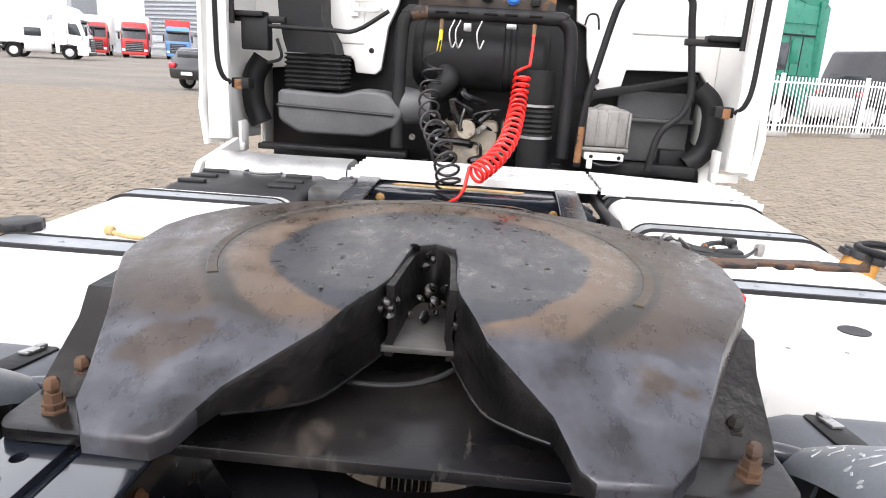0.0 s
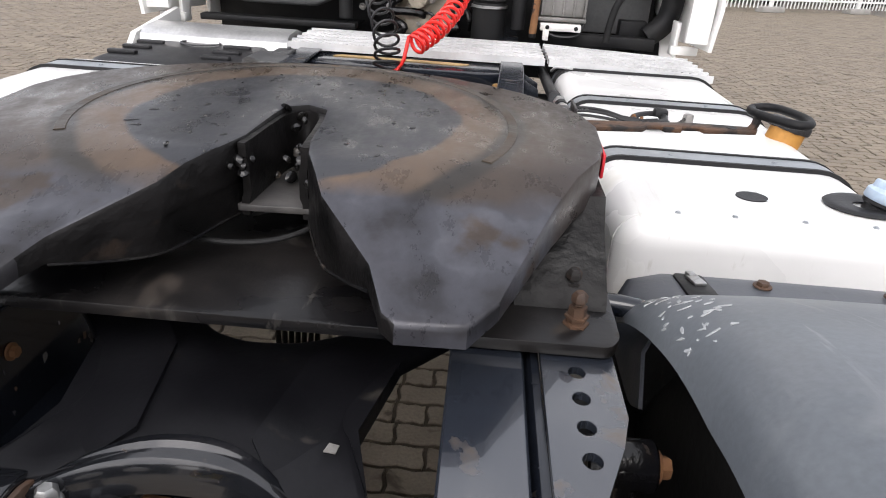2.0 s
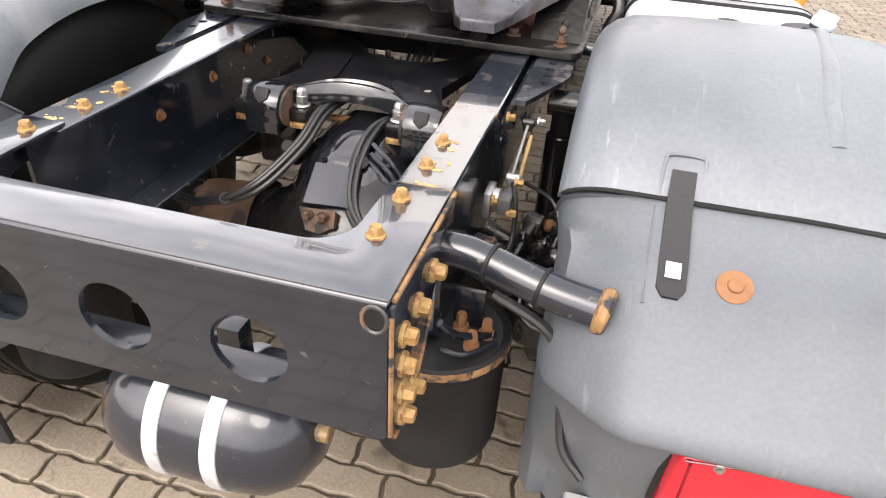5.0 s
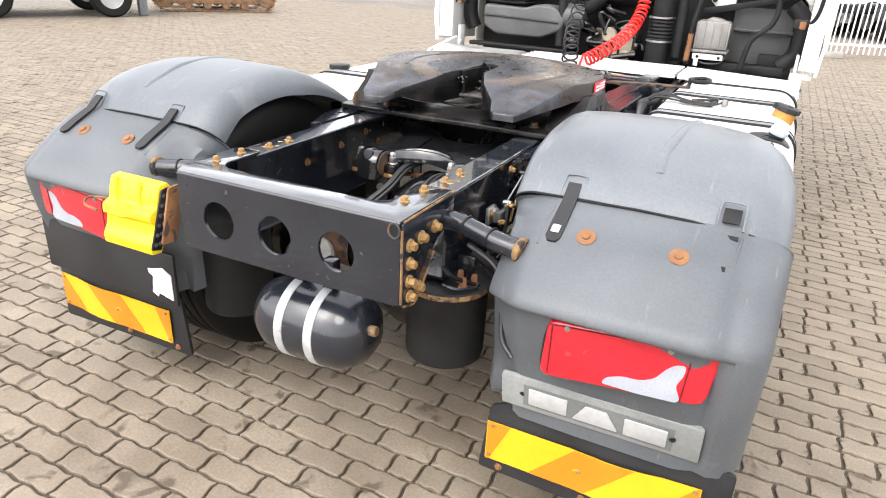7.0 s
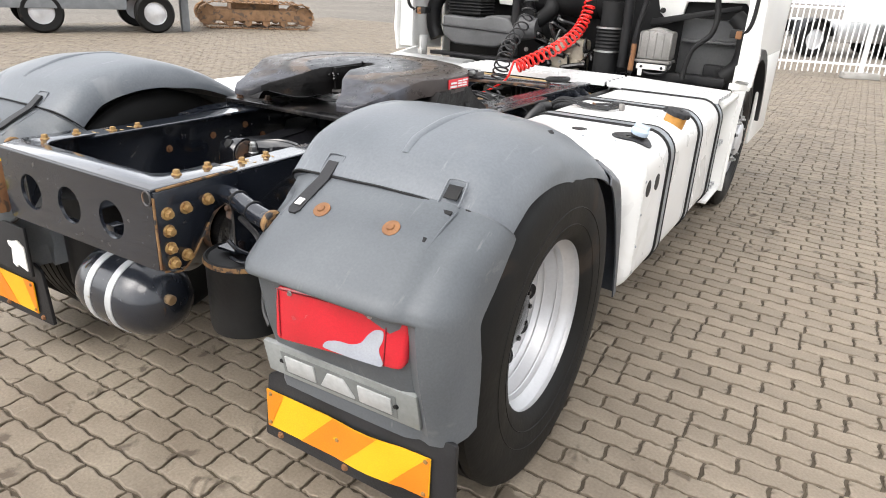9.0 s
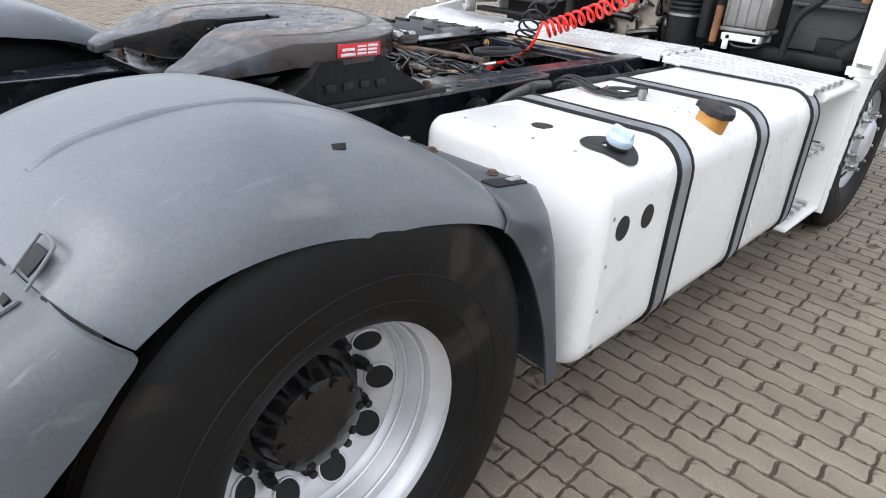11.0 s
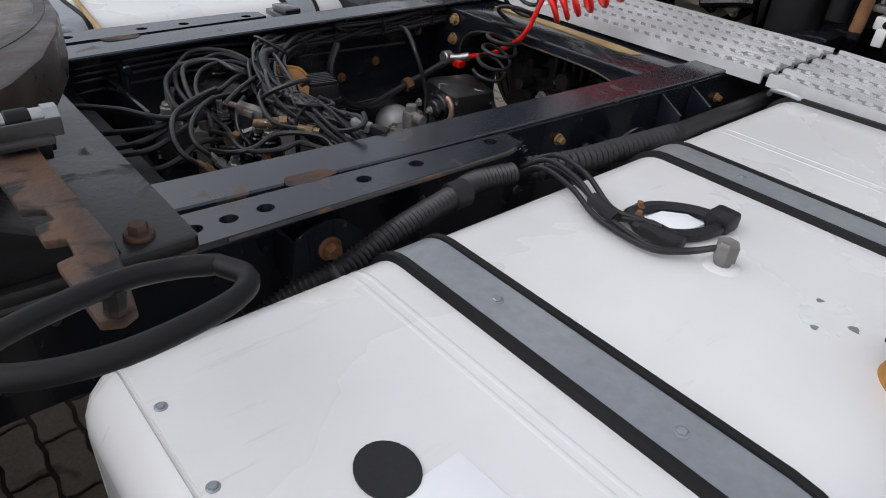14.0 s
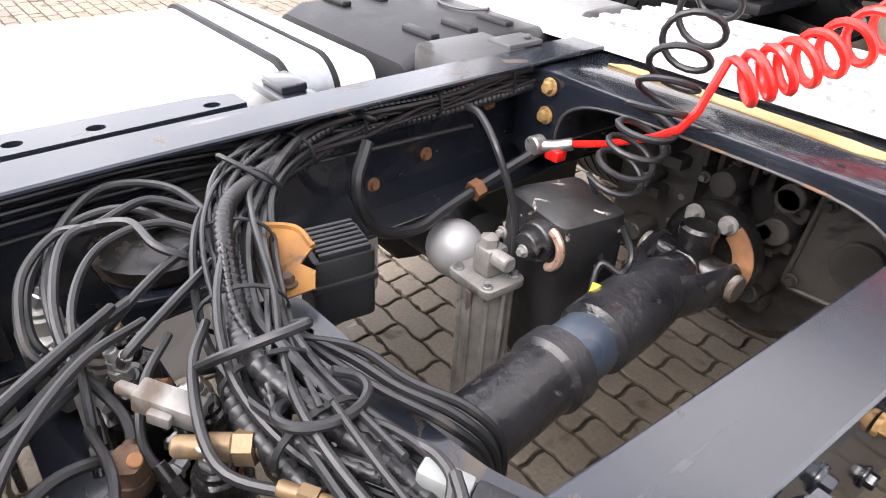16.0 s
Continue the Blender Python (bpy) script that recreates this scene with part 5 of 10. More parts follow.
def guard_sheet(profile, across, s, n=5, thick=0.006, flank=(1.0, 1.0)):
    line = curve([(0, y, z) for y, z in profile], n)
    grid = []
    for k, q in enumerate(line):
        out = Vector((0, q.y - AX, q.z - 0.60)).normalized()
        deep = flank[0] + (flank[1] - flank[0]) * k / (len(line) - 1)
        ease = 1.0 - 0.60 * min(1.0, max(0.0, (q.y - 0.70) / 0.42))
        grid.append([(s * x, q.y - out.y * inset * ease * (deep if x > 1.14 else 1.0), q.z - out.z * inset * ease * (deep if x > 1.14 else 1.0)) for x, inset in across])
    return shell(grid, thick) if s > 0 else shell([row[::-1] for row in grid], thick)


REAR_LIP = REAR[:6] + [(-0.072, 0.868), (-0.083, 0.850), (-0.080, 0.839), (-0.050, 0.834), (-0.040, 0.80), (-0.026, 0.72), (-0.006, 0.64), (0.022, 0.56), (0.031, 0.50), (0.036, 0.445)]
REAR_SOFT = REAR[:6] + [(-0.068, 0.868), (-0.076, 0.850), (-0.078, 0.839), (-0.078, 0.828), (-0.074, 0.79), (-0.062, 0.72), (-0.042, 0.64), (-0.016, 0.56), (0.004, 0.50), (0.020, 0.445)]
SEAM_IN = [(0.542, 0.150), (0.544, 0.098), (0.551, 0.056), (0.570, 0.030), (0.600, 0.014), (0.645, 0.006)]
FLANK_DEEP = (0.42, 0.50, 0.62, 0.74, 0.84, 0.90, 0.92, 0.92, 0.92, 0.92, 0.92, 0.90, 0.82, 0.70, 0.60, 0.54)


def rear_sheet(s, n=5, thick=0.006):
    """Rear section in one moulding: a lip over the lamp, and an outer flank that runs smoothly down beside the tyre."""
    lip, soft = curve([(0, y, z) for y, z in REAR_LIP], n), curve([(0, y, z) for y, z in REAR_SOFT], n)
    across = ACROSS_LOW[:10] + [(1.125, 0.004), (1.142, 0.020), (1.160, 0.030), (1.178, 0.030), (1.205, 0.045), (1.232, 0.09), (1.246, 0.15), (1.250, 0.22)]
    grid = []
    for k, (a, b) in enumerate(zip(lip, soft)):
        deep = float(np.interp(k / n, range(len(FLANK_DEEP)), FLANK_DEEP))
        row = []
        near_top = max(0.0, 1.0 - k / (2.5 * n))
        for j, (x, inset) in enumerate(across):
            if j < len(SEAM_IN):
                x, inset = x + (SEAM_IN[j][0] - x) * near_top, inset + (SEAM_IN[j][1] - inset) * near_top
            f = min(1.0, max(0.0, (x - 1.13) / 0.05))
            q = a.lerp(b, f * f * (3 - 2 * f))
            out = Vector((0, q.y - AX, q.z - 0.60)).normalized()
            i = (inset - 0.004) * (deep + (1.0 - deep) * near_top if x < 0.60 else deep if x > 1.14 else 1.0)
            row.append((s * x, q.y - out.y * i, q.z - out.z * i))
        grid.append(row)
    return shell(grid, thick) if s > 0 else shell([row[::-1] for row in grid], thick)


def front_sheet(s, n=4, thick=0.006):
    """Front section: a ledge, a wall before the tyre and a flank that follows the tyre."""
    wall = curve([(0, y, z) for y, z in FRONT], n)
    edge = curve([(0, y, z) for y, z in FLANK_OUT], n)
    arc = curve([(0, y, z) for y, z in FLANK_IN], n)
    grid = []
    for a, b, c in zip(wall, edge, arc):
        back = (a - Vector((0, AX, 0.6))).normalized()
        row = [(s * x, a.y - back.y * i, a.z - back.z * i) for x, i in ((0.560, 0.16), (0.565, 0.08), (0.60, 0.02), (0.66, 0.002), (0.80, 0.0), (1.0, 0.0), (1.13, 0.002))]
        for k in (0.35, 0.7, 0.92):
            q = a.lerp(b, k)
            row.append((s * (1.13 + 0.118 * math.sin(k * math.pi / 2)), q.y, q.z - 0.004 * k))
        for k in (0.0, 0.3, 0.7, 1.0):
            q = b.lerp(c, k)
            row.append((s * (1.251 + 0.006 * k), q.y, q.z - 0.006))
        grid.append(row if s > 0 else row[::-1])
    return shell(grid, thick)


def striped_board(s, parent):
    """Reflective board with slanting bars, a little bent at its outer end."""
    x0, x1, z0, z1 = (0.598, 1.182, 0.262, 0.392) if s > 0 else (0.655, 1.235, 0.250, 0.385)
    y0 = 0.034

    def spot(u, v):
        """A place on the board, whose outer end is bent up and away from the flap."""
        bend = max(0.0, u - 0.45)
        return x0 + (x1 - x0) * u, y0 - 0.012 * math.sin(min(1.0, bend / 0.4) * math.pi), z0 + (z1 - z0) * v + 0.02 * bend

    def strip(lo0, lo1, hi0, hi1, lift, thick):
        rows = []
        for k in range(13):
            f = k / 12
            row = []
            for v in (0.0, 0.5, 1.0):
                a, b = lo0 + (hi0 - lo0) * v, lo1 + (hi1 - lo1) * v
                x, y, z = spot(a + (b - a) * f, v)
                row.append((x, y - lift, z))
            rows.append(row)
        return mirrored(shell(rows, thick), s)

    backing = part("marking_plate", strip(0.0, 1.0, 0.0, 1.0, 0.0, 0.003), M["yellow"], parent, "yellow and orange reflective marking plate")
    for lo0, lo1, hi0, hi1 in ((0.004, 0.02, 0.004, 0.12), (0.23, 0.505, 0.44, 0.715), (0.78, 0.996, 0.985, 0.996)):
        part("orange_bar", strip(lo0, lo1, hi0, hi1, 0.0034, 0.001), M["orange"], backing, "orange slanting bar")
    for u, v in ((0.02, 0.12), (0.03, 0.9), (0.47, 0.5), (0.97, 0.08), (0.975, 0.9)):
        bolts("board_rivet", [(s * spot(u, v)[0], spot(u, v)[1] - 0.0045, spot(u, v)[2])], M["gold"], backing, 0.005, 0.004, "-y", "small rivet")
    return backing


for s in (1, -1):
    side = "outer tyre" if s > 0 else "yellow chock"
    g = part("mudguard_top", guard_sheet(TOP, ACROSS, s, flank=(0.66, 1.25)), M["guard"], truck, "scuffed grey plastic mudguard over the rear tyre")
    def rear_edge(x):
        out = Vector((0, TOP[0][0] - AX, TOP[0][1] - 0.60)).normalized()
        i = float(np.interp(x, [q for q, _ in ACROSS], [q for _, q in ACROSS])) * (0.66 if x > 1.14 else 1.0)
        wave = 0.0008 * math.sin(23 * x)
        return s * x, TOP[0][0] - out.y * i - 0.002 + wave, TOP[0][1] - out.z * i - 0.003 + wave

    part("edge_gap", tube([rear_edge(x) for x in np.arange(0.548, 1.24, 0.02)], 0.0032, 6, 2), M["soot"], g, "dark gap along the rear edge")
    for x in (0.714, 1.102):
        lip_m = Matrix.Translation((s * x, 0.218, 1.0725)) @ pose(0, 0, 0, 38, 0, 0)
        part("strap_lip", moved(tube([(-0.030, -0.045, -0.004), (-0.028, 0.012, 0.006), (-0.020, 0.024, 0.009), (0.020, 0.024, 0.009), (0.028, 0.012, 0.006), (0.030, -0.045, -0.004)], 0.0028, 8, 4), lip_m @ Matrix.Translation((0, 0, -0.004))), M["guard"], g, "raised lip round the strap end")
    ridge = tube([(0.912, 0.278, 1.112), (0.909, 0.31, 1.132), (0.906, 0.350, 1.147), (0.915, 0.42, 1.167), (0.920, 0.485, 1.177), (0.932, 0.61, 1.180), (0.946, 0.70, 1.171), (0.935, 0.84, 1.128), (0.92, 0.96, 1.072), (0.915, 1.03, 1.030)], 0.017, 10, 6)
    part("raised_ridge", mirrored(ridge, s), M["guard"], g, "moulded ridge")
    slot = moved(prism([(-0.012, -0.05), (0.006, -0.03), (0.012, 0.03), (0.0, 0.036), (-0.004, 0.0)], -0.004, 0.0035, "z"), Matrix.Translation((1.150, 0.66, 1.152)) @ pose(0, 0, 0, 0, 33, 0))
    part("crack", mirrored(slot, s), M["soot"], g, "dark crack in the plastic")
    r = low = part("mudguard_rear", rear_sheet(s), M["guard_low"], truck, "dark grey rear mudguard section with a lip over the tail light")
    for x, y in ((0.793, 0.078), (1.012, 0.078)):
        rivet = lathe([(0, -0.004), (0.0235, -0.004), (0.0235, 0.002), (0.019, 0.004), (0.011, 0.005), (0.010, 0.009), (0.006, 0.011), (0, 0.011)], 24)
        part("guard_rivet", moved(rivet, Matrix.Translation((s * x, y - 0.004, 0.9885)) @ pose(0, 0, 0, 33, 0, 0)), M["rust"], r, "large rusty rivet with washer")
    # hold-down straps: the inner one present, the outer one only on one side
    for x in ((0.714,) if s > 0 else (0.714, 1.09)):
        line = [(0.056, 0.980), (0.10, 1.004), (0.17, 1.037), (0.216, 1.076)]
        st = shell([[(s * (x - w), y, z), (s * (x - 0.5 * w), y, z), (s * (x + 0.5 * w), y, z), (s * (x + w), y, z)] for (y, z), w in zip([(0.044, 0.974)] + line, (0.010, 0.019, 0.019, 0.018, 0.017))], 0.007)
        for dx in (-0.031, 0.031):
            part("strap_groove", tube([(s * (x + dx), 0.182, 1.030), (s * (x + dx), 0.12, 1.0015), (s * (x + dx), 0.040, 0.9585)], 0.004, 6, 4), M["guard_low"], r, "moulded edge of the strap channel")
        part("hold_strap", st, M["plastic"], r, "black rubber hold-down strap")
        part("strap_hole", moved(box(-0.010, 0.010, -0.012, 0.012, -0.001, 0.002, 0.0005), Matrix.Translation((s * x, 0.078, 0.9940)) @ pose(0, 0, 0, 26, 0, 0)), M["paper"], r, "pale hole in the strap")
    if s > 0:
        # Black pieces on the uncut sheet give the openings' shade as colour.
        part("square_opening", moved(box(-0.020, 0.020, -0.020, 0.020, -0.001, 0.0025, 0.0005), Matrix.Translation((1.102, 0.211, 1.0645)) @ pose(0, 0, 0, 42, 0, 0)), M["soot"], g, "black square in place of a strap opening")
        part("strap_slot", moved(box(-0.022, 0.022, -0.006, 0.006, -0.001, 0.003, 0.0005), Matrix.Translation((1.104, 0.166, 1.0255)) @ pose(0, 0, 0, 33, 0, 0)), M["soot"], r, "black bar in place of a slot")
        part("strap_slot", moved(box(-0.018, 0.018, -0.007, 0.007, -0.001, 0.003, 0.0005), Matrix.Translation((1.096, 0.072, 0.9815)) @ pose(0, 0, 0, 33, 0, 0)), M["soot"], r, "black bar in place of a slot")
        for dx in (-0.030, 0.030):
            part("strap_groove", tube([(1.104 + dx, 0.178, 1.0285), (1.100 + dx, 0.12, 1.0015), (1.096 + dx, 0.052, 0.9645)], 0.0035, 6, 4), M["guard_low"], r, "moulded edge of the strap channel")
    # tail light
    lamp_out = round_poly([(0.755, 0.664), (1.140, 0.686), (1.156, 0.836), (0.764, 0.825)], 0.03, 5)
    lamp_m = Matrix.Translation((0.77, -0.076, 0)) @ pose(0, 0, 0, 0, 0, 4.8) @ Matrix.Translation((-0.77, 0, 0))

    def lens_point(u, v):
        return 0.757 + 0.392 * u, 0.667 + 0.158 * v + 0.014 * u

    light = part("tail_light", mirrored(moved(prism(lamp_out, 0.0, 0.075, "y", 0.012, 3), lamp_m), s), M["lens"], truck, "red tail light with a faded grey patch")
    patch = [lens_point(u, v) for u, v in ((0.38, 0.10), (0.41, 0.22), (0.50, 0.29), (0.60, 0.28), (0.68, 0.36), (0.73, 0.55), (0.78, 0.66), (0.84, 0.68), (0.835, 0.5), (0.80, 0.32), (0.84, 0.10), (0.82, 0.04), (0.6, 0.05))]
    part("faded_patch", mirrored(moved(prism(round_poly(patch, 0.012, 3), -0.0014, 0.004, "y"), lamp_m), s), M["lens_pale"], light, "faded pale area of the lens")
    inner_out = [lens_point(u, v) for u, v in ((0.03, 0.08), (0.97, 0.08), (0.97, 0.93), (0.03, 0.93))]
    for (x0, z0), (x1, z1) in ((inner_out[2], inner_out[3]), (lens_point(0.84, 0.07), lens_point(0.86, 0.92)), (lens_point(0.05, 0.08), lens_point(0.05, 0.9))):
        part("lens_ridge", mirrored(moved(tube([(x0, -0.0005, z0), (x1, -0.0005, z1)], 0.002, 6, 1), lamp_m), s), M["lens_dark"], light, "dark moulded line in the lens")
    part("light_frame", mirrored(moved(tube([(x, 0.035, z) for x, z in lamp_out], 0.008, 6, 1, closed=True), lamp_m), s), M["soot"], light, "black rubber frame")
    spots = [lamp_m @ Vector((x, -0.001, z)) for x, z in (lens_point(0.14, 0.9), lens_point(0.74, 0.86))]
    bolts("lens_screw", [(s * q.x, q.y, q.z) for q in spots], M["zinc"], light, 0.005, 0.005, "-y", "lens screw")
    if s > 0:
        tilt = Matrix.Translation((0.898, 0.014, 0.545)) @ pose(0, 0, 0, 12, 0, 0.6)
        bp = part("name_plate", moved(prism(round_poly([(-0.258, -0.056), (0.258, -0.054), (0.256, 0.062), (-0.258, 0.053)], 0.006, 3), -0.012, 0.004, "y", 0.002), tilt), M["plate"], truck, "grey plate with three pale raised shapes")
        for x0, x1, lean in ((-0.180, -0.075, 0.0), (-0.060, 0.058, 0.032), (0.072, 0.178, 0.0)):
            pts = [(x0, -0.030), (x1, -0.030), (x1 - lean, 0.026), (x0 + lean, 0.026)]
            part("raised_shape", moved(prism(pts, -0.0185, -0.0115, "y", 0.003), tilt), M["letter"], bp, "pale raised block")
        part("letter_field", moved(prism([(-0.195, -0.040), (0.192, -0.040), (0.192, 0.036), (-0.195, 0.036)], -0.0135, -0.0118, "y"), tilt), M["dull_plate"], bp, "darker field behind the shapes")
        bolts("plate_screw", [(0.700, 0.002, 0.542), (1.088, 0.004, 0.545)], M["soot"], bp, 0.006, 0.006, "-y", "plate screw")
    else:
        sticker = [(-0.655, 0.490), (-0.632, 0.477), (-0.625, 0.492), (-0.560, 0.478), (-0.560, 0.572), (-0.600, 0.592), (-0.640, 0.580), (-0.668, 0.576), (-0.662, 0.560), (-0.645, 0.552)]
        part("paper_label", prism(sticker, -0.0225, -0.0185, "y"), M["paper"], low, "torn pale paper label")
        part("side_panel", box(-1.21, -0.545, -0.0185, -0.006, 0.455, 0.650, 0.004), M["plastic"], low, "black panel under the tail light")
    flap = part("mud_flap", mirrored(prism(round_poly([(0.575, 0.215), (1.255, 0.20), (1.25, 0.468), (0.66, 0.468), (0.60, 0.44)], 0.01, 2), 0.0405, 0.054, "y", 0.002), s), M["plastic"], truck, "black rubber mud flap with a reflective plate")
    striped_board(s, flap)
    bolts("flap_bolt", [(s * x, 0.0395, z) for x, z in ((0.70, 0.445), (0.90, 0.448), (1.10, 0.445), (0.64, 0.235), (0.89, 0.232))], M["rust"], flap, 0.008, 0.007, "-y", "small rusty screw")
    f = part("mudguard_front", front_sheet(s), M["guard_front_dim"], truck, "grey front mudguard section beside the tank")
    bolts("guard_bolt", [(s * 0.82, 1.25, 0.9505), (s * 1.04, 1.245, 0.951)], M["dark_rust"], f, 0.011, 0.008, "z", "rusty hex bolt")
    for x in (0.70, 1.10):
        # Recess drawn as a flat black piece; its inner shade is only colour.
        rim_ = round_poly([(x - 0.026, 1.155), (x + 0.026, 1.155), (x + 0.026, 1.285), (x - 0.026, 1.285)], 0.012, 3)
        rec_ = part("strap_recess", mirrored(moved(prism(rim_, -0.006, 0.0015, "z", 0.001), Matrix.Translation((0, 0, 0.9545)) @ Matrix(((1, 0, 0, 0), (0, 1, 0, 0), (0, -0.13, 1, 0.157), (0, 0, 0, 1)))), s), M["soot"], f, "black oblong in place of a strap recess")
        part("strap_buckle", mirrored(moved(joined(box(-0.011, 0.011, -0.020, 0.020, 0, 0.006, 0.002), box(-0.007, 0.007, 0.012, 0.032, 0.0, 0.009, 0.002)), Matrix.Translation((x + 0.004, 1.245, 0.9515)) @ pose(0, 0, 0, -7, 0, 8)), s), M["zinc"], rec_, "small bright buckle")
        if x > 1:
            continue
        part("strap_slot", mirrored(moved(box(-0.022, 0.022, -0.026, 0.026, -0.006, 0.002, 0.001), Matrix.Translation((x - 0.004, 1.082, 1.0045 if x < 1 else 1.0005)) @ pose(0, 0, 0, -38, 0 if x < 1 else 5, 0)), s), M["soot"], g, "black end piece of the strap recess")
    part("carrier_tube", mirrored(tube([(0.392, 1.075, 0.955), (0.46, 1.075, 0.985), (0.54, 1.07, 0.99), (0.66, 1.07, 0.965)], 0.017, 12), s), M["black_paint"], truck, "black tube carrying the front of the mudguard")
    # splashes of pale paint and scratches on the inner shoulder
    rnd = random.Random(17)
    dense = curve([(0, y, z) for y, z in TOP], 5)
    for k in range(44 if s > 0 else 22):
        a = rnd.uniform(0.0, 1.0) ** 1.3
        y = rnd.uniform(0.78, 1.05) if k < 54 else rnd.uniform(0.50, 0.95)
        z = float(np.interp(y, [q.y for q in dense], [q.z for q in dense]))
        ease = 1.0 - 0.60 * min(1.0, max(0.0, (y - 0.70) / 0.42))
        x = 0.545 + 0.06 * a if s > 0 else 0.575 + 0.10 * a
        i0 = float(np.interp(x, [p for p, _ in ACROSS], [p for _, p in ACROSS])) * ease
        out = Vector((0, y - AX, z - 0.60)).normalized()
        here = Vector((x, y, z)) - out * i0
        slope = (float(np.interp(x + 0.004, [p for p, _ in ACROSS], [p for _, p in ACROSS])) * ease - i0) / 0.004
        nrm = (out + Vector((slope, 0, 0))).normalized()
        r1, r2 = rnd.uniform(0.002, 0.011), rnd.uniform(0.0012, 0.0036)
        spot = prism([(r1 * math.cos(b) * rnd.uniform(0.5, 1.25), r2 * math.sin(b) * rnd.uniform(0.5, 1.3)) for b in np.linspace(0, 2 * math.pi, 12)[:-1]], -0.003, 0.0009)
        part("paint_splash", moved(spot, Matrix.Diagonal((s, 1, 1, 1)) @ Matrix.Translation(here) @ nrm.to_track_quat("Z", "Y").to_matrix().to_4x4() @ pose(0, 0, 0, 0, 0, rnd.uniform(0, 180))), M["splash"], g, "pale splash of paint")

# yellow wheel chock in its holder at the tail
CHOCK = [(-0.100, 0.950), (-0.132, 0.944), (-0.146, 0.905), (-0.150, 0.880), (-0.176, 0.868), (-0.180, 0.846), (-0.166, 0.832), (-0.172, 0.800), (-0.190, 0.770), (-0.186, 0.742), (-0.150, 0.738), (-0.080, 0.925)]
ch = part("wheel_chock", prism(round_poly(CHOCK, 0.006, 3), -0.632, -0.428, "x", 0.004), M["chock"], truck, "bright yellow plastic wheel chock")
for x in (-0.60, -0.50):
    part("chock_ridge", tube([(x, -0.137, 0.945), (x, -0.151, 0.895), (x + 0.01, -0.150, 0.884)], 0.006, 8, 3), M["chock"], ch, "moulded ridge")
part("chock_step", loft([[(x, y, z) for y, z in ((-0.150, 0.878), (-0.150 - d, 0.872), (-0.155 - d, 0.846), (-0.165, 0.832))] for x, d in ((-0.615, 0.034), (-0.54, 0.034), (-0.47, 0.014))]), M["chock"], ch, "raised step of the chock")
end_line = [(-0.098, 0.938), (-0.130, 0.932), (-0.190, 0.760), (-0.155, 0.752)]
holder = part("chock_holder", prism(round_poly(end_line, 0.006, 3), -0.4275, -0.421, "x", 0.001), M["soot"], ch, "dark perforated end of the chock")
for k in range(6):
    f = (k + 0.5) / 6
    for e0 in (0.25, 0.72):
        y, z = -0.114 - 0.058 * f + (0.5 - e0) * 0.034, 0.930 - 0.170 * f
        part("holder_hole", rod(0.0065, -0.4215, -0.4195, "x", (0, y, z), 10, 0.0004), M["duct"], holder)
part("holder_wire", tube([(-0.63, -0.12, 0.86), (-0.72, -0.150, 0.862), (-0.73, -0.165, 0.84), (-0.64, -0.190, 0.845)], 0.004, 8), M["rust"], ch, "bent wire of the holder")
part("holder_plate", prism(round_poly([(-0.060, 0.945), (-0.118, 0.940), (-0.165, 0.775), (-0.110, 0.770)], 0.006, 3), -0.412, -0.404, "x", 0.001), M["rust"], ch, "rusty plate of the holder")

# ---- wheels ----
R = 0.532


def tyre_mesh(width):
    h = width / 2
    prof = [(0.288, -h * 0.78), (0.31, -h * 0.9), (0.36, -h * 0.99), (0.43, -h), (0.48, -h * 0.965), (0.508, -h * 0.90), (0.522, -h * 0.84), (R, -h * 0.76)]
    for g in (-0.52, -0.18, 0.18, 0.52):
        prof += [(R, h * g - 0.006), (R - 0.012, h * g - 0.004), (R - 0.012, h * g + 0.004), (R, h * g + 0.006)]
    prof += [(r, -z) for r, z in prof[:8][::-1]]
    return lathe(prof, 72, "x")


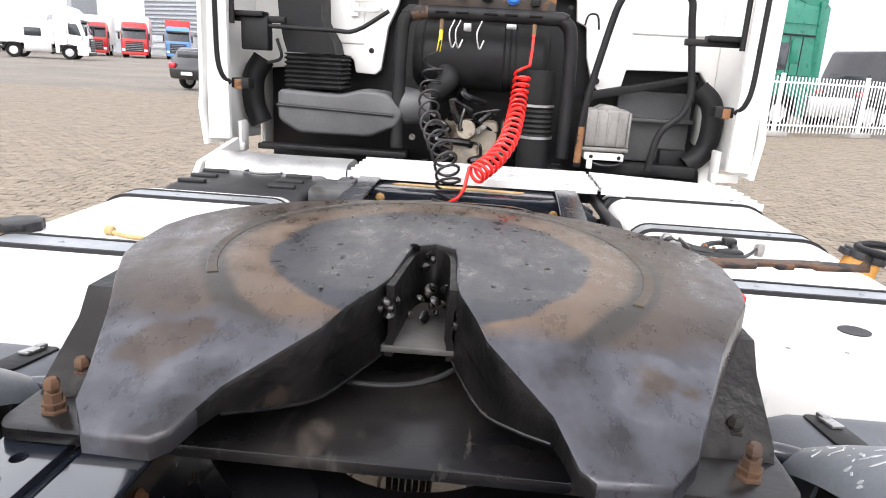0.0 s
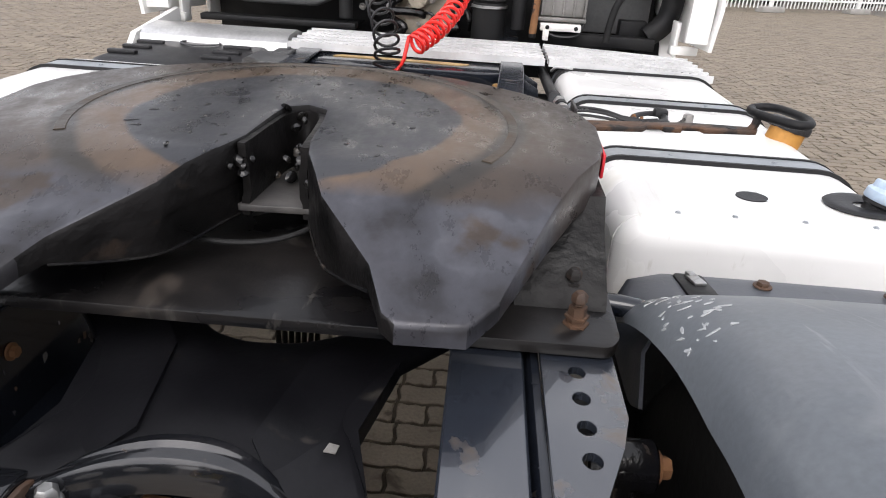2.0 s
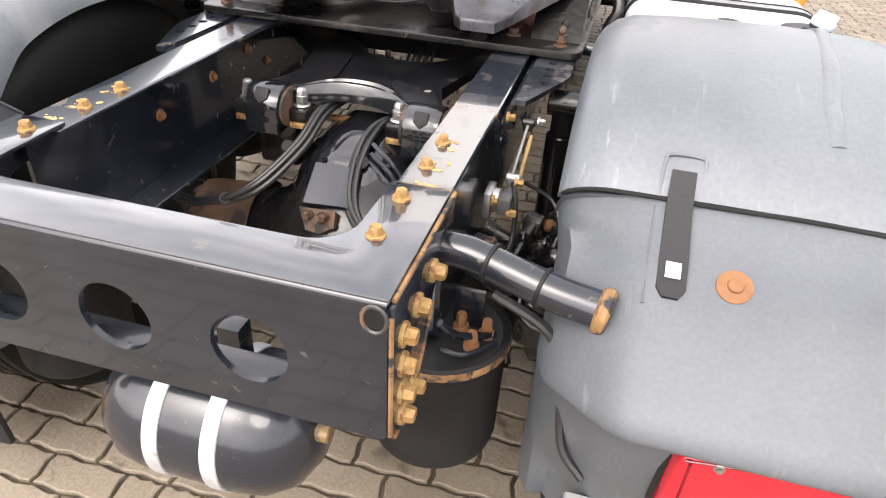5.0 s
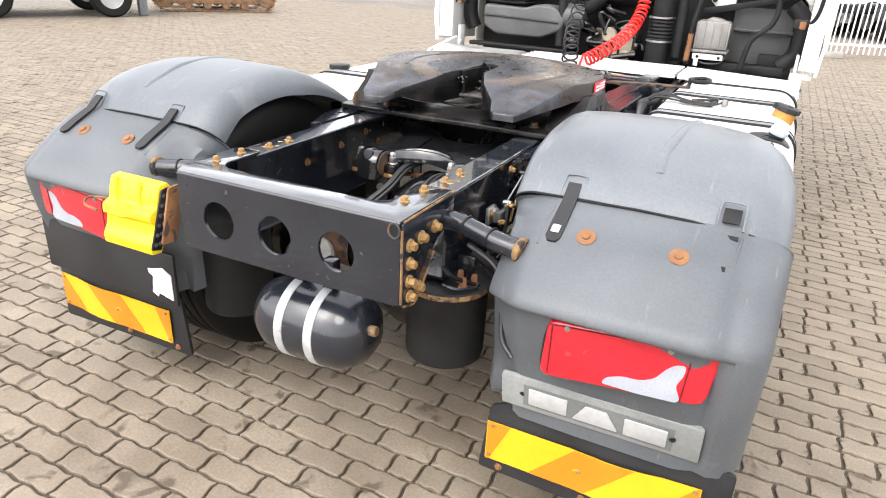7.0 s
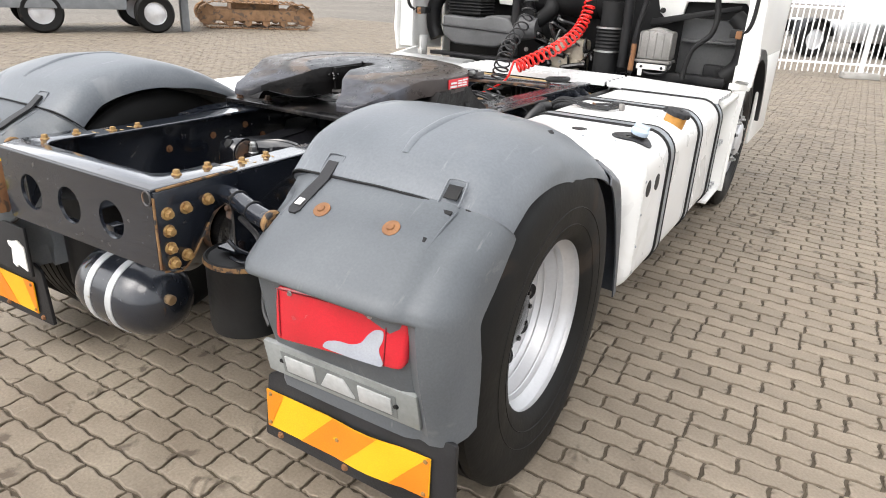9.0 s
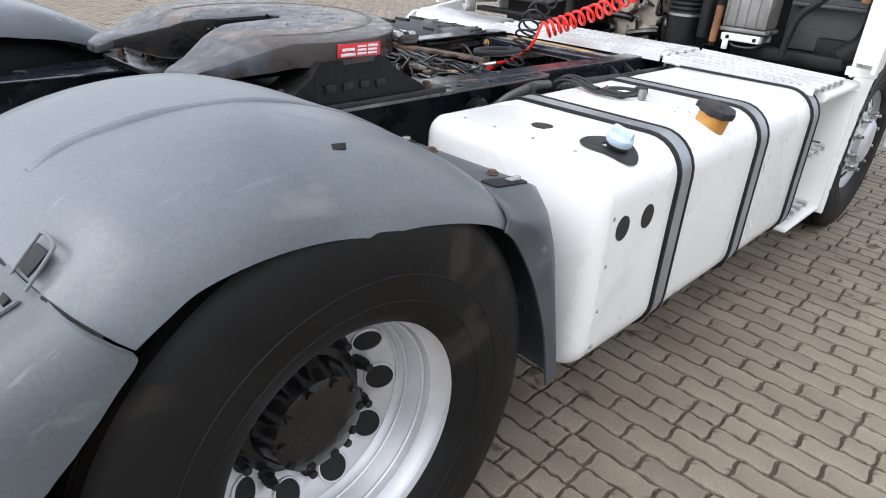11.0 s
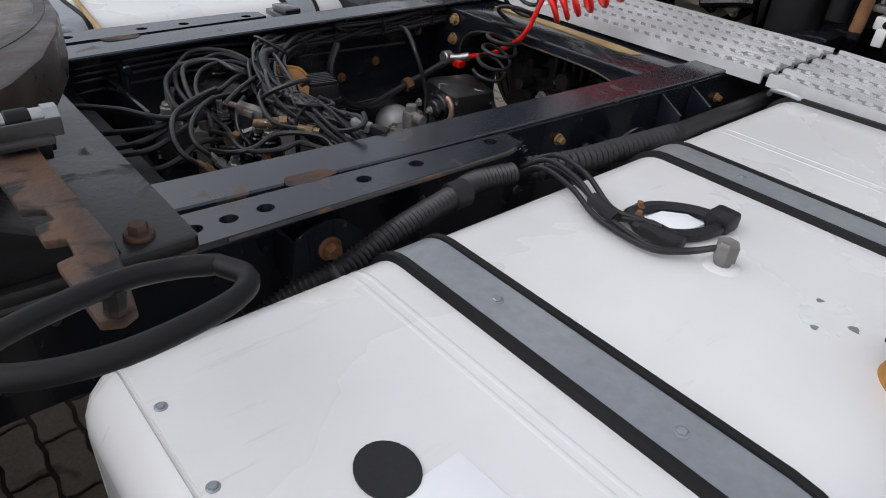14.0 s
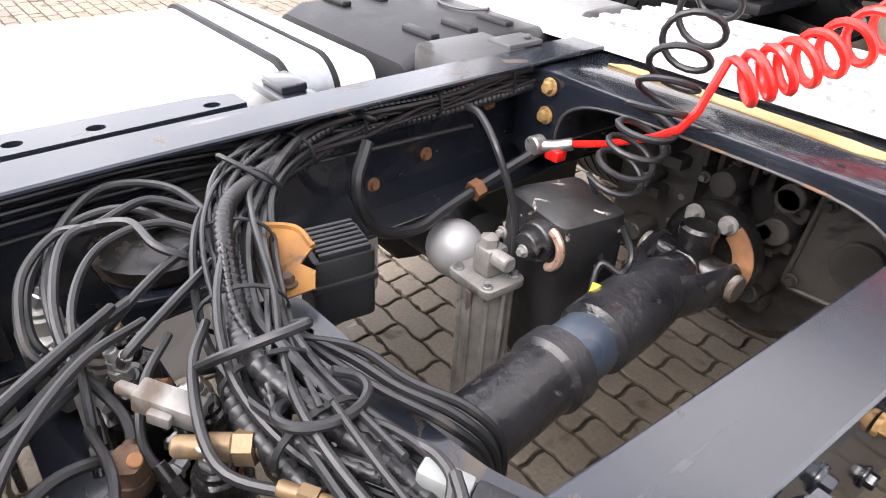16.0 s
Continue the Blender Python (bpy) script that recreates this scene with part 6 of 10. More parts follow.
def wheel(name, outward, deep):
    """A truck wheel at the origin with its outer side towards +x, or mirrored."""
    w = thing(name, "", "")
    s = outward
    tyre = part("tyre", tyre_mesh(0.30), M["rubber"], w, "worn black truck tyre")
    ribs_ = joined(*[lathe([(r - 0.002, 0.151 * s * k), (r, 0.1535 * s * k), (r + 0.002, 0.151 * s * k)], 64, "x") for r, k in ((0.40, 0.985), (0.345, 0.955))])
    part("sidewall_ring", ribs_, M["rubber"], tyre)
    if deep:
        prof = [(0.300, 0.122), (0.314, 0.128), (0.316, 0.112), (0.302, 0.104), (0.290, 0.085), (0.282, 0.070), (0.272, 0.064), (0.268, 0.03), (0.258, 0.012), (0.256, -0.012), (0.246, -0.024), (0.236, -0.026), (0.172, -0.060), (0.165, -0.068), (0.10, -0.070), (0.10, -0.083), (0.18, -0.078), (0.255, -0.040), (0.276, 0.02), (0.297, 0.09), (0.300, 0.122)]
    else:
        prof = [(0.300, 0.122), (0.314, 0.128), (0.316, 0.112), (0.302, 0.104), (0.285, 0.06), (0.272, 0.03), (0.262, 0.045), (0.22, 0.10), (0.18, 0.118), (0.11, 0.118), (0.11, 0.106), (0.18, 0.106), (0.255, 0.03), (0.28, 0.02), (0.297, 0.09), (0.300, 0.122)]
    rim = part("rim", lathe([(r, s * z) for r, z in prof], 56, "x"), M["rim"], w, "silver steel rim with chipped edge")
    if deep:
        part("rim_edge", lathe([(0.302, s * 0.1265), (0.312, s * 0.1340), (0.322, s * 0.1345), (0.327, s * 0.128), (0.324, s * 0.116)], 72, "x"), M["chipped"], w, "white rim edge chipped to black")
        for r, z in ((0.2695, 0.045), (0.2575, 0.0), (0.2475, -0.022)):
            part("rim_groove", lathe([(r - 0.003, s * (z - 0.004)), (r - 0.006, s * z), (r - 0.003, s * (z + 0.004))], 56, "x"), M["rim"], w)
    face = -0.073 if deep else 0.113
    for k in range(10):
        a = 2 * math.pi * (k + 0.5) / 10
        rr, tilt = (0.203, 29.5) if deep else (0.215, -20)
        off = -0.0430 if deep else 0.099
        m = pose(0, 0, 0, math.degrees(a), 0, 0) @ Matrix.Translation((s * (off + 0.004), 0, rr)) @ pose(0, 0, 0, 0, s * (90 + tilt), 0)
        # The rim is uncut: a black disc carries each hole's darkness as colour.
        part("hand_hole", moved(lathe([(0, -0.004), (0.034, -0.004), (0.034, 0.0018), (0, 0.0018)], 24), m), M["soot"], rim, "black disc in place of a hand hole's dark")
        part("hole_lip", moved(lathe([(0.0335, 0.0), (0.0335, 0.004), (0.0365, 0.004), (0.039, 0.0)], 24), m), M["rim"], rim)
        m = pose(0, 0, 0, math.degrees(a) + 18, 0, 0) @ Matrix.Translation((s * (face + 0.004 if deep else face + 0.004), 0, 0.1675)) @ pose(0, 0, 0, 0, s * 90, 0)
        part("wheel_nut", moved(joined(bolt(0.016, 0.028), rod(0.010, 0.028, 0.05)), m), M["rough_black"] if deep else M["zinc"], rim, "wheel nut on its stud")
    hub = [(0.158, -0.073), (0.158, -0.064), (0.130, -0.060), (0.118, -0.018), (0.112, 0.007), (0.09, 0.017), (0.05, 0.022), (0, 0.024)] if deep else [(0.13, 0.10), (0.128, 0.15), (0.11, 0.165), (0.07, 0.172), (0, 0.175)]
    part("hub", lathe([(r, s * z) for r, z in hub], 32, "x"), M["oily_black"] if deep else M["rim"], w, "greasy black hub" if deep else "silver hub cover")
    if deep:
        for k in range(10):
            a = 2 * math.pi * k / 10
            m = Matrix.Translation((s * 0.004, 0.100 * math.cos(a), 0.100 * math.sin(a))) @ pose(0, 0, 0, 0, s * 90, 0)
            part("hub_bolt", moved(bolt(0.010, 0.014), m), M["oily_black"], w)
    return w


def seated(w, m):
    """Hangs the parts of a wheel under the truck: the tyre leads, the rest are its pieces."""
    kids = [c for c in w.children]
    lead = next(c for c in kids if c.name.startswith("tyre"))
    for c in kids:
        deeper = [d for d in c.children]
        for o in (c, *deeper):
            o.parent = None
        if c is not lead:
            c.parent = lead
        for d in deeper:
            d.parent = lead
    lead.parent = truck
    lead.matrix_basis = m
    lead.name = "wheel"
    bpy.data.objects.remove(w)
    return lead


for s in (1, -1):
    seated(wheel("w", s, True), Matrix.Translation((s * 1.102, AX, R - 0.002)))
    inner = part("wheel", tyre_mesh(0.30), M["rubber"], truck, "inner rear tyre")
    inner.matrix_basis = Matrix.Translation((s * 0.755, AX, R - 0.002))
    part("rim", lathe([(0.30, -0.12), (0.31, -0.128), (0.26, -0.02), (0.24, 0.10), (0.12, 0.12), (0.12, 0.10), (0.22, 0.08), (0.28, -0.09)], 40, "x"), M["oily_black"], inner, "black oily inner rim")
    part("rim_edge", lathe([(0.298, -0.1285 * s), (0.305, -0.134 * s), (0.312, -0.134 * s), (0.316, -0.126 * s)], 56, "x"), M["chipped"], inner, "pale chipped edge of the inner rim")
    seated(wheel("w", s, False), Matrix.Translation((s * 1.075, 4.42, R - 0.002)))
part("front_axle", box(-0.9, 0.9, 4.35, 4.5, 0.40, 0.52, 0.02), M["oily_black"], truck, "black front axle beam")

# ---- tanks beside the frame ----
def tank_ring(y, x0, x1, z0, z1, r_out, r_in, inset=0.0, n=7):
    pts = []
    for cx, cz, r, a0 in ((x1 - r_out, z1 - r_out, r_out, 0), (x0 + r_in, z1 - r_in, r_in, 90), (x0 + r_in, z0 + r_in, r_in, 180), (x1 - r_out, z0 + r_out, r_out, 270)):
        for k in range(n + 1):
            a = radians(a0 + 90 * k / n)
            pts.append((cx + (r - inset) * math.cos(a), y, cz + (r - inset) * math.sin(a)))
    return pts


def tank_body(x0, x1, y0, y1, z0, z1, r_out=0.115, r_in=0.07):
    cuts = [(y0, 0.055), (y0 + 0.004, 0.035), (y0 + 0.015, 0.017), (y0 + 0.030, 0.005), (y0 + 0.040, 0.001), (y0 + 0.041, 0.001), (y0 + 0.0425, 0.0045), (y0 + 0.0450, 0.0045), (y0 + 0.0465, 0.0), (y0 + 0.06, 0.0)]
    cuts += [(y, 0.0) for y in np.linspace(y0 + 0.12, y1 - 0.06, 12)] + [(y1 - 0.015, 0.017), (y1, 0.055)]
    return loft([tank_ring(y, x0, x1, z0, z1, r_out, r_in, i) for y, i in cuts])


def tank_strap(x0, x1, z0, z1, y, parent, s, width=0.088, r_out=0.115, r_in=0.07):
    def band(w, out, dy=0.0):
        lo, hi = tank_ring(0, x0, x1, z0, z1, r_out, r_in, 0.001), tank_ring(0, x0, x1, z0, z1, r_out, r_in, -out)
        n = len(lo)
        bm = bmesh.new()
        rows = [[bm.verts.new((p[0], y + dy + d, p[2])) for p in ring] for ring, d in ((lo, -w / 2), (hi, -w / 2 + 0.003), (hi, w / 2 - 0.003), (lo, w / 2))]
        for a, b in zip(rows, rows[1:]):
            for i in range(n):
                bm.faces.new((a[i], a[(i + 1) % n], b[(i + 1) % n], b[i]))
        return mirrored(bm, s)

    ob = part("tank_strap", band(width - 0.016, 0.007), M["strap"], parent, "grey metal tank strap with black rubber edges")
    for d in (-width / 2 + 0.004, width / 2 - 0.004):
        part("rubber_edge", band(0.016, 0.010, d), M["soot"], ob, "black rubber edge of the strap")
    return ob


TX0, TX1, TZ0, TZ1 = 0.60, 1.268, 0.345, 0.985
tank = part("fuel_tank", tank_body(TX0, TX1, 1.425, 3.12, TZ0, TZ1), M["tank"], truck, "white painted fuel tank with grey straps")
for y in (1.865, 2.47, 3.035):
    st = tank_strap(TX0, TX1, TZ0, TZ1, y, tank, 1)
    bolts("strap_rivet", [(0.80, y, TZ1 + 0.007), (1.06, y, TZ1 + 0.007)], M["strap"], st, 0.006, 0.003, "z", "strap rivet")
bolts("seam_rivet", [(x, 1.483, TZ1) for x in (0.725, 0.84, 0.98, 1.12)], M["strap"], tank, 0.0045, 0.003, "z", "small grey rivet on the seam")
bolts("seam_rivet", [(TX1, 1.483, z) for z in (0.84, 0.70, 0.56, 0.44)], M["strap"], tank, 0.0045, 0.003, "x", "small grey rivet on the seam")
for a, b, rx, ry, lbl in ((0.917, 1.612, 0.034, 0.030, "black round plug"),):
    part("round_plug", prism(circle(a, b, rx, ry), TZ1 - 0.002, TZ1 + 0.0025, "z"), M["plastic"], tank, lbl)
for y in (1.535, 1.67):
    part("round_plug", prism(circle(y + 0.002, 0.800, 0.033, 0.036), TX1 - 0.002, TX1 + 0.0025, "x"), M["plastic"], tank, "black round plug")
part("white_sticker", moved(box(-0.044, 0.044, -0.050, 0.050, 0, 0.0012, 0.0003), Matrix.Translation((0.986, 1.629, TZ1 + 0.0005)) @ pose(0, 0, 0, 0, 0, 2)), M["sticker"], tank, "blank white sticker")
# pressed beads across the tank
for y in (1.755, 1.772, 2.655, 2.68):
    rings = [tank_ring(y + d, TX0, TX1, TZ0, TZ1, 0.115, 0.07, -h) for d, h in ((-0.006, -0.001), (-0.003, 0.0006), (0.003, 0.0006), (0.006, -0.001))]
    part("pressed_bead", loft(rings, caps=False), M["tank"], tank, "low pressed bead in the sheet")
# remains of a torn sticker beside the fuel neck
rnd = random.Random(12)
for k in range(11):
    a = 2 * math.pi * k / 11
    cx, cy, q = 1.07 + 0.030 * math.cos(a) + rnd.uniform(-0.006, 0.006), 2.195 + 0.040 * math.sin(a) + rnd.uniform(-0.006, 0.006), rnd.uniform(0.004, 0.011)
    scrap = [(cx + q * math.cos(b) * rnd.uniform(0.4, 1.3), cy + q * math.sin(b) * rnd.uniform(0.4, 1.3)) for b in np.linspace(0, 2 * math.pi, 9)[:-1]]
    part("sticker_scrap", prism(scrap, TZ1 - 0.001, TZ1 + 0.0008, "z"), M["plate"] if k % 4 == 0 else M["pale"], tank, "scrap of a torn grey sticker")
# additive filler: dark oval recess on the shoulder, neck and blue cap
def tank_top(x):
    d = max(0.0, x - (TX1 - 0.115))
    return TZ1 - 0.115 + math.sqrt(max(0.0, 0.115**2 - d * d))


tilt = Matrix.Translation((1.155, 1.597, 0.962)) @ pose(0, 0, 0, 0, 16, 0)
rows = [[(1.152 + r * 0.082 * math.cos(a), 1.60 + r * 0.071 * math.sin(a), tank_top(1.152 + r * 0.082 * math.cos(a)) + 0.002 + (0.003 if 0.5 < r < 0.98 else 0.0)) for a in np.linspace(0, 2 * math.pi, 33)] for r in (0.3, 0.6, 0.8, 0.95, 1.0)]
rec = part("filler_recess", shell(rows, 0.004), M["plastic"], tank, "black oval filler surround")
part("filler_neck", moved(joined(rod(0.026, 0.0, 0.045, "z", (0.012, 0, 0)), rod(0.034, 0.036, 0.050, "z", (0.012, 0, 0))), tilt), M["plastic"], rec, "black filler neck")
cap = moved(joined(lathe([(0, 0.046), (0.034, 0.046), (0.037, 0.050), (0.037, 0.066), (0.030, 0.074), (0, 0.074)], 26, "z", (0.012, 0, 0)), box(-0.020, 0.044, -0.010, 0.010, 0.070, 0.090, 0.005)), tilt)
part("filler_cap", cap, M["blue_cap"], rec, "pale blue plastic filler cap")
# fuel filler: rusty amber neck, lobed black cap
ft = Matrix.Translation((1.187, 2.155, 0.950)) @ pose(0, 0, 0, 0, 15, 0)
neck = part("fuel_neck", moved(lathe([(0, -0.02), (0.052, -0.02), (0.052, 0.0), (0.050, 0.012), (0.050, 0.068), (0, 0.068)], 30), ft), M["amber"], tank, "amber rusty fuel neck")
lobed = [((0.058 + 0.003 * math.cos(8 * a)) * math.cos(a), (0.058 + 0.003 * math.cos(8 * a)) * math.sin(a)) for a in np.linspace(0, 2 * math.pi, 49)[:-1]]
part("fuel_cap", moved(joined(prism(lobed, 0.062, 0.088, "z", 0.006), rod(0.012, 0.086, 0.092, "z", (0.01, 0, 0)), box(-0.068, -0.045, -0.02, 0.02, 0.06, 0.08, 0.004)), ft), M["plastic"], neck, "lobed black fuel cap")
part("weld_collar", moved(lathe([(0.055, -0.02), (0.075, -0.014), (0.070, -0.004), (0.054, 0.0)], 30), ft), M["tank"], neck, "white weld collar")
# level sender with its plug and cables
ring_ = [(0.765, 2.185), (0.775, 2.235), (0.815, 2.275), (0.862, 2.290), (0.872, 2.262), (0.862, 2.215), (0.838, 2.180), (0.80, 2.160)]
sender = part("level_sender", joined(tube([(x, y, TZ1 + 0.010) for x, y in ring_], 0.010, 8, 5, closed=True), box(0.845, 0.885, 2.262, 2.305, TZ1, TZ1 + 0.030, 0.007), box(0.80, 0.868, 2.150, 2.185, TZ1, TZ1 + 0.022, 0.008)), M["plastic"], tank, "black ring of the level sender with cables")
part("sender_cover", prism([(0.785, 2.195), (0.790, 2.235), (0.82, 2.262), (0.852, 2.258), (0.848, 2.215), (0.83, 2.193)], TZ1 - 0.002, TZ1 + 0.010, "z", 0.001), M["sticker"], sender, "white disc inside the ring")
bolts("sender_bolt", [(0.768, 2.205, TZ1 + 0.016), (0.785, 2.178, TZ1 + 0.016)], M["rust"], sender, 0.0055, 0.008, "z", "small rusty bolt")
nut_ = part("union_nut", joined(rod(0.012, 0.0, 0.030, "z", (0.922, 2.188, TZ1)), lathe([(0, 0.012), (0.0165, 0.012), (0.0165, 0.036), (0.013, 0.040), (0, 0.040)], 6, "z", (0.922, 2.188, TZ1))), M["cast"], tank, "grey union nut")
part("nut_seat", lathe([(0, 0), (0.030, 0), (0.022, 0.006), (0, 0.006)], 20, "z", (0.922, 2.188, TZ1 - 0.002)), M["tank"], nut_, "white boss")
for k, (a, b) in enumerate(((0.0, 0.0), (0.010, 0.014), (-0.006, 0.026), (0.014, 0.034))):
    ends = [(0.84, 2.118 + b * 0.5, 0.998), (0.88, 2.150 + b * 0.3, 1.0), (0.912, 2.182, 1.012)] if k < 2 else [(0.80, 2.155 + b * 0.5, 1.003), (0.83, 2.172, 1.006)]
    part("sender_cable", tube([(0.535, 2.185 + b * 0.6, 0.965 + a), (0.59, 2.178 + b, 1.0 + a), (0.67, 2.158 + b, 1.004 + a), (0.75, 2.125 + b, 0.998 + 0.4 * a)] + ends, 0.0046, 8), M["hose"], sender, "thin black cable")
part("cable_sleeve", tube([(0.715, 2.155, 1.006), (0.745, 2.146, 1.004), (0.772, 2.140, 1.002)], 0.011, 8), M["plastic"], sender, "black cable sleeve")
# corrugated conduit along the rail
part("corrugated_conduit", conduit([(0.535, 1.52, 0.80), (0.545, 1.62, 0.855), (0.555, 1.715, 0.905), (0.572, 1.785, 0.932), (0.565, 1.89, 0.960), (0.545, 2.02, 0.972), (0.532, 2.08, 0.975), (0.540, 2.165, 0.972)], 0.0205, 0.0040, 0.0042), M["hose"], truck, "black corrugated conduit along the frame")
part("corrugated_conduit", conduit([(0.520, 2.215, 0.955), (0.545, 2.33, 0.953), (0.556, 2.45, 0.952), (0.565, 2.57, 0.950), (0.570, 2.63, 0.950)], 0.0255, 0.0048, 0.0075), M["hose"], truck, "thick black corrugated conduit")
part("conduit_sleeve", tube([(0.570, 2.62, 0.950), (0.565, 2.80, 0.948), (0.563, 2.98, 0.946), (0.560, 3.16, 0.944)], 0.0215, 12), M["hose"], truck, "smooth black sleeve")
for x, y, z in ((0.545, 2.03, 0.972), (0.570, 2.625, 0.950)):
    part("conduit_clamp", lathe([(0.020, -0.018), (0.0235, -0.016), (0.0235, 0.016), (0.020, 0.018)], 20, "y", (x, y, z)), M["plastic"], truck, "black cable clamp")
# left tank, shorter, and the black battery cover in front of it
ltank = part("fuel_tank", mirrored(tank_body(TX0, TX1, 1.40, 2.60, TZ0, TZ1), -1), M["tank"], truck, "shorter white fuel tank with two straps")
for y in (1.78, 2.43):
    st = tank_strap(TX0, TX1, TZ0, TZ1, y, ltank, -1, 0.105)
    bolts("strap_rivet", [(-0.80, y, TZ1 + 0.007), (-1.0, y, TZ1 + 0.007)], M["strap"], st, 0.006, 0.003, "z", "strap rivet")
lneck = part("fuel_neck", lathe([(0, 0), (0.05, 0), (0.05, 0.03), (0, 0.03)], 28, "z", (-1.19, 1.89, 0.955)), M["amber"], ltank, "amber neck")
part("fuel_cap", moved(prism(lobed, 0.0, 0.028, "z", 0.004), Matrix.Translation((-1.19, 1.89, 0.984))), M["plastic"], lneck, "lobed black fuel cap")
part("hose_end", joined(tube([(-0.50, 1.825, 0.985), (-0.64, 1.835, 0.996), (-0.85, 1.86, 0.996), (-0.92, 1.89, 0.996)], 0.007, 8), rod(0.013, 0, 0.025, "x", (-0.95, 1.90, 0.998))), M["ochre"], ltank, "tan hose with a steel nut")
for y, z in ((1.70, 0.99), (2.30, 0.985)):
    part("tank_bracket", mirrored(joined(box(0.44, 0.60, y, y + 0.07, z - 0.02, z - 0.004, 0.003), box(0.50, 0.58, y + 0.01, y + 0.06, z - 0.004, z + 0.012, 0.004)), -1), M["black_paint"], truck, "black tank bracket")
bat = part("battery_cover", mirrored(loft([tank_ring(y, 0.62, 1.22, 0.42, z, 0.06, 0.04, i) for y, z, i in ((2.66, 0.93, 0.03), (2.67, 0.95, 0.01), (2.72, 0.965, 0.0), (3.30, 0.975, 0.0), (3.34, 0.965, 0.02))]), -1), M["plastic"], truck, "black plastic battery cover with moulded recesses")
part("embossed_oval", tube([(-0.92 + 0.085 * math.cos(a), 3.08 + 0.055 * math.sin(a), 0.976) for a in np.linspace(0, 2 * math.pi, 32)[:-1]], 0.004, 6, 1, closed=True), M["duct"], bat, "embossed oval emblem")
for y in (2.78, 2.90, 3.02, 3.14):
    for x in (-0.80, -1.175):
        part("moulded_recess", box(x, x + 0.115, y, y + 0.03, 0.965, 0.982, 0.006), M["plastic"], bat)
part("junction_box", joined(box(-0.60, -0.44, 2.66, 2.86, 0.93, 1.005, 0.02), box(-0.52, -0.45, 2.80, 2.90, 1.0, 1.012, 0.004), rod(0.008, 1.012, 1.022, "z", (-0.47, 2.87, 0))), M["duct"], truck, "grey junction box with a steel cover")

# ---- footplates ----
def tread_plate(x0, x1, y0, y1, z):
    """A tread made of long channels: two raised ridges each, and two rows of pressed studs on the floor between them."""
    vs, fs, mats = [], [], []

    def block(a0, a1, b0, b1, c0, c1, mat):
        k = len(vs)
        vs.extend([(a0, b0, c0), (a1, b0, c0), (a1, b1, c0), (a0, b1, c0), (a0, b0, c1), (a1, b0, c1), (a1, b1, c1), (a0, b1, c1)])
        for f in ((3, 2, 1, 0), (4, 5, 6, 7), (0, 1, 5, 4), (1, 2, 6, 5), (2, 3, 7, 6), (3, 0, 4, 7)):
            fs.append(tuple(k + i for i in f))
            mats.append(mat)

    count = max(2, round((y1 - y0) / 0.085))
    w = (y1 - y0) / count
    for c in range(count):
        b = y0 + w * c
        block(x0, x1, b + 0.010, b + w - 0.012, z - 0.013, z - 0.009, 1)
        block(x0, x1, b + 0.001, b + 0.010, z - 0.030, z, 0)
        block(x0, x1, b + w - 0.012, b + w - 0.003, z - 0.030, z, 0)
        for row in (0.34, 0.64):
            cy = b + w * row
            for i in range(int((x1 - x0 - 0.02) / 0.036)):
                cx = x0 + 0.020 + 0.036 * i + (0.018 if row > 0.5 else 0.0)
                if cx > x1 - 0.01:
                    continue
                k = len(vs)
                for r, h in ((0.0100, z - 0.0095), (0.0075, z - 0.002)):
                    vs.extend([(cx + r * math.cos(math.pi * q / 4), cy + 0.8 * r * math.sin(math.pi * q / 4), h) for q in range(8)])
                for q in range(8):
                    fs.append((k + q, k + (q + 1) % 8, k + 8 + (q + 1) % 8, k + 8 + q))
                    mats.append(0)
                fs.append(tuple(k + 8 + q for q in range(8)))
                mats.append(0)
    me = bpy.data.meshes.new("tmp")
    me.from_pydata(vs, [], fs)
    for f, q in zip(me.polygons, mats):
        f.material_index = q
    bm = bmesh.new()
    bm.from_mesh(me)
    bpy.data.meshes.remove(me)
    return bm


# Channel floor: same aluminium, darkened for dirt and for shade between the studs.
TREAD = [M["tread"], surface("tread_floor_shaded", (0.24, 0.245, 0.25), (0.34, 0.345, 0.35), (0.4, 0.55), metal=0.3, bump=0.05, scale=9, stain=(0.14, 0.135, 0.13), amount=0.3, stain_scale=14)]
SY0, SY1, SZ = 3.01, 3.435, 1.022
part("footplate", tread_plate(-0.52, 0.555, SY0, SY1, SZ), TREAD, truck, "studded aluminium footplate behind the cab")
part("footplate", moved(tread_plate(0.572, 1.245, SY0, SY1, SZ), Matrix.Translation((0.572, 0, SZ)) @ pose(0, 0, 0, 0, 2.0, 0) @ Matrix.Translation((-0.572, 0, -SZ))), TREAD, truck, "studded aluminium footplate over the tank")
part("footplate_support", box(-0.47, -0.43, SY0 + 0.02, SY1, 1.0005, 1.017, 0.002), M["alu"], truck, "aluminium footplate support")
part("footplate_support", box(0.43, 0.47, SY0 + 0.02, SY1, 1.0005, 1.017, 0.002), M["alu"], truck, "aluminium footplate support")
part("footplate_support", box(0.60, 1.20, SY0 + 0.1, SY0 + 0.14, 0.993, 0.996, 0.001), M["alu"], truck, "aluminium footplate support")
part("support_hook", tube([(0.585, SY0 + 0.005, 0.975), (0.605, SY0 - 0.02, 0.995), (0.66, SY0 - 0.02, 0.995), (0.68, SY0 + 0.005, 0.975)], 0.006, 8), M["alu"], truck, "white bent hook under the footplate")
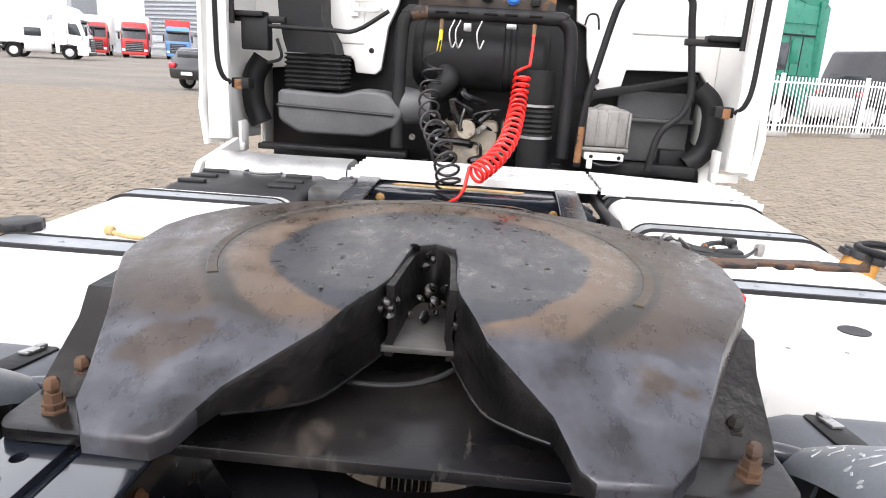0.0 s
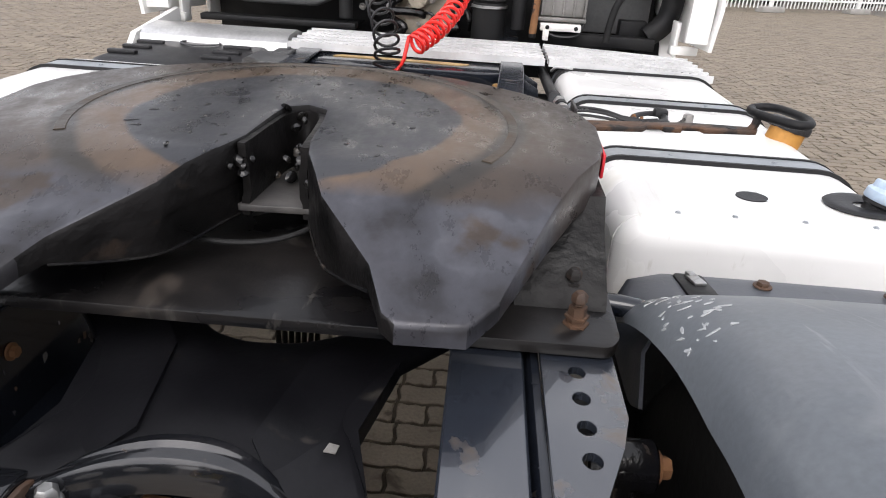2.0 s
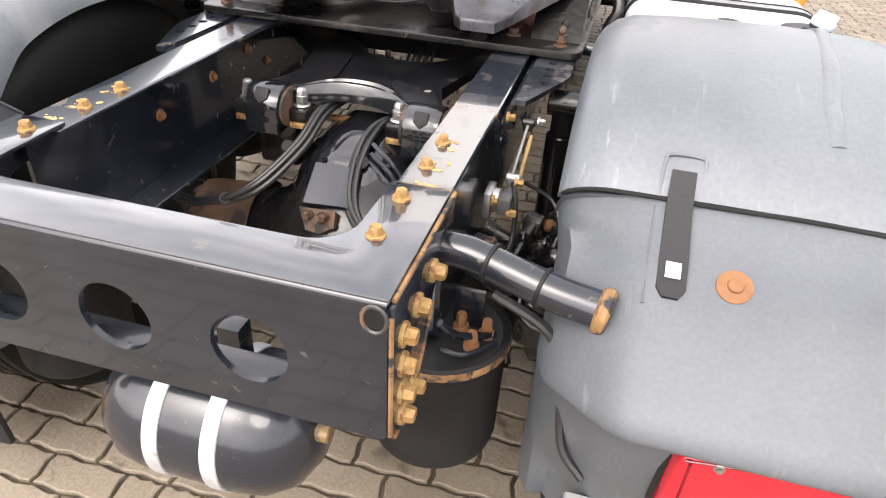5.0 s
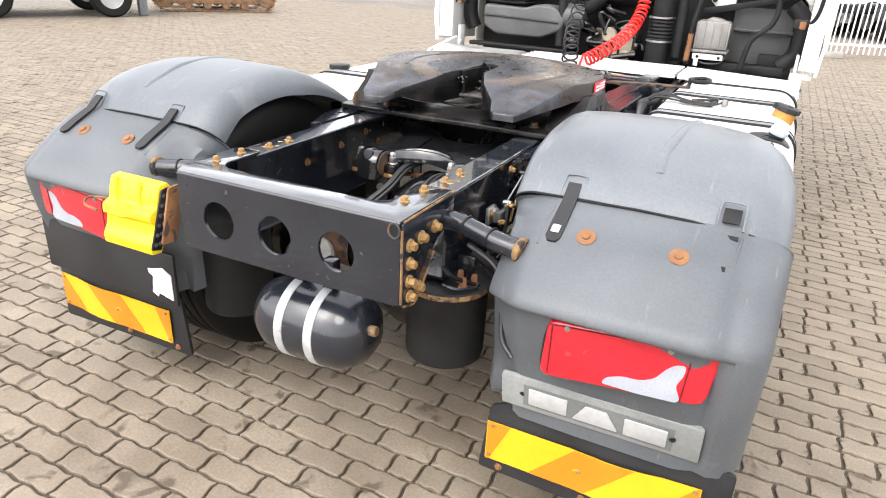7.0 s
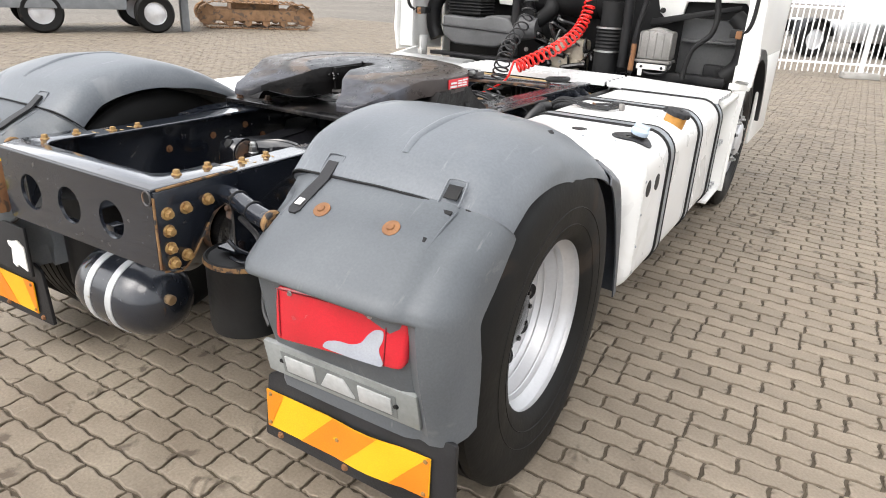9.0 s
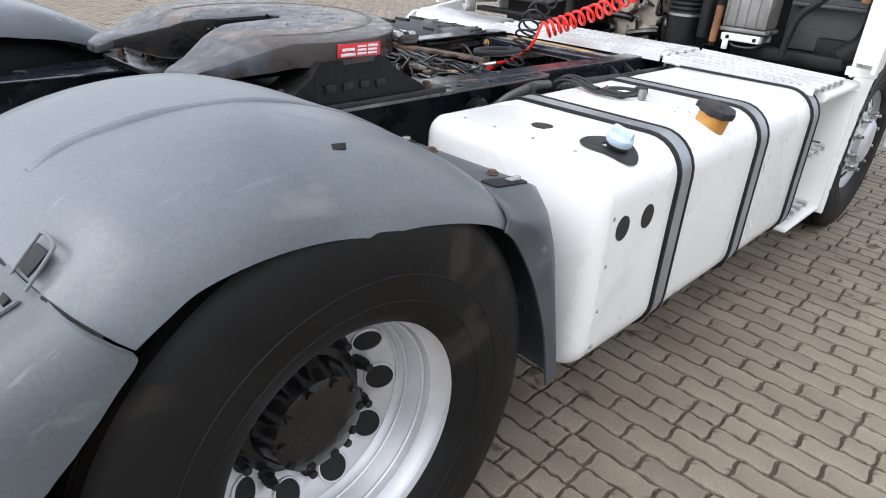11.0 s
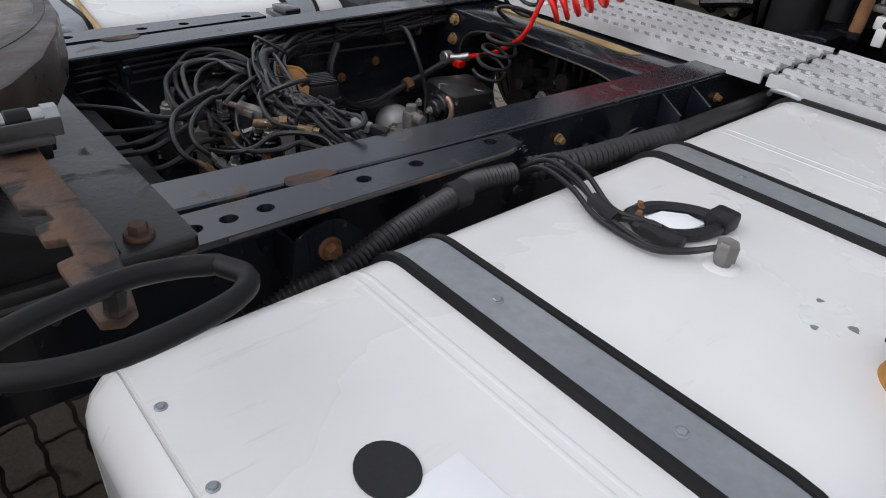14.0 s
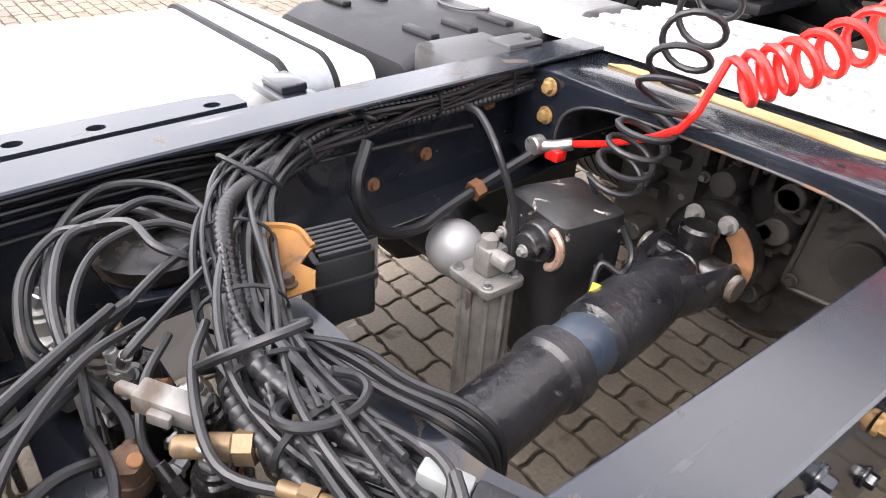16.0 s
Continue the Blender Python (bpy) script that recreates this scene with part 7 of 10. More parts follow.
part("exhaust_cover", mirrored(loft([[(x, y, z) for y, z in ((3.10, 0.96), (3.11, 0.995), (3.15, 1.022), (3.28, 1.03), (3.36, 1.01), (3.38, 0.96))] for x in (0.55, 0.57, 1.18, 1.20)]), -1), M["alu"], truck, "brushed metal cover with rounded edges")
part("side_fairing_low", mirrored(loft([[(x, y, z) for y, z in ((3.02, 0.45), (3.02, 0.93), (3.10, 1.0), (3.55, 1.06), (3.60, 0.45))] for x in (1.21, 1.235)]), -1), M["white"], truck, "white lower side fairing")
# boarding steps on the right, set in a white housing
stepbox = (box(1.0, 1.02, 3.13, 3.62, 0.33, 0.96, 0.004), box(1.021, 1.272, 3.60, 3.63, 0.33, 0.925, 0.01), box(1.021, 1.272, 3.13, 3.598, 0.33, 0.35, 0.004), loft([tank_ring(y, 1.0, 1.272, 0.93, 0.968, 0.018, 0.01) for y in (3.125, 3.62)]))
sb = part("step_housing", stepbox[0], M["white"], truck, "white boarding step housing")
for piece in stepbox[1:]:
    part("housing_panel", piece, M["white"], sb, "white panel of the step housing")
for z in (0.42, 0.70):
    part("boarding_step", tread_plate(1.03, 1.262, 3.14, 3.40, z), TREAD, sb, "studded boarding step")
part("arch_edge", loft([[(x, y, z) for x in (1.20, 1.285)] + [(x, y + 0.02, z + 0.01) for x in (1.285, 1.20)] for y, z in ((3.64, 0.30), (3.66, 0.55), (3.72, 0.80), (3.80, 0.99), (3.92, 1.10))]), M["white"], truck, "white wheel arch edge")
bolts("arch_bolt", [(1.287, y, z) for y, z in ((3.66, 0.42), (3.675, 0.55), (3.70, 0.68), (3.735, 0.80), (3.78, 0.90))], M["plastic"], truck, 0.010, 0.008, "x", "black clip on the arch edge")

# ---- between the rails, behind the cab ----
standing = {o.name for o in bpy.data.objects}
arch_line = [(-0.445, 0.80), (-0.445, 0.985), (0.43, 0.985), (0.43, 0.80), (0.40, 0.78)] + [(0.325 * math.copysign(abs(math.cos(a)) ** 0.45, math.cos(a)), 0.80 + 0.155 * math.sin(a) ** 0.45) for a in np.linspace(0.05, math.pi - 0.05, 24)] + [(-0.40, 0.78)]
xm = part("arched_cross_member", prism(arch_line, 2.87, 3.09, "y", 0.006), M["black_paint"], truck, "arched black cross member with worn ochre edge")
part("ochre_strip", prism([(-0.33, 3.015), (0.0, 2.998), (0.18, 2.985), (0.22, 2.995), (0.23, 3.02), (0.15, 3.033), (-0.05, 3.04), (-0.30, 3.045)], 0.9852, 0.988, "z"), M["ochre"], xm, "strip of bare ochre primer")
bolts("gusset_bolt", [(-0.350, 2.866, 0.955), (-0.352, 2.866, 0.895), (0.35, 2.866, 0.93)], M["gold"], xm, 0.013, 0.014, "-y", "yellow zinc bolt")
bolts("rivet_hole", [(0.03, 2.925, 0.985), (0.10, 2.92, 0.985), (0.19, 2.91, 0.985)], M["soot"], xm, 0.005, 0.002, "z", "small hole")
part("arch_flange", tube([(0.325 * math.copysign(abs(math.cos(a)) ** 0.45, math.cos(a)), 2.870, 0.80 + 0.155 * math.sin(a) ** 0.45) for a in np.linspace(0.05, math.pi - 0.05, 24)], 0.0028, 8, 1), M["worn_edge"], xm, "worn ochre edge of the arch")
# gearbox and its rear flange
gb = part("gearbox", joined(
    lathe([(0, 0), (0.17, 0), (0.21, 0.05), (0.22, 0.35), (0.25, 0.5), (0, 0.5)], 20, "y", (0.03, 3.15, 0.66)),
    box(-0.33, -0.12, 3.12, 3.45, 0.55, 0.86, 0.03)), M["gear_cast"], truck, "dusty black gearbox with ribbed covers")
cover = part("gear_cover", prism(round_poly([(0.115, 0.66), (0.30, 0.67), (0.315, 0.84), (0.13, 0.87)], 0.02, 4), 3.09, 3.15, "y", 0.005), M["gear_cast"], gb, "flat black cover with a round boss")
part("cover_frame", tube([(x, 3.088, z) for x, z in round_poly([(0.115, 0.66), (0.30, 0.67), (0.315, 0.84), (0.13, 0.87)], 0.02, 4)], 0.006, 8, 1, closed=True), M["gear_cast"], gb)
part("cover_boss", rod(0.045, 3.068, 3.09, "y", (0.225, 0, 0.765), 24), M["gear_cast"], gb, "round boss")
bolts("cover_bolt", [(x, 3.084, z) for x, z in ((0.145, 0.85), (0.30, 0.82), (0.292, 0.755), (0.13, 0.68), (0.285, 0.685))], M["gear_cast"], gb, 0.010, 0.012, "-y", "black cover bolt")
for x, z in ((0.30, 0.82), (0.292, 0.755), (0.145, 0.85)):
    part("bolt_mark", tube([(x + 0.012 * math.cos(a), 3.083, z + 0.012 * math.sin(a)) for a in np.linspace(0, 2 * math.pi, 12)[:-1]], 0.0022, 6, 1, closed=True), M["yellow"], gb, "yellow paint mark")
for k in range(7):
    part("casting_rib", box(-0.12 + 0.035 * k, -0.106 + 0.035 * k, 3.10, 3.16, 0.82, 0.91, 0.004), M["gear_cast"], gb)
rnd = random.Random(4)
for k in range(16):
    x, z = rnd.uniform(-0.31, 0.12), rnd.uniform(0.60, 0.90)
    part("casting_boss", joined(rod(rnd.uniform(0.014, 0.03), 3.05, 3.14, "y", (x, 0, z), 14), box(x - 0.03, x + 0.03, 3.08, 3.13, z - 0.05, z - 0.02, 0.008)), M["gear_cast"], gb)
for k in range(9):
    a = radians(10 + 20 * k)
    part("casting_rib", box(-0.006, 0.006, 3.085, 3.155, 0.125, 0.205, 0.003), M["gear_cast"], gb).matrix_local = Matrix.Translation((0.03, 0, 0.66)) @ pose(0, 0, 0, 0, 90 - math.degrees(a), 0)
bolts("bell_bolt", [(0.03 + 0.195 * math.cos(radians(20 * k)), 3.135, 0.66 + 0.195 * math.sin(radians(20 * k))) for k in range(10)], M["cast"], gb, 0.009, 0.014, "-y", "casing bolt")
# drive shaft with yoke
A, B = Vector((0.155, 1.75, 0.69)), Vector((0.012, 2.86, 0.705))
ax = (B - A).normalized()
shaft_m = Matrix.Translation(A) @ ax.to_track_quat("Z", "Y").to_matrix().to_4x4()
L = (B - A).length
M["shaft"] = surface("greasy_shaft", (0.010, 0.010, 0.012), (0.026, 0.026, 0.028), (0.22, 0.42), bump=0.6, scale=11, fine=60, stain=(0.085, 0.078, 0.07), amount=0.26, stain_scale=30)
sh = part("drive_shaft", moved(lathe([(0, 0), (0.058, 0), (0.058, L - 0.42), (0.066, L - 0.41), (0.066, L - 0.37), (0.052, L - 0.36), (0.052, L - 0.29), (0.064, L - 0.28), (0.066, L - 0.18), (0.062, L - 0.10), (0.048, L), (0, L)], 32), shaft_m), M["shaft"], truck, "greasy black drive shaft")
part("shaft_sleeve", moved(lathe([(0.0525, L - 0.355), (0.0545, L - 0.35), (0.0545, L - 0.295), (0.0525, L - 0.29)], 32), shaft_m), surface("blue_grey_sleeve", (0.035, 0.047, 0.066), (0.055, 0.070, 0.09), (0.25, 0.4), bump=0.05), sh, "blue-grey sleeve ring")
part("shaft_joint", joined(rod(0.036, -0.085, 0.085, "x", (0.012, 2.905, 0.712)), rod(0.04, 2.87, 2.93, "y", (0.012, 0, 0.712)), rod(0.034, -0.06, 0.085, "z", (0.012, 2.905, 0.712))), M["oily_black"], sh, "universal joint cross")
for side in (-1, 1):
    arm = [[(0.012 + side * cx + 0.5 * w * math.cos(a), y, z + h * math.sin(a)) for a in np.linspace(0, 2 * math.pi, 13)[:-1]] for y, z, cx, w, h in ((2.77, 0.703, 0.030, 0.06, 0.048), (2.83, 0.706, 0.058, 0.038, 0.044), (2.88, 0.710, 0.072, 0.030, 0.042), (2.925, 0.713, 0.074, 0.028, 0.036), (2.945, 0.714, 0.072, 0.020, 0.018))]
    part("yoke_arm", loft(arm), M["shaft"], sh)
    part("bearing_cap", rod(0.027, 0.0, 0.014, "x", (0.012 + side * 0.093 - 0.007, 2.905, 0.712), 20), M["cast"], sh, "worn bearing cap")
part("joint_cap", lathe([(0, 0), (0.03, 0.0), (0.036, -0.006), (0.036, -0.02), (0, -0.02)], 24, "z", (0.012, 2.905, 0.80)), M["oily_black"], sh, "ribbed bearing cap")
part("drive_flange", moved(lathe([(0, 0), (0.092, 0), (0.098, 0.008), (0.098, 0.03), (0.06, 0.055), (0, 0.055)], 32), Matrix.Translation((0.012, 2.955, 0.725)) @ pose(0, 0, 0, -90, 0, 0)), M["oily_black"], sh, "drive flange")
part("rust_sector", loft([[(0.012 + r * math.cos(a), y, 0.725 + r * math.sin(a)) for r, y in ((0.055, 2.951), (0.095, 2.951), (0.095, 2.954), (0.055, 2.954))] for a in np.linspace(-0.3, 1.0, 10)]), M["rust"], sh, "rusty worn part of the flange")
bolts("flange_nut", [(0.012 + 0.078 * math.cos(a), 2.952, 0.725 + 0.078 * math.sin(a)) for a in (-0.75, 2.1, 3.9, 1.2)], M["cast"], sh, 0.013, 0.018, "-y", "grey flange nut")
# air dryer block with its copper ring
blk = part("valve_block", loft([[(x, y, z) for x, y in round_poly([(-0.245 + d, 2.655 + d), (-0.075 - d, 2.625 + d), (-0.055 - d, 2.78 - d), (-0.215 + d, 2.82 - d)], 0.02, 3)] for z, d in ((0.50, 0.0), (0.80, 0.0), (0.826, 0.004), (0.834, 0.014))]), M["flaked"], truck, "grimy black valve block with flaking paint")
part("block_port", joined(rod(0.038, 0.0, 0.03, "y", (-0.125, 2.61, 0.785), 20), rod(0.025, -0.02, 0.03, "y", (-0.125, 2.61, 0.785), 20)), M["shaft"], blk, "round port")
part("copper_ring", tube([(-0.095 + 0.03 * math.cos(a), 2.612, 0.79 + 0.036 * math.sin(a)) for a in np.linspace(-1.4, 1.4, 12)], 0.008, 8, 1), surface("worn_copper", (0.5, 0.3, 0.22), (0.62, 0.45, 0.36), (0.25, 0.4), metal=0.6, bump=0.2, scale=30), blk, "worn copper coloured edge")
bolts("block_screw", [(-0.14, 2.575, 0.745), (-0.175, 2.585, 0.79), (-0.11, 2.57, 0.79)], M["cast"], blk, 0.008, 0.010, "-y", "steel screw")
# ribbed pressure cylinder
CX, CYY = -0.185, 2.565
cyl = part("pressure_cylinder", joined(rod(0.045, 0.36, 0.69, "z", (CX, CYY, 0), 24, 0.006)), M["cast"], truck, "grimy ribbed metal pressure cylinder")
part("cylinder_head", prism(round_poly([(CX - 0.055, CYY - 0.05), (CX + 0.055, CYY - 0.05), (CX + 0.055, CYY + 0.05), (CX - 0.055, CYY + 0.05)], 0.018, 4), 0.69, 0.708, "z", 0.003), M["cast"], cyl, "bolted head plate")
part("cylinder_neck", joined(box(CX - 0.022, CX + 0.022, CYY - 0.02, CYY + 0.03, 0.708, 0.765, 0.008), rod(0.016, 0, 0.045, "x", (CX + 0.01, CYY, 0.75)), lathe([(0, 0.765), (0.018, 0.765), (0.018, 0.782), (0, 0.782)], 6, "z", (CX, CYY, 0))), M["cast"], cyl, "elbow fitting")
for k in range(9):
    a = 2 * math.pi * k / 9
    part("cylinder_rib", tube([(CX + 0.047 * math.cos(a), CYY + 0.047 * math.sin(a), 0.37), (CX + 0.047 * math.cos(a), CYY + 0.047 * math.sin(a), 0.688)], 0.006, 6, 1), M["cast"], cyl)
bolts("cylinder_bolt", [(CX + dx, CYY + dy, 0.708) for dx in (-0.038, 0.038) for dy in (-0.034, 0.034)], M["zinc"], cyl, 0.007, 0.009, "z", "cap bolt")
part("silver_dome", moved(lathe([(0, 0.062), (0.025, 0.058), (0.047, 0.042), (0.060, 0.015), (0.062, -0.01), (0.062, -0.12), (0, -0.12)], 32), Matrix.Translation((-0.345, 2.63, 0.655)) @ pose(0, 0, 0, 55, 0, 40)), surface("matt_silver", (0.45, 0.45, 0.45), (0.52, 0.52, 0.52), (0.45, 0.55), metal=0.3, bump=0.02, grain_amount=0.03), truck, "silver domed cap")
res2 = part("dark_reservoir", rod(0.085, -0.20, 0.075, "x", (-0.43, 2.735, 0.60), 24, 0.03), M["soot"], truck, "dark reservoir behind the dome")
part("blue_strip", box(-0.41, -0.36, 2.645, 2.649, 0.575, 0.585, 0.001), M["blue"], res2, "small blue strip")
# black module with a rusty bracket on a carrier arm
mod_line = [(-0.139, 2.160), (-0.064, 2.142), (-0.055, 2.228), (-0.130, 2.246)]
mod_mid = Vector((-0.097, 2.194, 0))
mod = part("control_module", joined(prism(round_poly(mod_line, 0.008, 3), 0.835, 0.935, "z", 0.004), prism(round_poly([tuple((Vector((*q, 0)) - mod_mid) * 1.1 + mod_mid)[:2] for q in mod_line], 0.008, 3), 0.892, 0.902, "z", 0.002)), M["plastic"], truck, "black finned control module")
for k in range(7):
    part("module_fin", prism([(-0.135 + 0.0105 * k, 2.166 - 0.0022 * k), (-0.129 + 0.0105 * k, 2.165 - 0.0022 * k), (-0.121 + 0.0105 * k, 2.236 - 0.0022 * k), (-0.127 + 0.0105 * k, 2.237 - 0.0022 * k)], 0.934, 0.943, "z", 0.001), M["plastic"], mod)
M["bright_rust"] = surface("bright_rust", (0.20, 0.085, 0.018), (0.34, 0.16, 0.035), (0.7, 0.9), bump=0.5, scale=10, stain=(0.10, 0.045, 0.018), amount=0.4, stain_scale=22)
leaf = [Vector(q) for q in ((-0.123, 2.098, 0.975), (-0.094, 2.137, 0.974), (-0.058, 2.140, 0.965), (-0.045, 2.115, 0.958), (-0.030, 2.126, 0.953), (-0.016, 2.116, 0.940), (-0.020, 2.082, 0.937), (-0.034, 2.063, 0.936), (-0.080, 2.075, 0.952))]
part("rust_bracket", joined(loft([[tuple(q - Vector((0.004, -0.003, 0.005))) for q in leaf], [tuple(q) for q in leaf]]), tube([leaf[0], leaf[1], leaf[2]], 0.0045, 6, 4)), M["bright_rust"], mod, "orange rusty bracket")
bolts("bracket_nut", [(-0.036, 2.092, 0.944)], M["dark_rust"], mod, 0.009, 0.010, "z", "rusty bracket bolt")
arm_out = round_poly([(-0.06, 2.06), (0.0, 2.05), (0.10, 2.025), (0.22, 2.02), (0.37, 2.06), (0.37, 2.16), (0.27, 2.12), (0.14, 2.10), (0.05, 2.115), (-0.04, 2.11)], 0.012, 3)
arm = part("carrier_arm", holed(arm_out, [circle(0.02, 2.083, 0.008, n=12), circle(0.20, 2.065, 0.010, n=12), circle(0.31, 2.095, 0.010, n=12)], 0.905, 0.916), M["rail_top"], truck, "black steel carrier arm with holes")
for k in range(3):
    loop_of("arm_cable", [(0.0 + 0.02 * k, 2.055, 0.935), (0.10, 2.072 + 0.012 * k, 0.935 + 0.004 * k), (0.16, 2.088 + 0.014 * k, 0.935), (0.21, 2.115 + 0.016 * k, 0.925), (0.235, 2.15 + 0.012 * k, 0.88), (0.24, 2.17, 0.80)], 0.0075, "black cable along the carrier arm")
part("carrier_plate", box(-0.374, -0.10, 1.775, 1.785, 0.74, 0.93, 0.003), M["black_paint"], truck, "black valve carrier plate")
part("carrier_shelf", box(-0.25, 0.22, 1.80, 1.98, 0.74, 0.752, 0.003), M["black_paint"], truck, "black valve shelf")
part("mid_cross_member", loft([[(x, y, z) for y, z in ((1.60, 0.74), (1.70, 0.74), (1.70, 0.75), (1.612, 0.75), (1.612, 0.90), (1.70, 0.90), (1.70, 0.912), (1.60, 0.912))] for x in (-0.374, 0.374)]), M["soot"], truck, "black cross member under the coupling")
part("upright_strut", joined(box(-0.335, -0.315, 1.80, 1.82, 0.76, 0.965, 0.004), rod(0.012, -0.02, 0.03, "x", (-0.32, 1.81, 0.955))), M["black_paint"], truck, "black upright strut")
part("round_mount", joined(lathe([(0, 0.0), (0.075, 0.0), (0.085, 0.012), (0.085, 0.03), (0.04, 0.045), (0, 0.045)], 28, "z", (-0.28, 2.02, 0.87)), rod(0.012, 0.04, 0.06, "z", (-0.28, 2.02, 0.87))), M["oily_black"], truck, "round black mount with a bolt")
bolts("mount_bolt", [(-0.28, 2.02, 0.925)], M["oily_black"], truck, 0.014, 0.014, "z", "mount bolt")
part("mount_plate", prism(round_poly([(-0.374, 1.94), (-0.20, 1.95), (-0.18, 2.05), (-0.22, 2.12), (-0.374, 2.13)], 0.02, 3), 0.86, 0.869, "z", 0.002), M["black_paint"], truck, "black mounting plate on the rail")
# valves and their fittings
VALVES = ((-0.20, 1.86, 0.885, "cast"), (-0.06, 1.89, 0.90, "cast"), (0.01, 1.895, 0.92, "oily_black"), (0.10, 1.87, 0.90, "oily_black"), (0.16, 1.92, 0.93, "oily_black"), (0.20, 1.82, 0.90, "cast"), (-0.12, 1.92, 0.87, "oily_black"), (0.05, 1.95, 0.89, "oily_black"), (0.25, 1.86, 0.91, "plastic"))
for k, (x, y, z, mat) in enumerate(VALVES):
    turn = pose(0, 0, 0, 0, 0, 25 + 31 * k)
    v = part("air_valve", moved(joined(box(-0.03, 0.03, -0.026, 0.026, -0.12, -0.01, 0.008), rod(0.021, -0.02, 0.012), rod(0.017, 0.01, 0.02)), Matrix.Translation((x, y, z)) @ turn), M[mat], truck, "grimy air valve")
    for q in range(2):
        m = Matrix.Translation((x, y, z)) @ turn @ (Matrix.Translation((0.028, 0, -0.03)) @ pose(0, 0, 0, 0, 75, 0) if q else Matrix.Translation((0, 0, 0.018)) @ pose(0, 0, 0, rnd.uniform(-30, 30), rnd.uniform(-30, 30), 0))
        part("fitting", moved(joined(lathe([(0, 0), (0.011, 0), (0.011, 0.013), (0.0085, 0.015), (0.0085, 0.024), (0, 0.024)], 6), rod(0.0065, 0.022, 0.036, bev=0.001)), m), M[("zinc", "brass", "cast", "rust", "zinc")[(k + 2 * q) % 5]], v, "metal hose fitting")
part("brass_elbow", moved(joined(rod(0.013, -0.035, 0.0, "x"), rod(0.016, 0.0, 0.03, "x"), lathe([(0, 0.03), (0.020, 0.03), (0.020, 0.05), (0, 0.05)], 6, "x"), rod(0.012, 0.05, 0.075, "x")), Matrix.Translation((0.165, 1.915, 0.975)) @ pose(0, 0, 0, 0, -6, 50) @ Matrix.Diagonal((0.78, 0.72, 0.72, 1))), M["brass"], truck, "brass elbow fitting")
part("silver_connector", moved(joined(box(-0.026, 0.03, -0.012, 0.012, -0.010, 0.010, 0.003), box(-0.008, 0.012, -0.02, -0.012, -0.006, 0.006, 0.002), rod(0.006, -0.045, -0.02, "x")), Matrix.Translation((0.115, 1.905, 0.985)) @ pose(0, 0, 0, 0, 10, 40)), M["cast"], truck, "silver cable connector")
wc = part("white_connector", moved(box(-0.022, 0.022, -0.011, 0.011, -0.010, 0.010, 0.004), Matrix.Translation((0.310, 2.030, 1.002)) @ pose(0, 0, 0, 0, 5, 28) @ Matrix.Diagonal((0.9, 0.9, 0.9, 1))), M["plate"], truck, "pale grey cable connector")
part("connector_tail", moved(box(0.0225, 0.06, -0.011, 0.011, -0.010, 0.010, 0.004), Matrix.Translation((0.310, 2.030, 1.002)) @ pose(0, 0, 0, 0, 5, 28) @ Matrix.Diagonal((0.9, 0.9, 0.9, 1))), M["plastic"], wc, "black half of the connector")
part("rusty_union", joined(rod(0.016, 0.0, 0.02, "z", (0.11, 1.865, 0.905)), lathe([(0, 0.02), (0.018, 0.02), (0.018, 0.036), (0, 0.036)], 6, "z", (0.11, 1.865, 0.905))), M["dark_rust"], truck, "rusty hose union")
# main harness: thin hoses lying side by side, tied together
TRUNK = [(-0.43, 3.22, 0.955), (-0.425, 3.00, 0.955), (-0.41, 2.80, 0.955), (-0.40, 2.60, 0.95), (-0.385, 2.42, 0.945), (-0.345, 2.27, 0.945), (-0.24, 2.145, 0.96), (-0.105, 2.065, 0.97), (0.035, 2.010, 0.98), (0.14, 1.985, 0.985), (0.22, 1.985, 0.99), (0.29, 2.005, 0.985), (0.36, 2.04, 0.955)]
rnd = random.Random(11)
HARNESS = ((0, 13, -0.022, 0.014, 0.010), (0, 13, 0.0, 0.02, 0.013), (0, 12, 0.02, 0.012, 0.010), (1, 13, 0.03, -0.004, 0.012), (2, 13, -0.03, -0.002, 0.008), (3, 13, 0.01, -0.012, 0.015), (0, 10, -0.012, -0.01, 0.012), (4, 13, 0.036, 0.008, 0.0065), (4, 12, -0.036, 0.008, 0.0065), (5, 13, 0.018, 0.022, 0.0055), (5, 11, -0.02, 0.024, 0.0055))
for k, (i0, i1, side, up, r) in enumerate(HARNESS):
    pts = []
    for i in range(i0, i1):
        a, b = Vector(TRUNK[max(0, i - 1)]), Vector(TRUNK[min(12, i + 1)])
        across = (b - a).cross(Vector((0, 0, 1))).normalized()
        tight = 0.45 if i < 5 else 0.85
        w = Vector((rnd.uniform(-1, 1), rnd.uniform(-1, 1), rnd.uniform(-1, 1))) * (0.008 if i < 5 else 0.013)
        q = Vector(TRUNK[i]) + across * side * tight + Vector((0, 0, up * (1.3 if i < 5 else 1.0))) + w
        pts.append((min(0.40, max(-0.435, q.x)), q.y, q.z))
    loop_of("harness_hose", pts, r, "black hose in the tied harness", ribbed=(k in (1, 3, 5, 6, 9)))
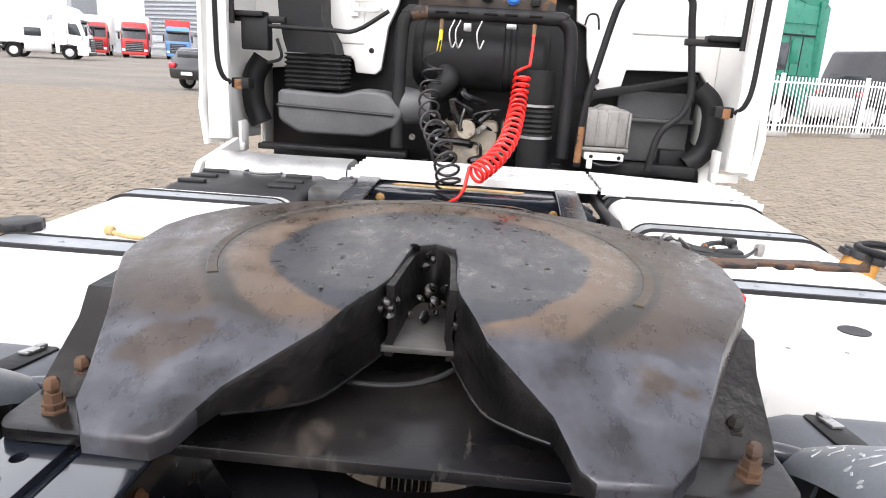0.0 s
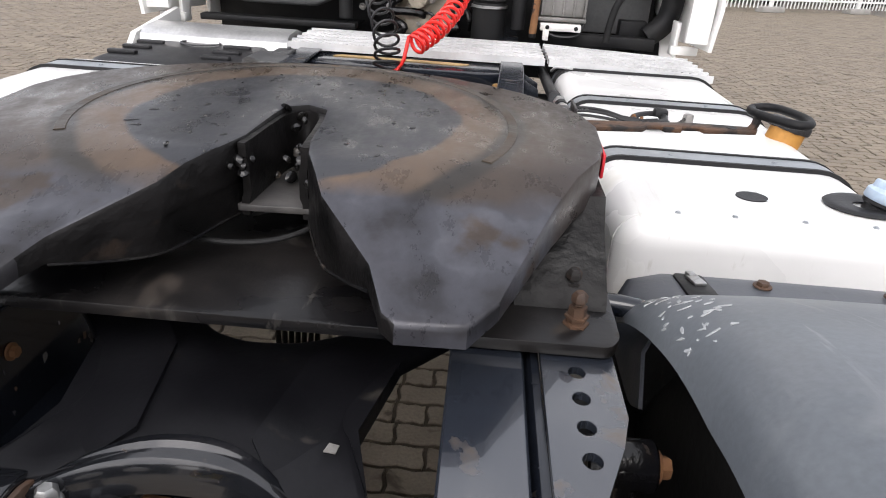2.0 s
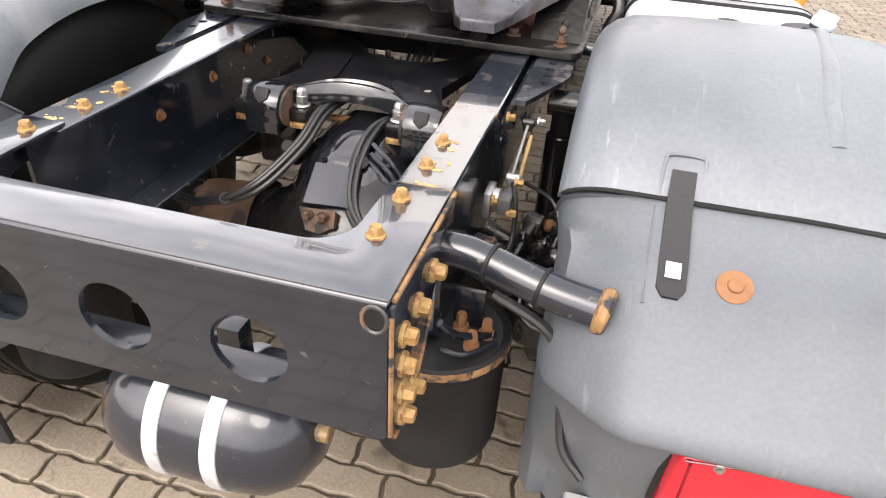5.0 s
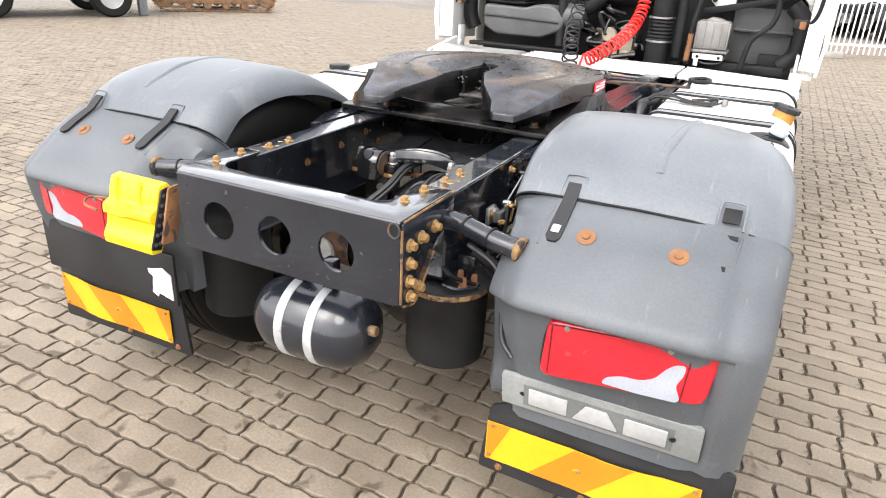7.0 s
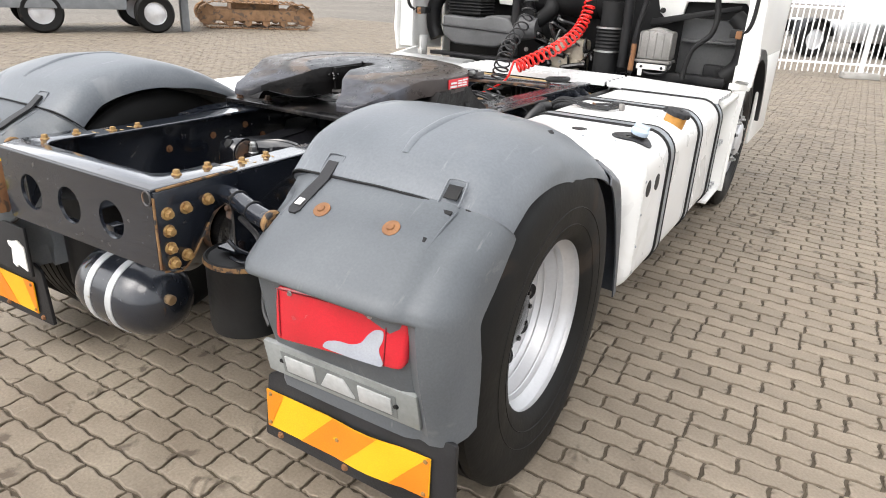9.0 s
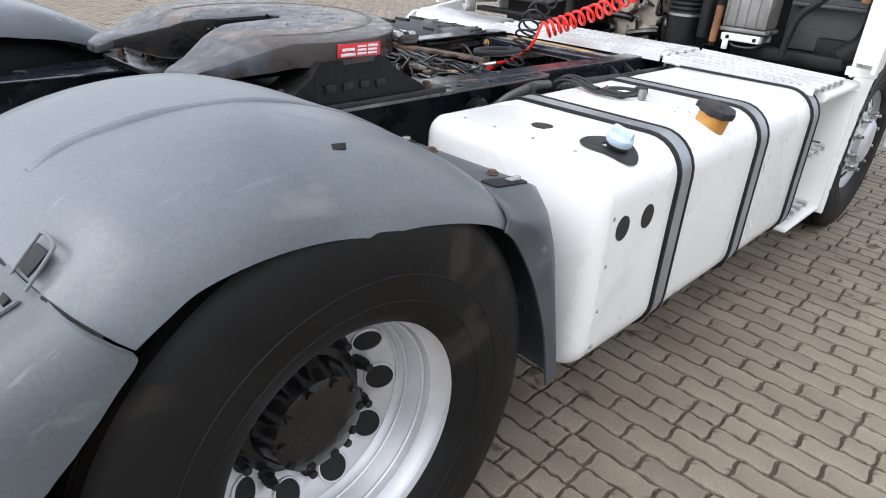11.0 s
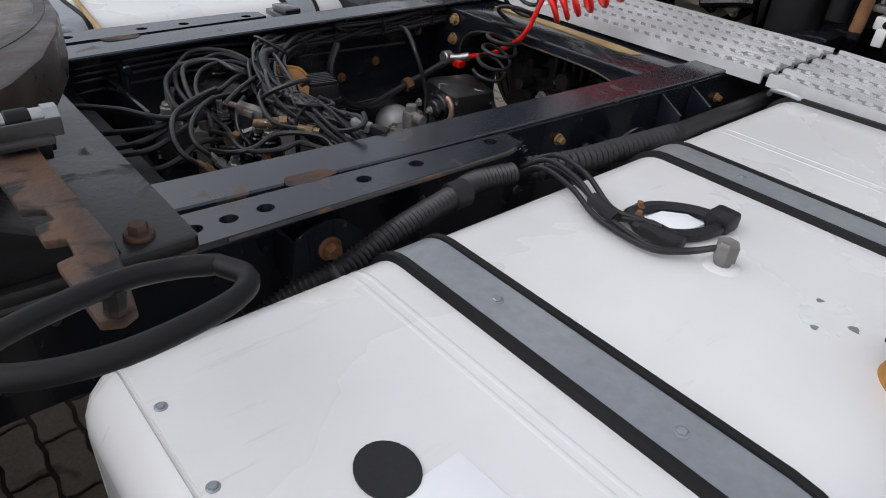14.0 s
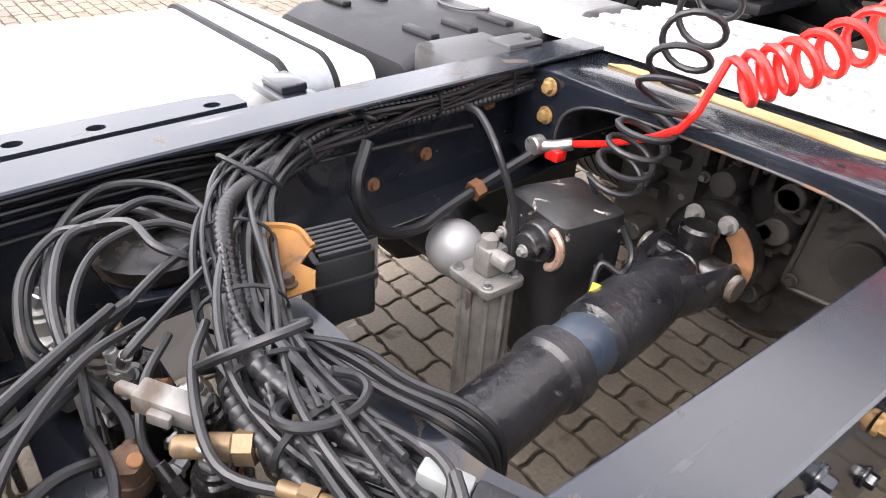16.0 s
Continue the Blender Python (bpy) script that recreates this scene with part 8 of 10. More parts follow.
for k in range(8):
    pts, start, stop, phase = [], rnd.choice((0, 0, 2, 4)), rnd.choice((10, 11, 12, 13)), rnd.uniform(0, 6.28)
    for i in range(start, stop):
        a, b = Vector(TRUNK[max(0, i - 1)]), Vector(TRUNK[min(12, i + 1)])
        across = (b - a).cross(Vector((0, 0, 1))).normalized()
        wide = 0.018 if i < 5 else 0.032
        q = Vector(TRUNK[i]) + across * wide * math.cos(phase + 0.8 * i) + Vector((0, 0, 0.012 + 0.020 * math.sin(phase + 1.1 * i)))
        pts.append((min(0.40, max(-0.435, q.x)), q.y, q.z))
    loop_of("harness_cable", pts, rnd.choice((0.0042, 0.005, 0.006)), "thin black cable winding along the harness")
for i, wide, high, lean in ((4, 0.026, 0.014, 10), (6, 0.030, 0.018, 30), (9, 0.036, 0.020, -25), (10, 0.030, 0.022, 20), (11, 0.034, 0.018, -10)):
    at = Vector(TRUNK[i]) + Vector((rnd.uniform(-0.015, 0.015), rnd.uniform(-0.015, 0.015), 0.012))
    turned = pose(0, 0, 0, rnd.uniform(-35, 35), lean, rnd.uniform(0, 180))
    ring = [at + turned.to_3x3() @ Vector((wide * math.cos(a) * (1 + 0.1 * a), wide * 0.8 * math.sin(a), high * a / 6.0)) for a in np.linspace(0.2, 7.2, 11)]
    loop_of("cable_curl", [tuple(q) for q in ring], rnd.choice((0.0055, 0.0065)), "loose curl of black cable")
for i in (1, 2, 3, 4, 5, 6, 7, 8, 9, 10):
    d = (Vector(TRUNK[i + 1]) - Vector(TRUNK[i - 1])).normalized()
    tight = 0.024 if i < 5 else 0.042
    part("cable_tie", moved(lathe([(1.0, -0.003), (1.06, -0.003), (1.06, 0.003), (1.0, 0.003)], 20), Matrix.Translation(Vector(TRUNK[i]) + Vector((0, 0, 0.004))) @ d.to_track_quat("Z", "Y").to_matrix().to_4x4() @ Matrix.Diagonal((tight, 0.027, 1, 1))), M["soot"], truck, "black cable tie round the harness")
# loops that leave the harness and bend down to the valves
LOOPS = (
    ([(-0.16, 2.07, 0.97), (-0.27, 2.05, 0.975), (-0.31, 1.98, 0.975), (-0.25, 1.91, 0.965), (-0.16, 1.87, 0.95), (-0.06, 1.86, 0.94), (0.01, 1.87, 0.93)], 0.0075),
    ([(-0.20, 2.06, 0.97), (-0.23, 2.01, 0.985), (-0.20, 1.94, 0.985), (-0.22, 1.90, 0.975), (-0.17, 1.85, 0.96), (-0.08, 1.83, 0.94), (-0.06, 1.85, 0.915)], 0.0075),
    ([(-0.09, 2.02, 0.97), (-0.11, 1.98, 0.99), (-0.18, 1.97, 0.99), (-0.20, 1.91, 0.98), (-0.11, 1.87, 0.97), (-0.03, 1.86, 0.95), (0.05, 1.88, 0.93), (0.10, 1.87, 0.92)], 0.0075),
    ([(-0.17, 2.04, 0.96), (-0.25, 1.99, 0.97), (-0.26, 1.92, 0.96), (-0.20, 1.86, 0.94), (-0.12, 1.84, 0.92), (-0.10, 1.86, 0.89)], 0.0075),
    ([(-0.12, 2.05, 0.975), (-0.16, 2.0, 0.99), (-0.15, 1.93, 0.985), (-0.08, 1.88, 0.97), (0.02, 1.86, 0.95), (0.06, 1.85, 0.91)], 0.0065),
    ([(-0.05, 1.91, 0.975), (0.02, 1.84, 0.99), (0.08, 1.77, 0.99), (0.15, 1.735, 0.98), (0.19, 1.735, 0.96), (0.20, 1.77, 0.93)], 0.0075),
    ([(-0.02, 1.93, 0.97), (0.03, 1.86, 0.985), (0.11, 1.79, 0.985), (0.17, 1.765, 0.97), (0.19, 1.80, 0.93)], 0.0065),
    ([(0.15, 1.80, 0.94), (0.22, 1.81, 0.96), (0.24, 1.845, 0.97), (0.23, 1.89, 0.98), (0.25, 1.93, 0.985), (0.29, 1.96, 0.985), (0.33, 1.965, 0.97)], 0.0065),
    ([(0.05, 1.85, 0.93), (0.13, 1.85, 0.95), (0.23, 1.83, 0.965), (0.27, 1.88, 0.97), (0.28, 1.92, 0.98), (0.32, 1.95, 0.97)], 0.0065),
    ([(0.13, 1.83, 0.93), (0.20, 1.83, 0.955), (0.255, 1.87, 0.965), (0.27, 1.91, 0.975), (0.31, 1.94, 0.975), (0.345, 1.96, 0.95)], 0.006),
    ([(0.02, 1.94, 0.975), (0.07, 1.90, 0.975), (0.11, 1.88, 0.95), (0.14, 1.89, 0.92)], 0.006),
    ([(0.04, 1.97, 0.99), (0.11, 1.93, 1.0), (0.20, 1.91, 0.99), (0.26, 1.95, 0.99)], 0.0065),
    ([(-0.06, 2.02, 0.985), (0.0, 1.95, 0.99), (0.02, 1.90, 0.97), (0.01, 1.895, 0.95)], 0.007),
    ([(-0.14, 2.05, 0.97), (-0.08, 1.97, 0.98), (-0.05, 1.91, 0.96), (-0.06, 1.89, 0.93)], 0.007),
)
for pts, r in LOOPS:
    loop_of("valve_hose", pts, r, "black hose looping to a valve")
for k, (pts, r) in enumerate(LOOPS):
    a, b = Vector(pts[-2]), Vector(pts[-1])
    m = Matrix.Translation(b) @ (b - a).to_track_quat("Z", "Y").to_matrix().to_4x4() @ Matrix.Diagonal((0.78, 0.78, 0.78, 1))
    part("hose_union", moved(joined(rod(0.0085, -0.030, -0.006, bev=0.001), lathe([(0, -0.008), (0.0125, -0.008), (0.0125, 0.010), (0, 0.010)], 6), rod(0.009, 0.010, 0.026, bev=0.001)), m), M[("cast", "oily_black", "dark_rust", "zinc", "oily_black", "brass")[k % 6]], truck, "metal union at the end of a hose")
# tails that run under the coupling plate
TAILS = (
    [(-0.09, 1.52, 0.95), (-0.04, 1.60, 0.99), (0.02, 1.68, 0.995), (0.06, 1.72, 0.99), (0.07, 1.76, 0.98), (0.07, 1.80, 0.98), (-0.02, 1.89, 0.97)],
    [(-0.03, 1.52, 0.94), (0.01, 1.64, 0.95), (0.05, 1.70, 0.96), (0.07, 1.75, 0.97), (0.0, 1.83, 0.97), (-0.06, 1.93, 0.97)],
    [(0.01, 1.52, 0.935), (0.06, 1.65, 0.94), (0.08, 1.70, 0.95), (0.07, 1.75, 0.96), (0.03, 1.80, 0.97), (-0.04, 1.90, 0.975)],
    [(0.04, 1.52, 0.93), (0.08, 1.64, 0.935), (0.10, 1.70, 0.94), (0.09, 1.75, 0.95), (0.03, 1.83, 0.95), (-0.02, 1.87, 0.93)],
    [(0.06, 1.52, 0.90), (0.10, 1.67, 0.905), (0.12, 1.71, 0.91), (0.12, 1.75, 0.92), (0.09, 1.81, 0.93), (0.08, 1.86, 0.92)],
)
for pts in TAILS:
    loop_of("tail_hose", pts, 0.008, "black hose running under the coupling")
loop_of("black_tee", [(0.14, 1.60, 0.86), (0.15, 1.67, 0.88), (0.16, 1.70, 0.84), (0.17, 1.70, 0.74)], 0.014, "thick black elbow pipe")
for z, y1 in ((0.945, 2.25), (0.93, 2.2), (0.915, 2.3), (0.89, 2.7)):
    loop_of("rail_cable", [(-0.36, 1.55, z), (-0.38, 1.9, z + 0.008), (-0.385, 2.05, z + 0.012), (-0.395, y1, z)], 0.006, "cable along the inside of the rail")
loop_of("round_loop", [(-0.355, 2.42, 0.93), (-0.33, 2.38, 0.86), (-0.325, 2.42, 0.77), (-0.34, 2.52, 0.735), (-0.35, 2.60, 0.75), (-0.345, 2.72, 0.79), (-0.33, 2.82, 0.83), (-0.335, 2.92, 0.84)], 0.016, "thick black hose in a wide loop")
part("pipe_nut", moved(lathe([(0, -0.012), (0.021, -0.012), (0.021, 0.012), (0, 0.012)], 6), Matrix.Translation((-0.347, 2.68, 0.775)) @ pose(0, 0, 0, -75, 0, 0)), M["rust"], truck, "rusty pipe nut")
loop_of("arching_cable", [(-0.35, 2.64, 0.955), (-0.28, 2.61, 0.965), (-0.20, 2.575, 0.94), (-0.165, 2.59, 0.85), (-0.155, 2.60, 0.75), (-0.16, 2.60, 0.55)], 0.009, "black cable arching to the cylinder")
loop_of("block_cable", [(-0.06, 2.77, 0.80), (0.0, 2.72, 0.79), (0.0, 2.70, 0.76), (-0.03, 2.68, 0.77), (-0.02, 2.65, 0.72)], 0.008, "black cable beside the block")
loop_of("earth_tail", [(-0.005, 2.645, 0.755), (0.0, 2.63, 0.735), (0.005, 2.62, 0.71)], 0.012, "yellow wrapped cable end", "yel_wrap")
# the bay follows the spread of the rails
BAY = Matrix(((1, 0.035, 0, -0.09), (0, 0.95, 0, 0.09), (0, 0, 1, 0), (0, 0, 0, 1)))
for o in [o for o in bpy.data.objects if o.name not in standing]:
    if o.data.users > 1 or o.matrix_basis != Matrix.Identity(4):
        o.location = BAY @ o.location
    else:
        o.data.transform(BAY)

# ---- coiled supply hoses ----
def coil(line, turns, radius):
    pts = curve(line, 40)
    n = len(pts)
    up, out = None, []
    for i, q in enumerate(pts):
        d = (pts[min(i + 1, n - 1)] - pts[max(i - 1, 0)]).normalized()
        if up is None:
            up = d.orthogonal().normalized()
        up = (up - d * up.dot(d)).normalized()
        out.append((q, up.copy(), d.cross(up)))
    spiral = []
    m = int(turns * 16)
    for k in range(m + 1):
        f = k / m * (n - 1)
        i = min(int(f), n - 2)
        t = f - i
        q = out[i][0].lerp(out[i + 1][0], t)
        a = 2 * math.pi * turns * k / m
        spiral.append(q + radius * (math.cos(a) * out[i][1] + math.sin(a) * out[i][2]))
    return spiral


black_line = [(-0.215, 3.52, 1.50), (-0.225, 3.46, 1.36), (-0.20, 3.28, 1.245), (-0.135, 3.02, 1.175), (-0.08, 2.84, 1.10), (-0.065, 2.77, 1.02), (-0.08, 2.752, 0.94), (-0.11, 2.748, 0.86)]
spiral = coil(black_line, 16, 0.047)
bc = part("coiled_hose", tube([(-0.20, 3.64, 1.60), (-0.205, 3.58, 1.54)] + [tuple(p) for p in spiral] + [(-0.115, 2.74, 0.80), (-0.092, 2.72, 0.76), (-0.036, 2.655, 0.75)], 0.0058, 8, 1), M["hose"], truck, "black coiled electric supply hose")
part("yellow_sleeve", tube([(-0.20, 3.655, 1.648), (-0.202, 3.64, 1.595), (-0.205, 3.60, 1.545)], 0.010, 10), M["yel_wrap"], bc, "yellow connector sleeve")
red_line = [(0.215, 3.52, 1.46), (0.205, 3.46, 1.34), (0.19, 3.33, 1.25), (0.16, 3.10, 1.175), (0.10, 2.90, 1.115), (0.035, 2.80, 1.072)]
spiral = coil(red_line, 20, 0.037)
rc = part("coiled_hose", tube([(0.258, 3.655, 1.655), (0.256, 3.62, 1.58), (0.247, 3.55, 1.50)] + [tuple(p) for p in spiral] + [(0.0, 2.775, 1.02), (-0.02, 2.77, 0.985), (-0.07, 2.785, 0.95), (-0.188, 2.825, 0.885), (-0.26, 2.81, 0.862)], 0.0073, 8, 1), M["red"], truck, "bright red coiled air supply hose")
part("hose_coupling", joined(tube([(-0.26, 2.81, 0.862), (-0.285, 2.79, 0.853), (-0.31, 2.775, 0.848)], 0.013, 10), rod(0.02, -0.015, 0.015, "y", (-0.32, 2.77, 0.848))), M["zinc"], rc, "steel hose coupling")
part("coupling_tag", box(-0.30, -0.265, 2.775, 2.805, 0.825, 0.848, 0.004), M["red"], rc, "red coupling handle")

# ---- cab back ----
CY = 3.92
wall_poly = [(-1.245, 1.40), (-0.84, 1.45), (-0.76, 1.505), (-0.70, 1.48), (-0.685, 1.41), (-0.575, 1.405), (-0.545, 1.43), (-0.512, 1.66), (-0.46, 1.775), (-0.445, 1.845), (0.478, 1.862), (0.489, 1.737), (0.543, 1.71), (0.56, 1.56), (0.60, 1.425), (0.65, 1.378), (0.755, 1.40), (0.775, 1.505), (1.16, 1.515), (1.20, 1.46), (1.245, 1.42), (1.245, 3.05), (-1.245, 3.05)]
cabw = part("cab_back_wall", prism(wall_poly, CY, CY + 0.05, "y", 0.008), M["white"], truck, "white painted cab back wall with pressed panels")
for x0, x1, z0, z1 in ((0.77, 1.19, 1.935, 1.962), (0.78, 1.215, 1.690, 1.712)):
    part("pressed_bead", box(x0, x1, CY - 0.012, CY + 0.004, z0, z1, 0.010), M["white"], cabw, "pressed bead in the wall")
flat_bead = Matrix.Translation((0, CY, 0)) @ Matrix.Diagonal((1, 0.45, 1, 1))
part("panel_frame", moved(tube([(-0.89, 0, 1.93), (-0.66, 0, 1.95), (-0.60, 0, 1.99), (-0.55, 0, 2.035), (-0.28, 0, 2.062), (0.40, 0, 2.025), (0.56, 0, 2.0), (0.65, 0, 1.93), (0.68, 0, 1.84), (0.70, 0, 1.63)], 0.016, 8, 6), flat_bead), M["white"], cabw, "raised panel edge")
part("panel_frame", moved(tube([(-0.74, 0, 1.93), (-0.67, 0, 1.90), (-0.62, 0, 1.836), (-0.56, 0, 1.78), (-0.52, 0, 1.72)], 0.014, 8, 6), flat_bead), M["white"], cabw, "raised panel edge")
part("recess_panel", box(-0.83, -0.64, CY - 0.01, CY + 0.01, 1.56, 1.88, 0.012), M["white"], cabw, "shallow recessed panel")
part("lift_eye", joined(tube([(-0.69, CY - 0.03, 1.785), (-0.58, CY - 0.04, 1.785), (-0.55, CY - 0.04, 1.76), (-0.58, CY - 0.04, 1.735), (-0.69, CY - 0.03, 1.735)], 0.010, 8, 5), box(-0.71, -0.67, CY - 0.03, CY, 1.70, 1.82, 0.006)), M["white"], cabw, "white looped bracket")
part("wall_clip", tube([(0.53, CY - 0.02, 1.72), (0.545, CY - 0.02, 1.77), (0.59, CY - 0.02, 1.77), (0.605, CY - 0.02, 1.70)], 0.005, 6, 5), M["soot"], cabw, "black wire clip on the wall")
part("wall_grommet", rod(0.011, -0.01, 0.01, "y", (0.64, CY - 0.01, 1.60)), M["soot"], cabw, "black grommet")
part("wall_grommet", rod(0.018, -0.01, 0.014, "y", (0.62, CY - 0.01, 1.44)), M["soot"], cabw, "black grommet")
bolts("wall_plug", [(-0.60, CY, 1.53), (0.45, CY, 1.80)], M["soot"], cabw, 0.010, 0.006, "-y", "black plug")
part("cab_shell", joined(box(-1.245, -1.22, CY + 0.05, 5.95, 0.95, 3.05, 0.01), box(1.22, 1.245, CY + 0.05, 5.95, 1.12, 3.05, 0.01), box(-1.245, 1.245, 5.9, 5.95, 0.55, 3.05, 0.01), box(-1.245, 1.245, CY, 5.95, 3.05, 3.10, 0.02), box(-1.2, 1.2, 4.1, 5.9, 0.98, 1.0, 0.003), box(1.22, 1.245, 4.95, 5.95, 0.40, 1.12, 0.01)), M["white"], truck, "white cab shell")
# front wheel arch trim
arch = [(1.20, 4.42 + 0.62 * math.cos(a), 0.53 + 0.60 * math.sin(a)) for a in np.linspace(0.1, math.pi - 0.35, 16)]
part("wheel_arch_trim", loft([[(1.10, p[1], p[2]), (1.275, p[1], p[2]), (1.275, 4.42 + (p[1] - 4.42) * 1.10, 0.53 + (p[2] - 0.53) * 1.12), (1.10, 4.42 + (p[1] - 4.42) * 1.10, 0.53 + (p[2] - 0.53) * 1.12)] for p in arch]), M["plastic"], truck, "black front wheel arch trim")
# side fairings: white, stiffened inside, with black stay rods
for s in (1, -1):
    grid = []
    for z, dx, y0 in ((1.03, 0.0, 3.44), (1.12, 0.005, 3.43), (1.22, 0.012, 3.42), (1.30, 0.004, 3.42), (1.45, -0.004, 3.41), (1.9, -0.012, 3.40), (2.5, -0.02, 3.38), (3.0, -0.03, 3.36)):
        grid.append([(s * (1.350 + dx), y0, z), (s * (1.353 + dx), y0 + 0.05, z), (s * (1.325 + dx), 3.70, z), (s * 1.258, 3.96, z)])
    fair = part("side_fairing", shell(grid if s > 0 else [row[::-1] for row in grid], 0.018), M["white"], truck, "white side fairing behind the cab")
    part("inner_flange", mirrored(loft([[(1.24, 3.50, z), (1.335, 3.47, z), (1.335, 3.49, z), (1.24, 3.53, z)] for z in (1.06, 1.25, 1.5, 2.0, 2.9)]), s), M["white"], fair, "white inner flange")
    part("stay_rod", mirrored(tube([(1.226, 3.54, 1.62), (1.226, 3.54, 1.8), (1.225, 3.54, 2.2), (1.22, 3.55, 2.9)], 0.013, 10), s), M["soot"], fair, "black fairing stay rod")
    part("stay_bracket", mirrored(joined(box(0.98, 1.24, 3.60, 3.64, 1.635, 1.667, 0.006), box(1.08, 1.24, 3.56, 3.66, 1.660, 1.685, 0.004)), s), M["soot"], fair, "black stay bracket")
    part("stay_bracket", mirrored(box(1.15, 1.24, 3.54, 3.62, 1.31, 1.36, 0.006), s), M["soot"], fair, "black stay bracket")
    part("rust_end", mirrored(box(1.185, 1.225, 3.535, 3.575, 1.305, 1.355, 0.008), s), M["rust"], fair, "rusty stay end")
    part("corner_flange", mirrored(joined(box(1.215, 1.235, 3.60, 3.70, 0.98, 1.14, 0.006), box(1.20, 1.33, 3.58, 3.62, 0.99, 1.03, 0.006)), s), M["white"], truck, "cream corner flange with a bolt")
for s in (1, -1):
    part("stay_rod", mirrored(tube([(1.235, 3.52, 1.335), (1.265, 3.49, 1.375), (1.282, 3.48, 1.46), (1.286, 3.48, 1.65), (1.288, 3.48, 2.1), (1.28, 3.50, 2.9)], 0.012, 10), s), M["soot"], truck, "second black stay rod")
# dark engine bay behind
part("engine_bay_wall", joined(box(-1.19, 1.19, 4.02, 4.05, 0.75, 1.98, 0.01), box(-1.19, 1.19, 3.55, 4.05, 0.62, 0.66, 0.005)), M["soot"], truck, "dark engine bay wall")
wl = part("wing_liner", box(0.76, 1.16, 3.98, 4.01, 1.02, 1.40, 0.01), M["duct"], truck, "dark grey plastic wing liner")
part("liner_ledge", box(0.78, 1.17, 3.92, 3.98, 1.24, 1.26, 0.005), M["duct"], wl)
part("liner_beam", prism([(0.56, 1.33), (1.14, 1.47), (1.14, 1.50), (0.56, 1.38)], 3.86, 3.93, "y", 0.005), M["soot"], wl, "black slanting beam")
part("liner_box", box(0.98, 1.12, 3.80, 3.88, 0.98, 1.11, 0.01), M["soot"], wl, "small black box")
part("lower_beam", box(-1.14, -0.35, 3.62, 3.70, 1.0, 1.03, 0.006), M["soot"], truck, "black lower beam")
part("lower_beam", box(0.60, 1.15, 3.70, 3.78, 0.98, 1.04, 0.008), M["soot"], truck, "black lower beam")
part("wing_edge", tube([(1.13, 3.80, 1.43), (1.20, 3.78, 1.36), (1.22, 3.78, 1.25), (1.20, 3.78, 1.12), (1.12, 3.78, 1.04)], 0.055, 10), M["soot"], truck, "black rubber edge of the wing")
part("wing_edge", tube([(-1.16, 3.80, 1.46), (-1.21, 3.78, 1.36), (-1.21, 3.78, 1.22), (-1.17, 3.78, 1.12)], 0.06, 10), M["soot"], truck, "black rubber edge of the wing")
# intake duct, bellows and filter housing
duct_rings = [[(x0, 3.70, z), (x1, 3.70, z), (x1, 3.90, z), (x0, 3.90, z)] for x0, x1, z in ((-1.0, -0.745, 1.50), (-1.02, -0.76, 1.56), (-1.04, -0.82, 1.66), (-1.06, -0.83, 1.9), (-1.08, -0.83, 2.4), (-1.08, -0.83, 2.95))]
part("intake_duct", loft(duct_rings), M["soot"], truck, "tall black air intake duct")
part("bellows", loft([[(-1.0 + d, 3.64 + d, z), (-0.70 - d, 3.64 + d, z), (-0.70 - d, 3.88, z), (-1.0 + d, 3.88, z)] for z, d in [(1.495 - 0.0115 * k, 0.014 * (k % 2)) for k in range(16)]]), M["soot"], truck, "black ribbed rubber bellows")
filt = [(-1.03, 1.16), (-1.03, 1.315), (-0.70, 1.305), (-0.60, 1.335), (-0.46, 1.325), (-0.37, 1.235), (-0.40, 1.16), (-0.55, 1.095), (-0.92, 1.095)]
fb = part("filter_housing", prism(round_poly(filt, 0.03, 4), 3.62, 3.86, "y", 0.02, 3), M["duct"], truck, "dusty grey air filter housing")
part("filter_seam", tube([(-1.03, 3.615, 1.235), (-0.7, 3.613, 1.225), (-0.42, 3.615, 1.215)], 0.008, 8), M["plastic"], fb, "moulded seam")
part("filter_outlet", lathe([(0, 0), (0.09, 0), (0.10, 0.03), (0.09, 0.08), (0.075, 0.16), (0, 0.16)], 24, "x", (-0.40, 3.72, 1.26)), M["duct"], fb)
# hose carrier frame with an upright plate, and the silencer-like black drum
frame_pts = [(-0.405, 3.66, 1.05), (-0.405, 3.66, 1.42), (-0.395, 3.66, 1.65), (-0.362, 3.66, 1.712), (-0.30, 3.66, 1.727), (0.33, 3.66, 1.727), (0.40, 3.66, 1.712), (0.44, 3.66, 1.65), (0.452, 3.66, 1.42), (0.455, 3.66, 1.05)]
cf = part("hose_carrier", tube(frame_pts, 0.034, 14, 6), M["soot"], truck, "black tubular hose carrier with a rusty corner")
part("rust_corner", tube([(-0.27, 3.657, 1.727), (-0.32, 3.657, 1.724), (-0.352, 3.657, 1.714)], 0.0350, 12, 4), M["dark_rust"], cf, "rusty corner of the carrier")
M["socket_rust"] = surface("patchy_rusty_paint", (0.025, 0.020, 0.017), (0.06, 0.038, 0.024), (0.5, 0.8), bump=0.4, scale=8, stain=(0.22, 0.095, 0.03), amount=0.45, stain_scale=7)
pl = part("socket_plate", prism(round_poly([(-0.322, 1.752), (0.355, 1.738), (0.355, 1.868), (-0.322, 1.884)], 0.008, 3), 3.675, 3.687, "y", 0.002), M["socket_rust"], cf, "rusty plate with sockets")
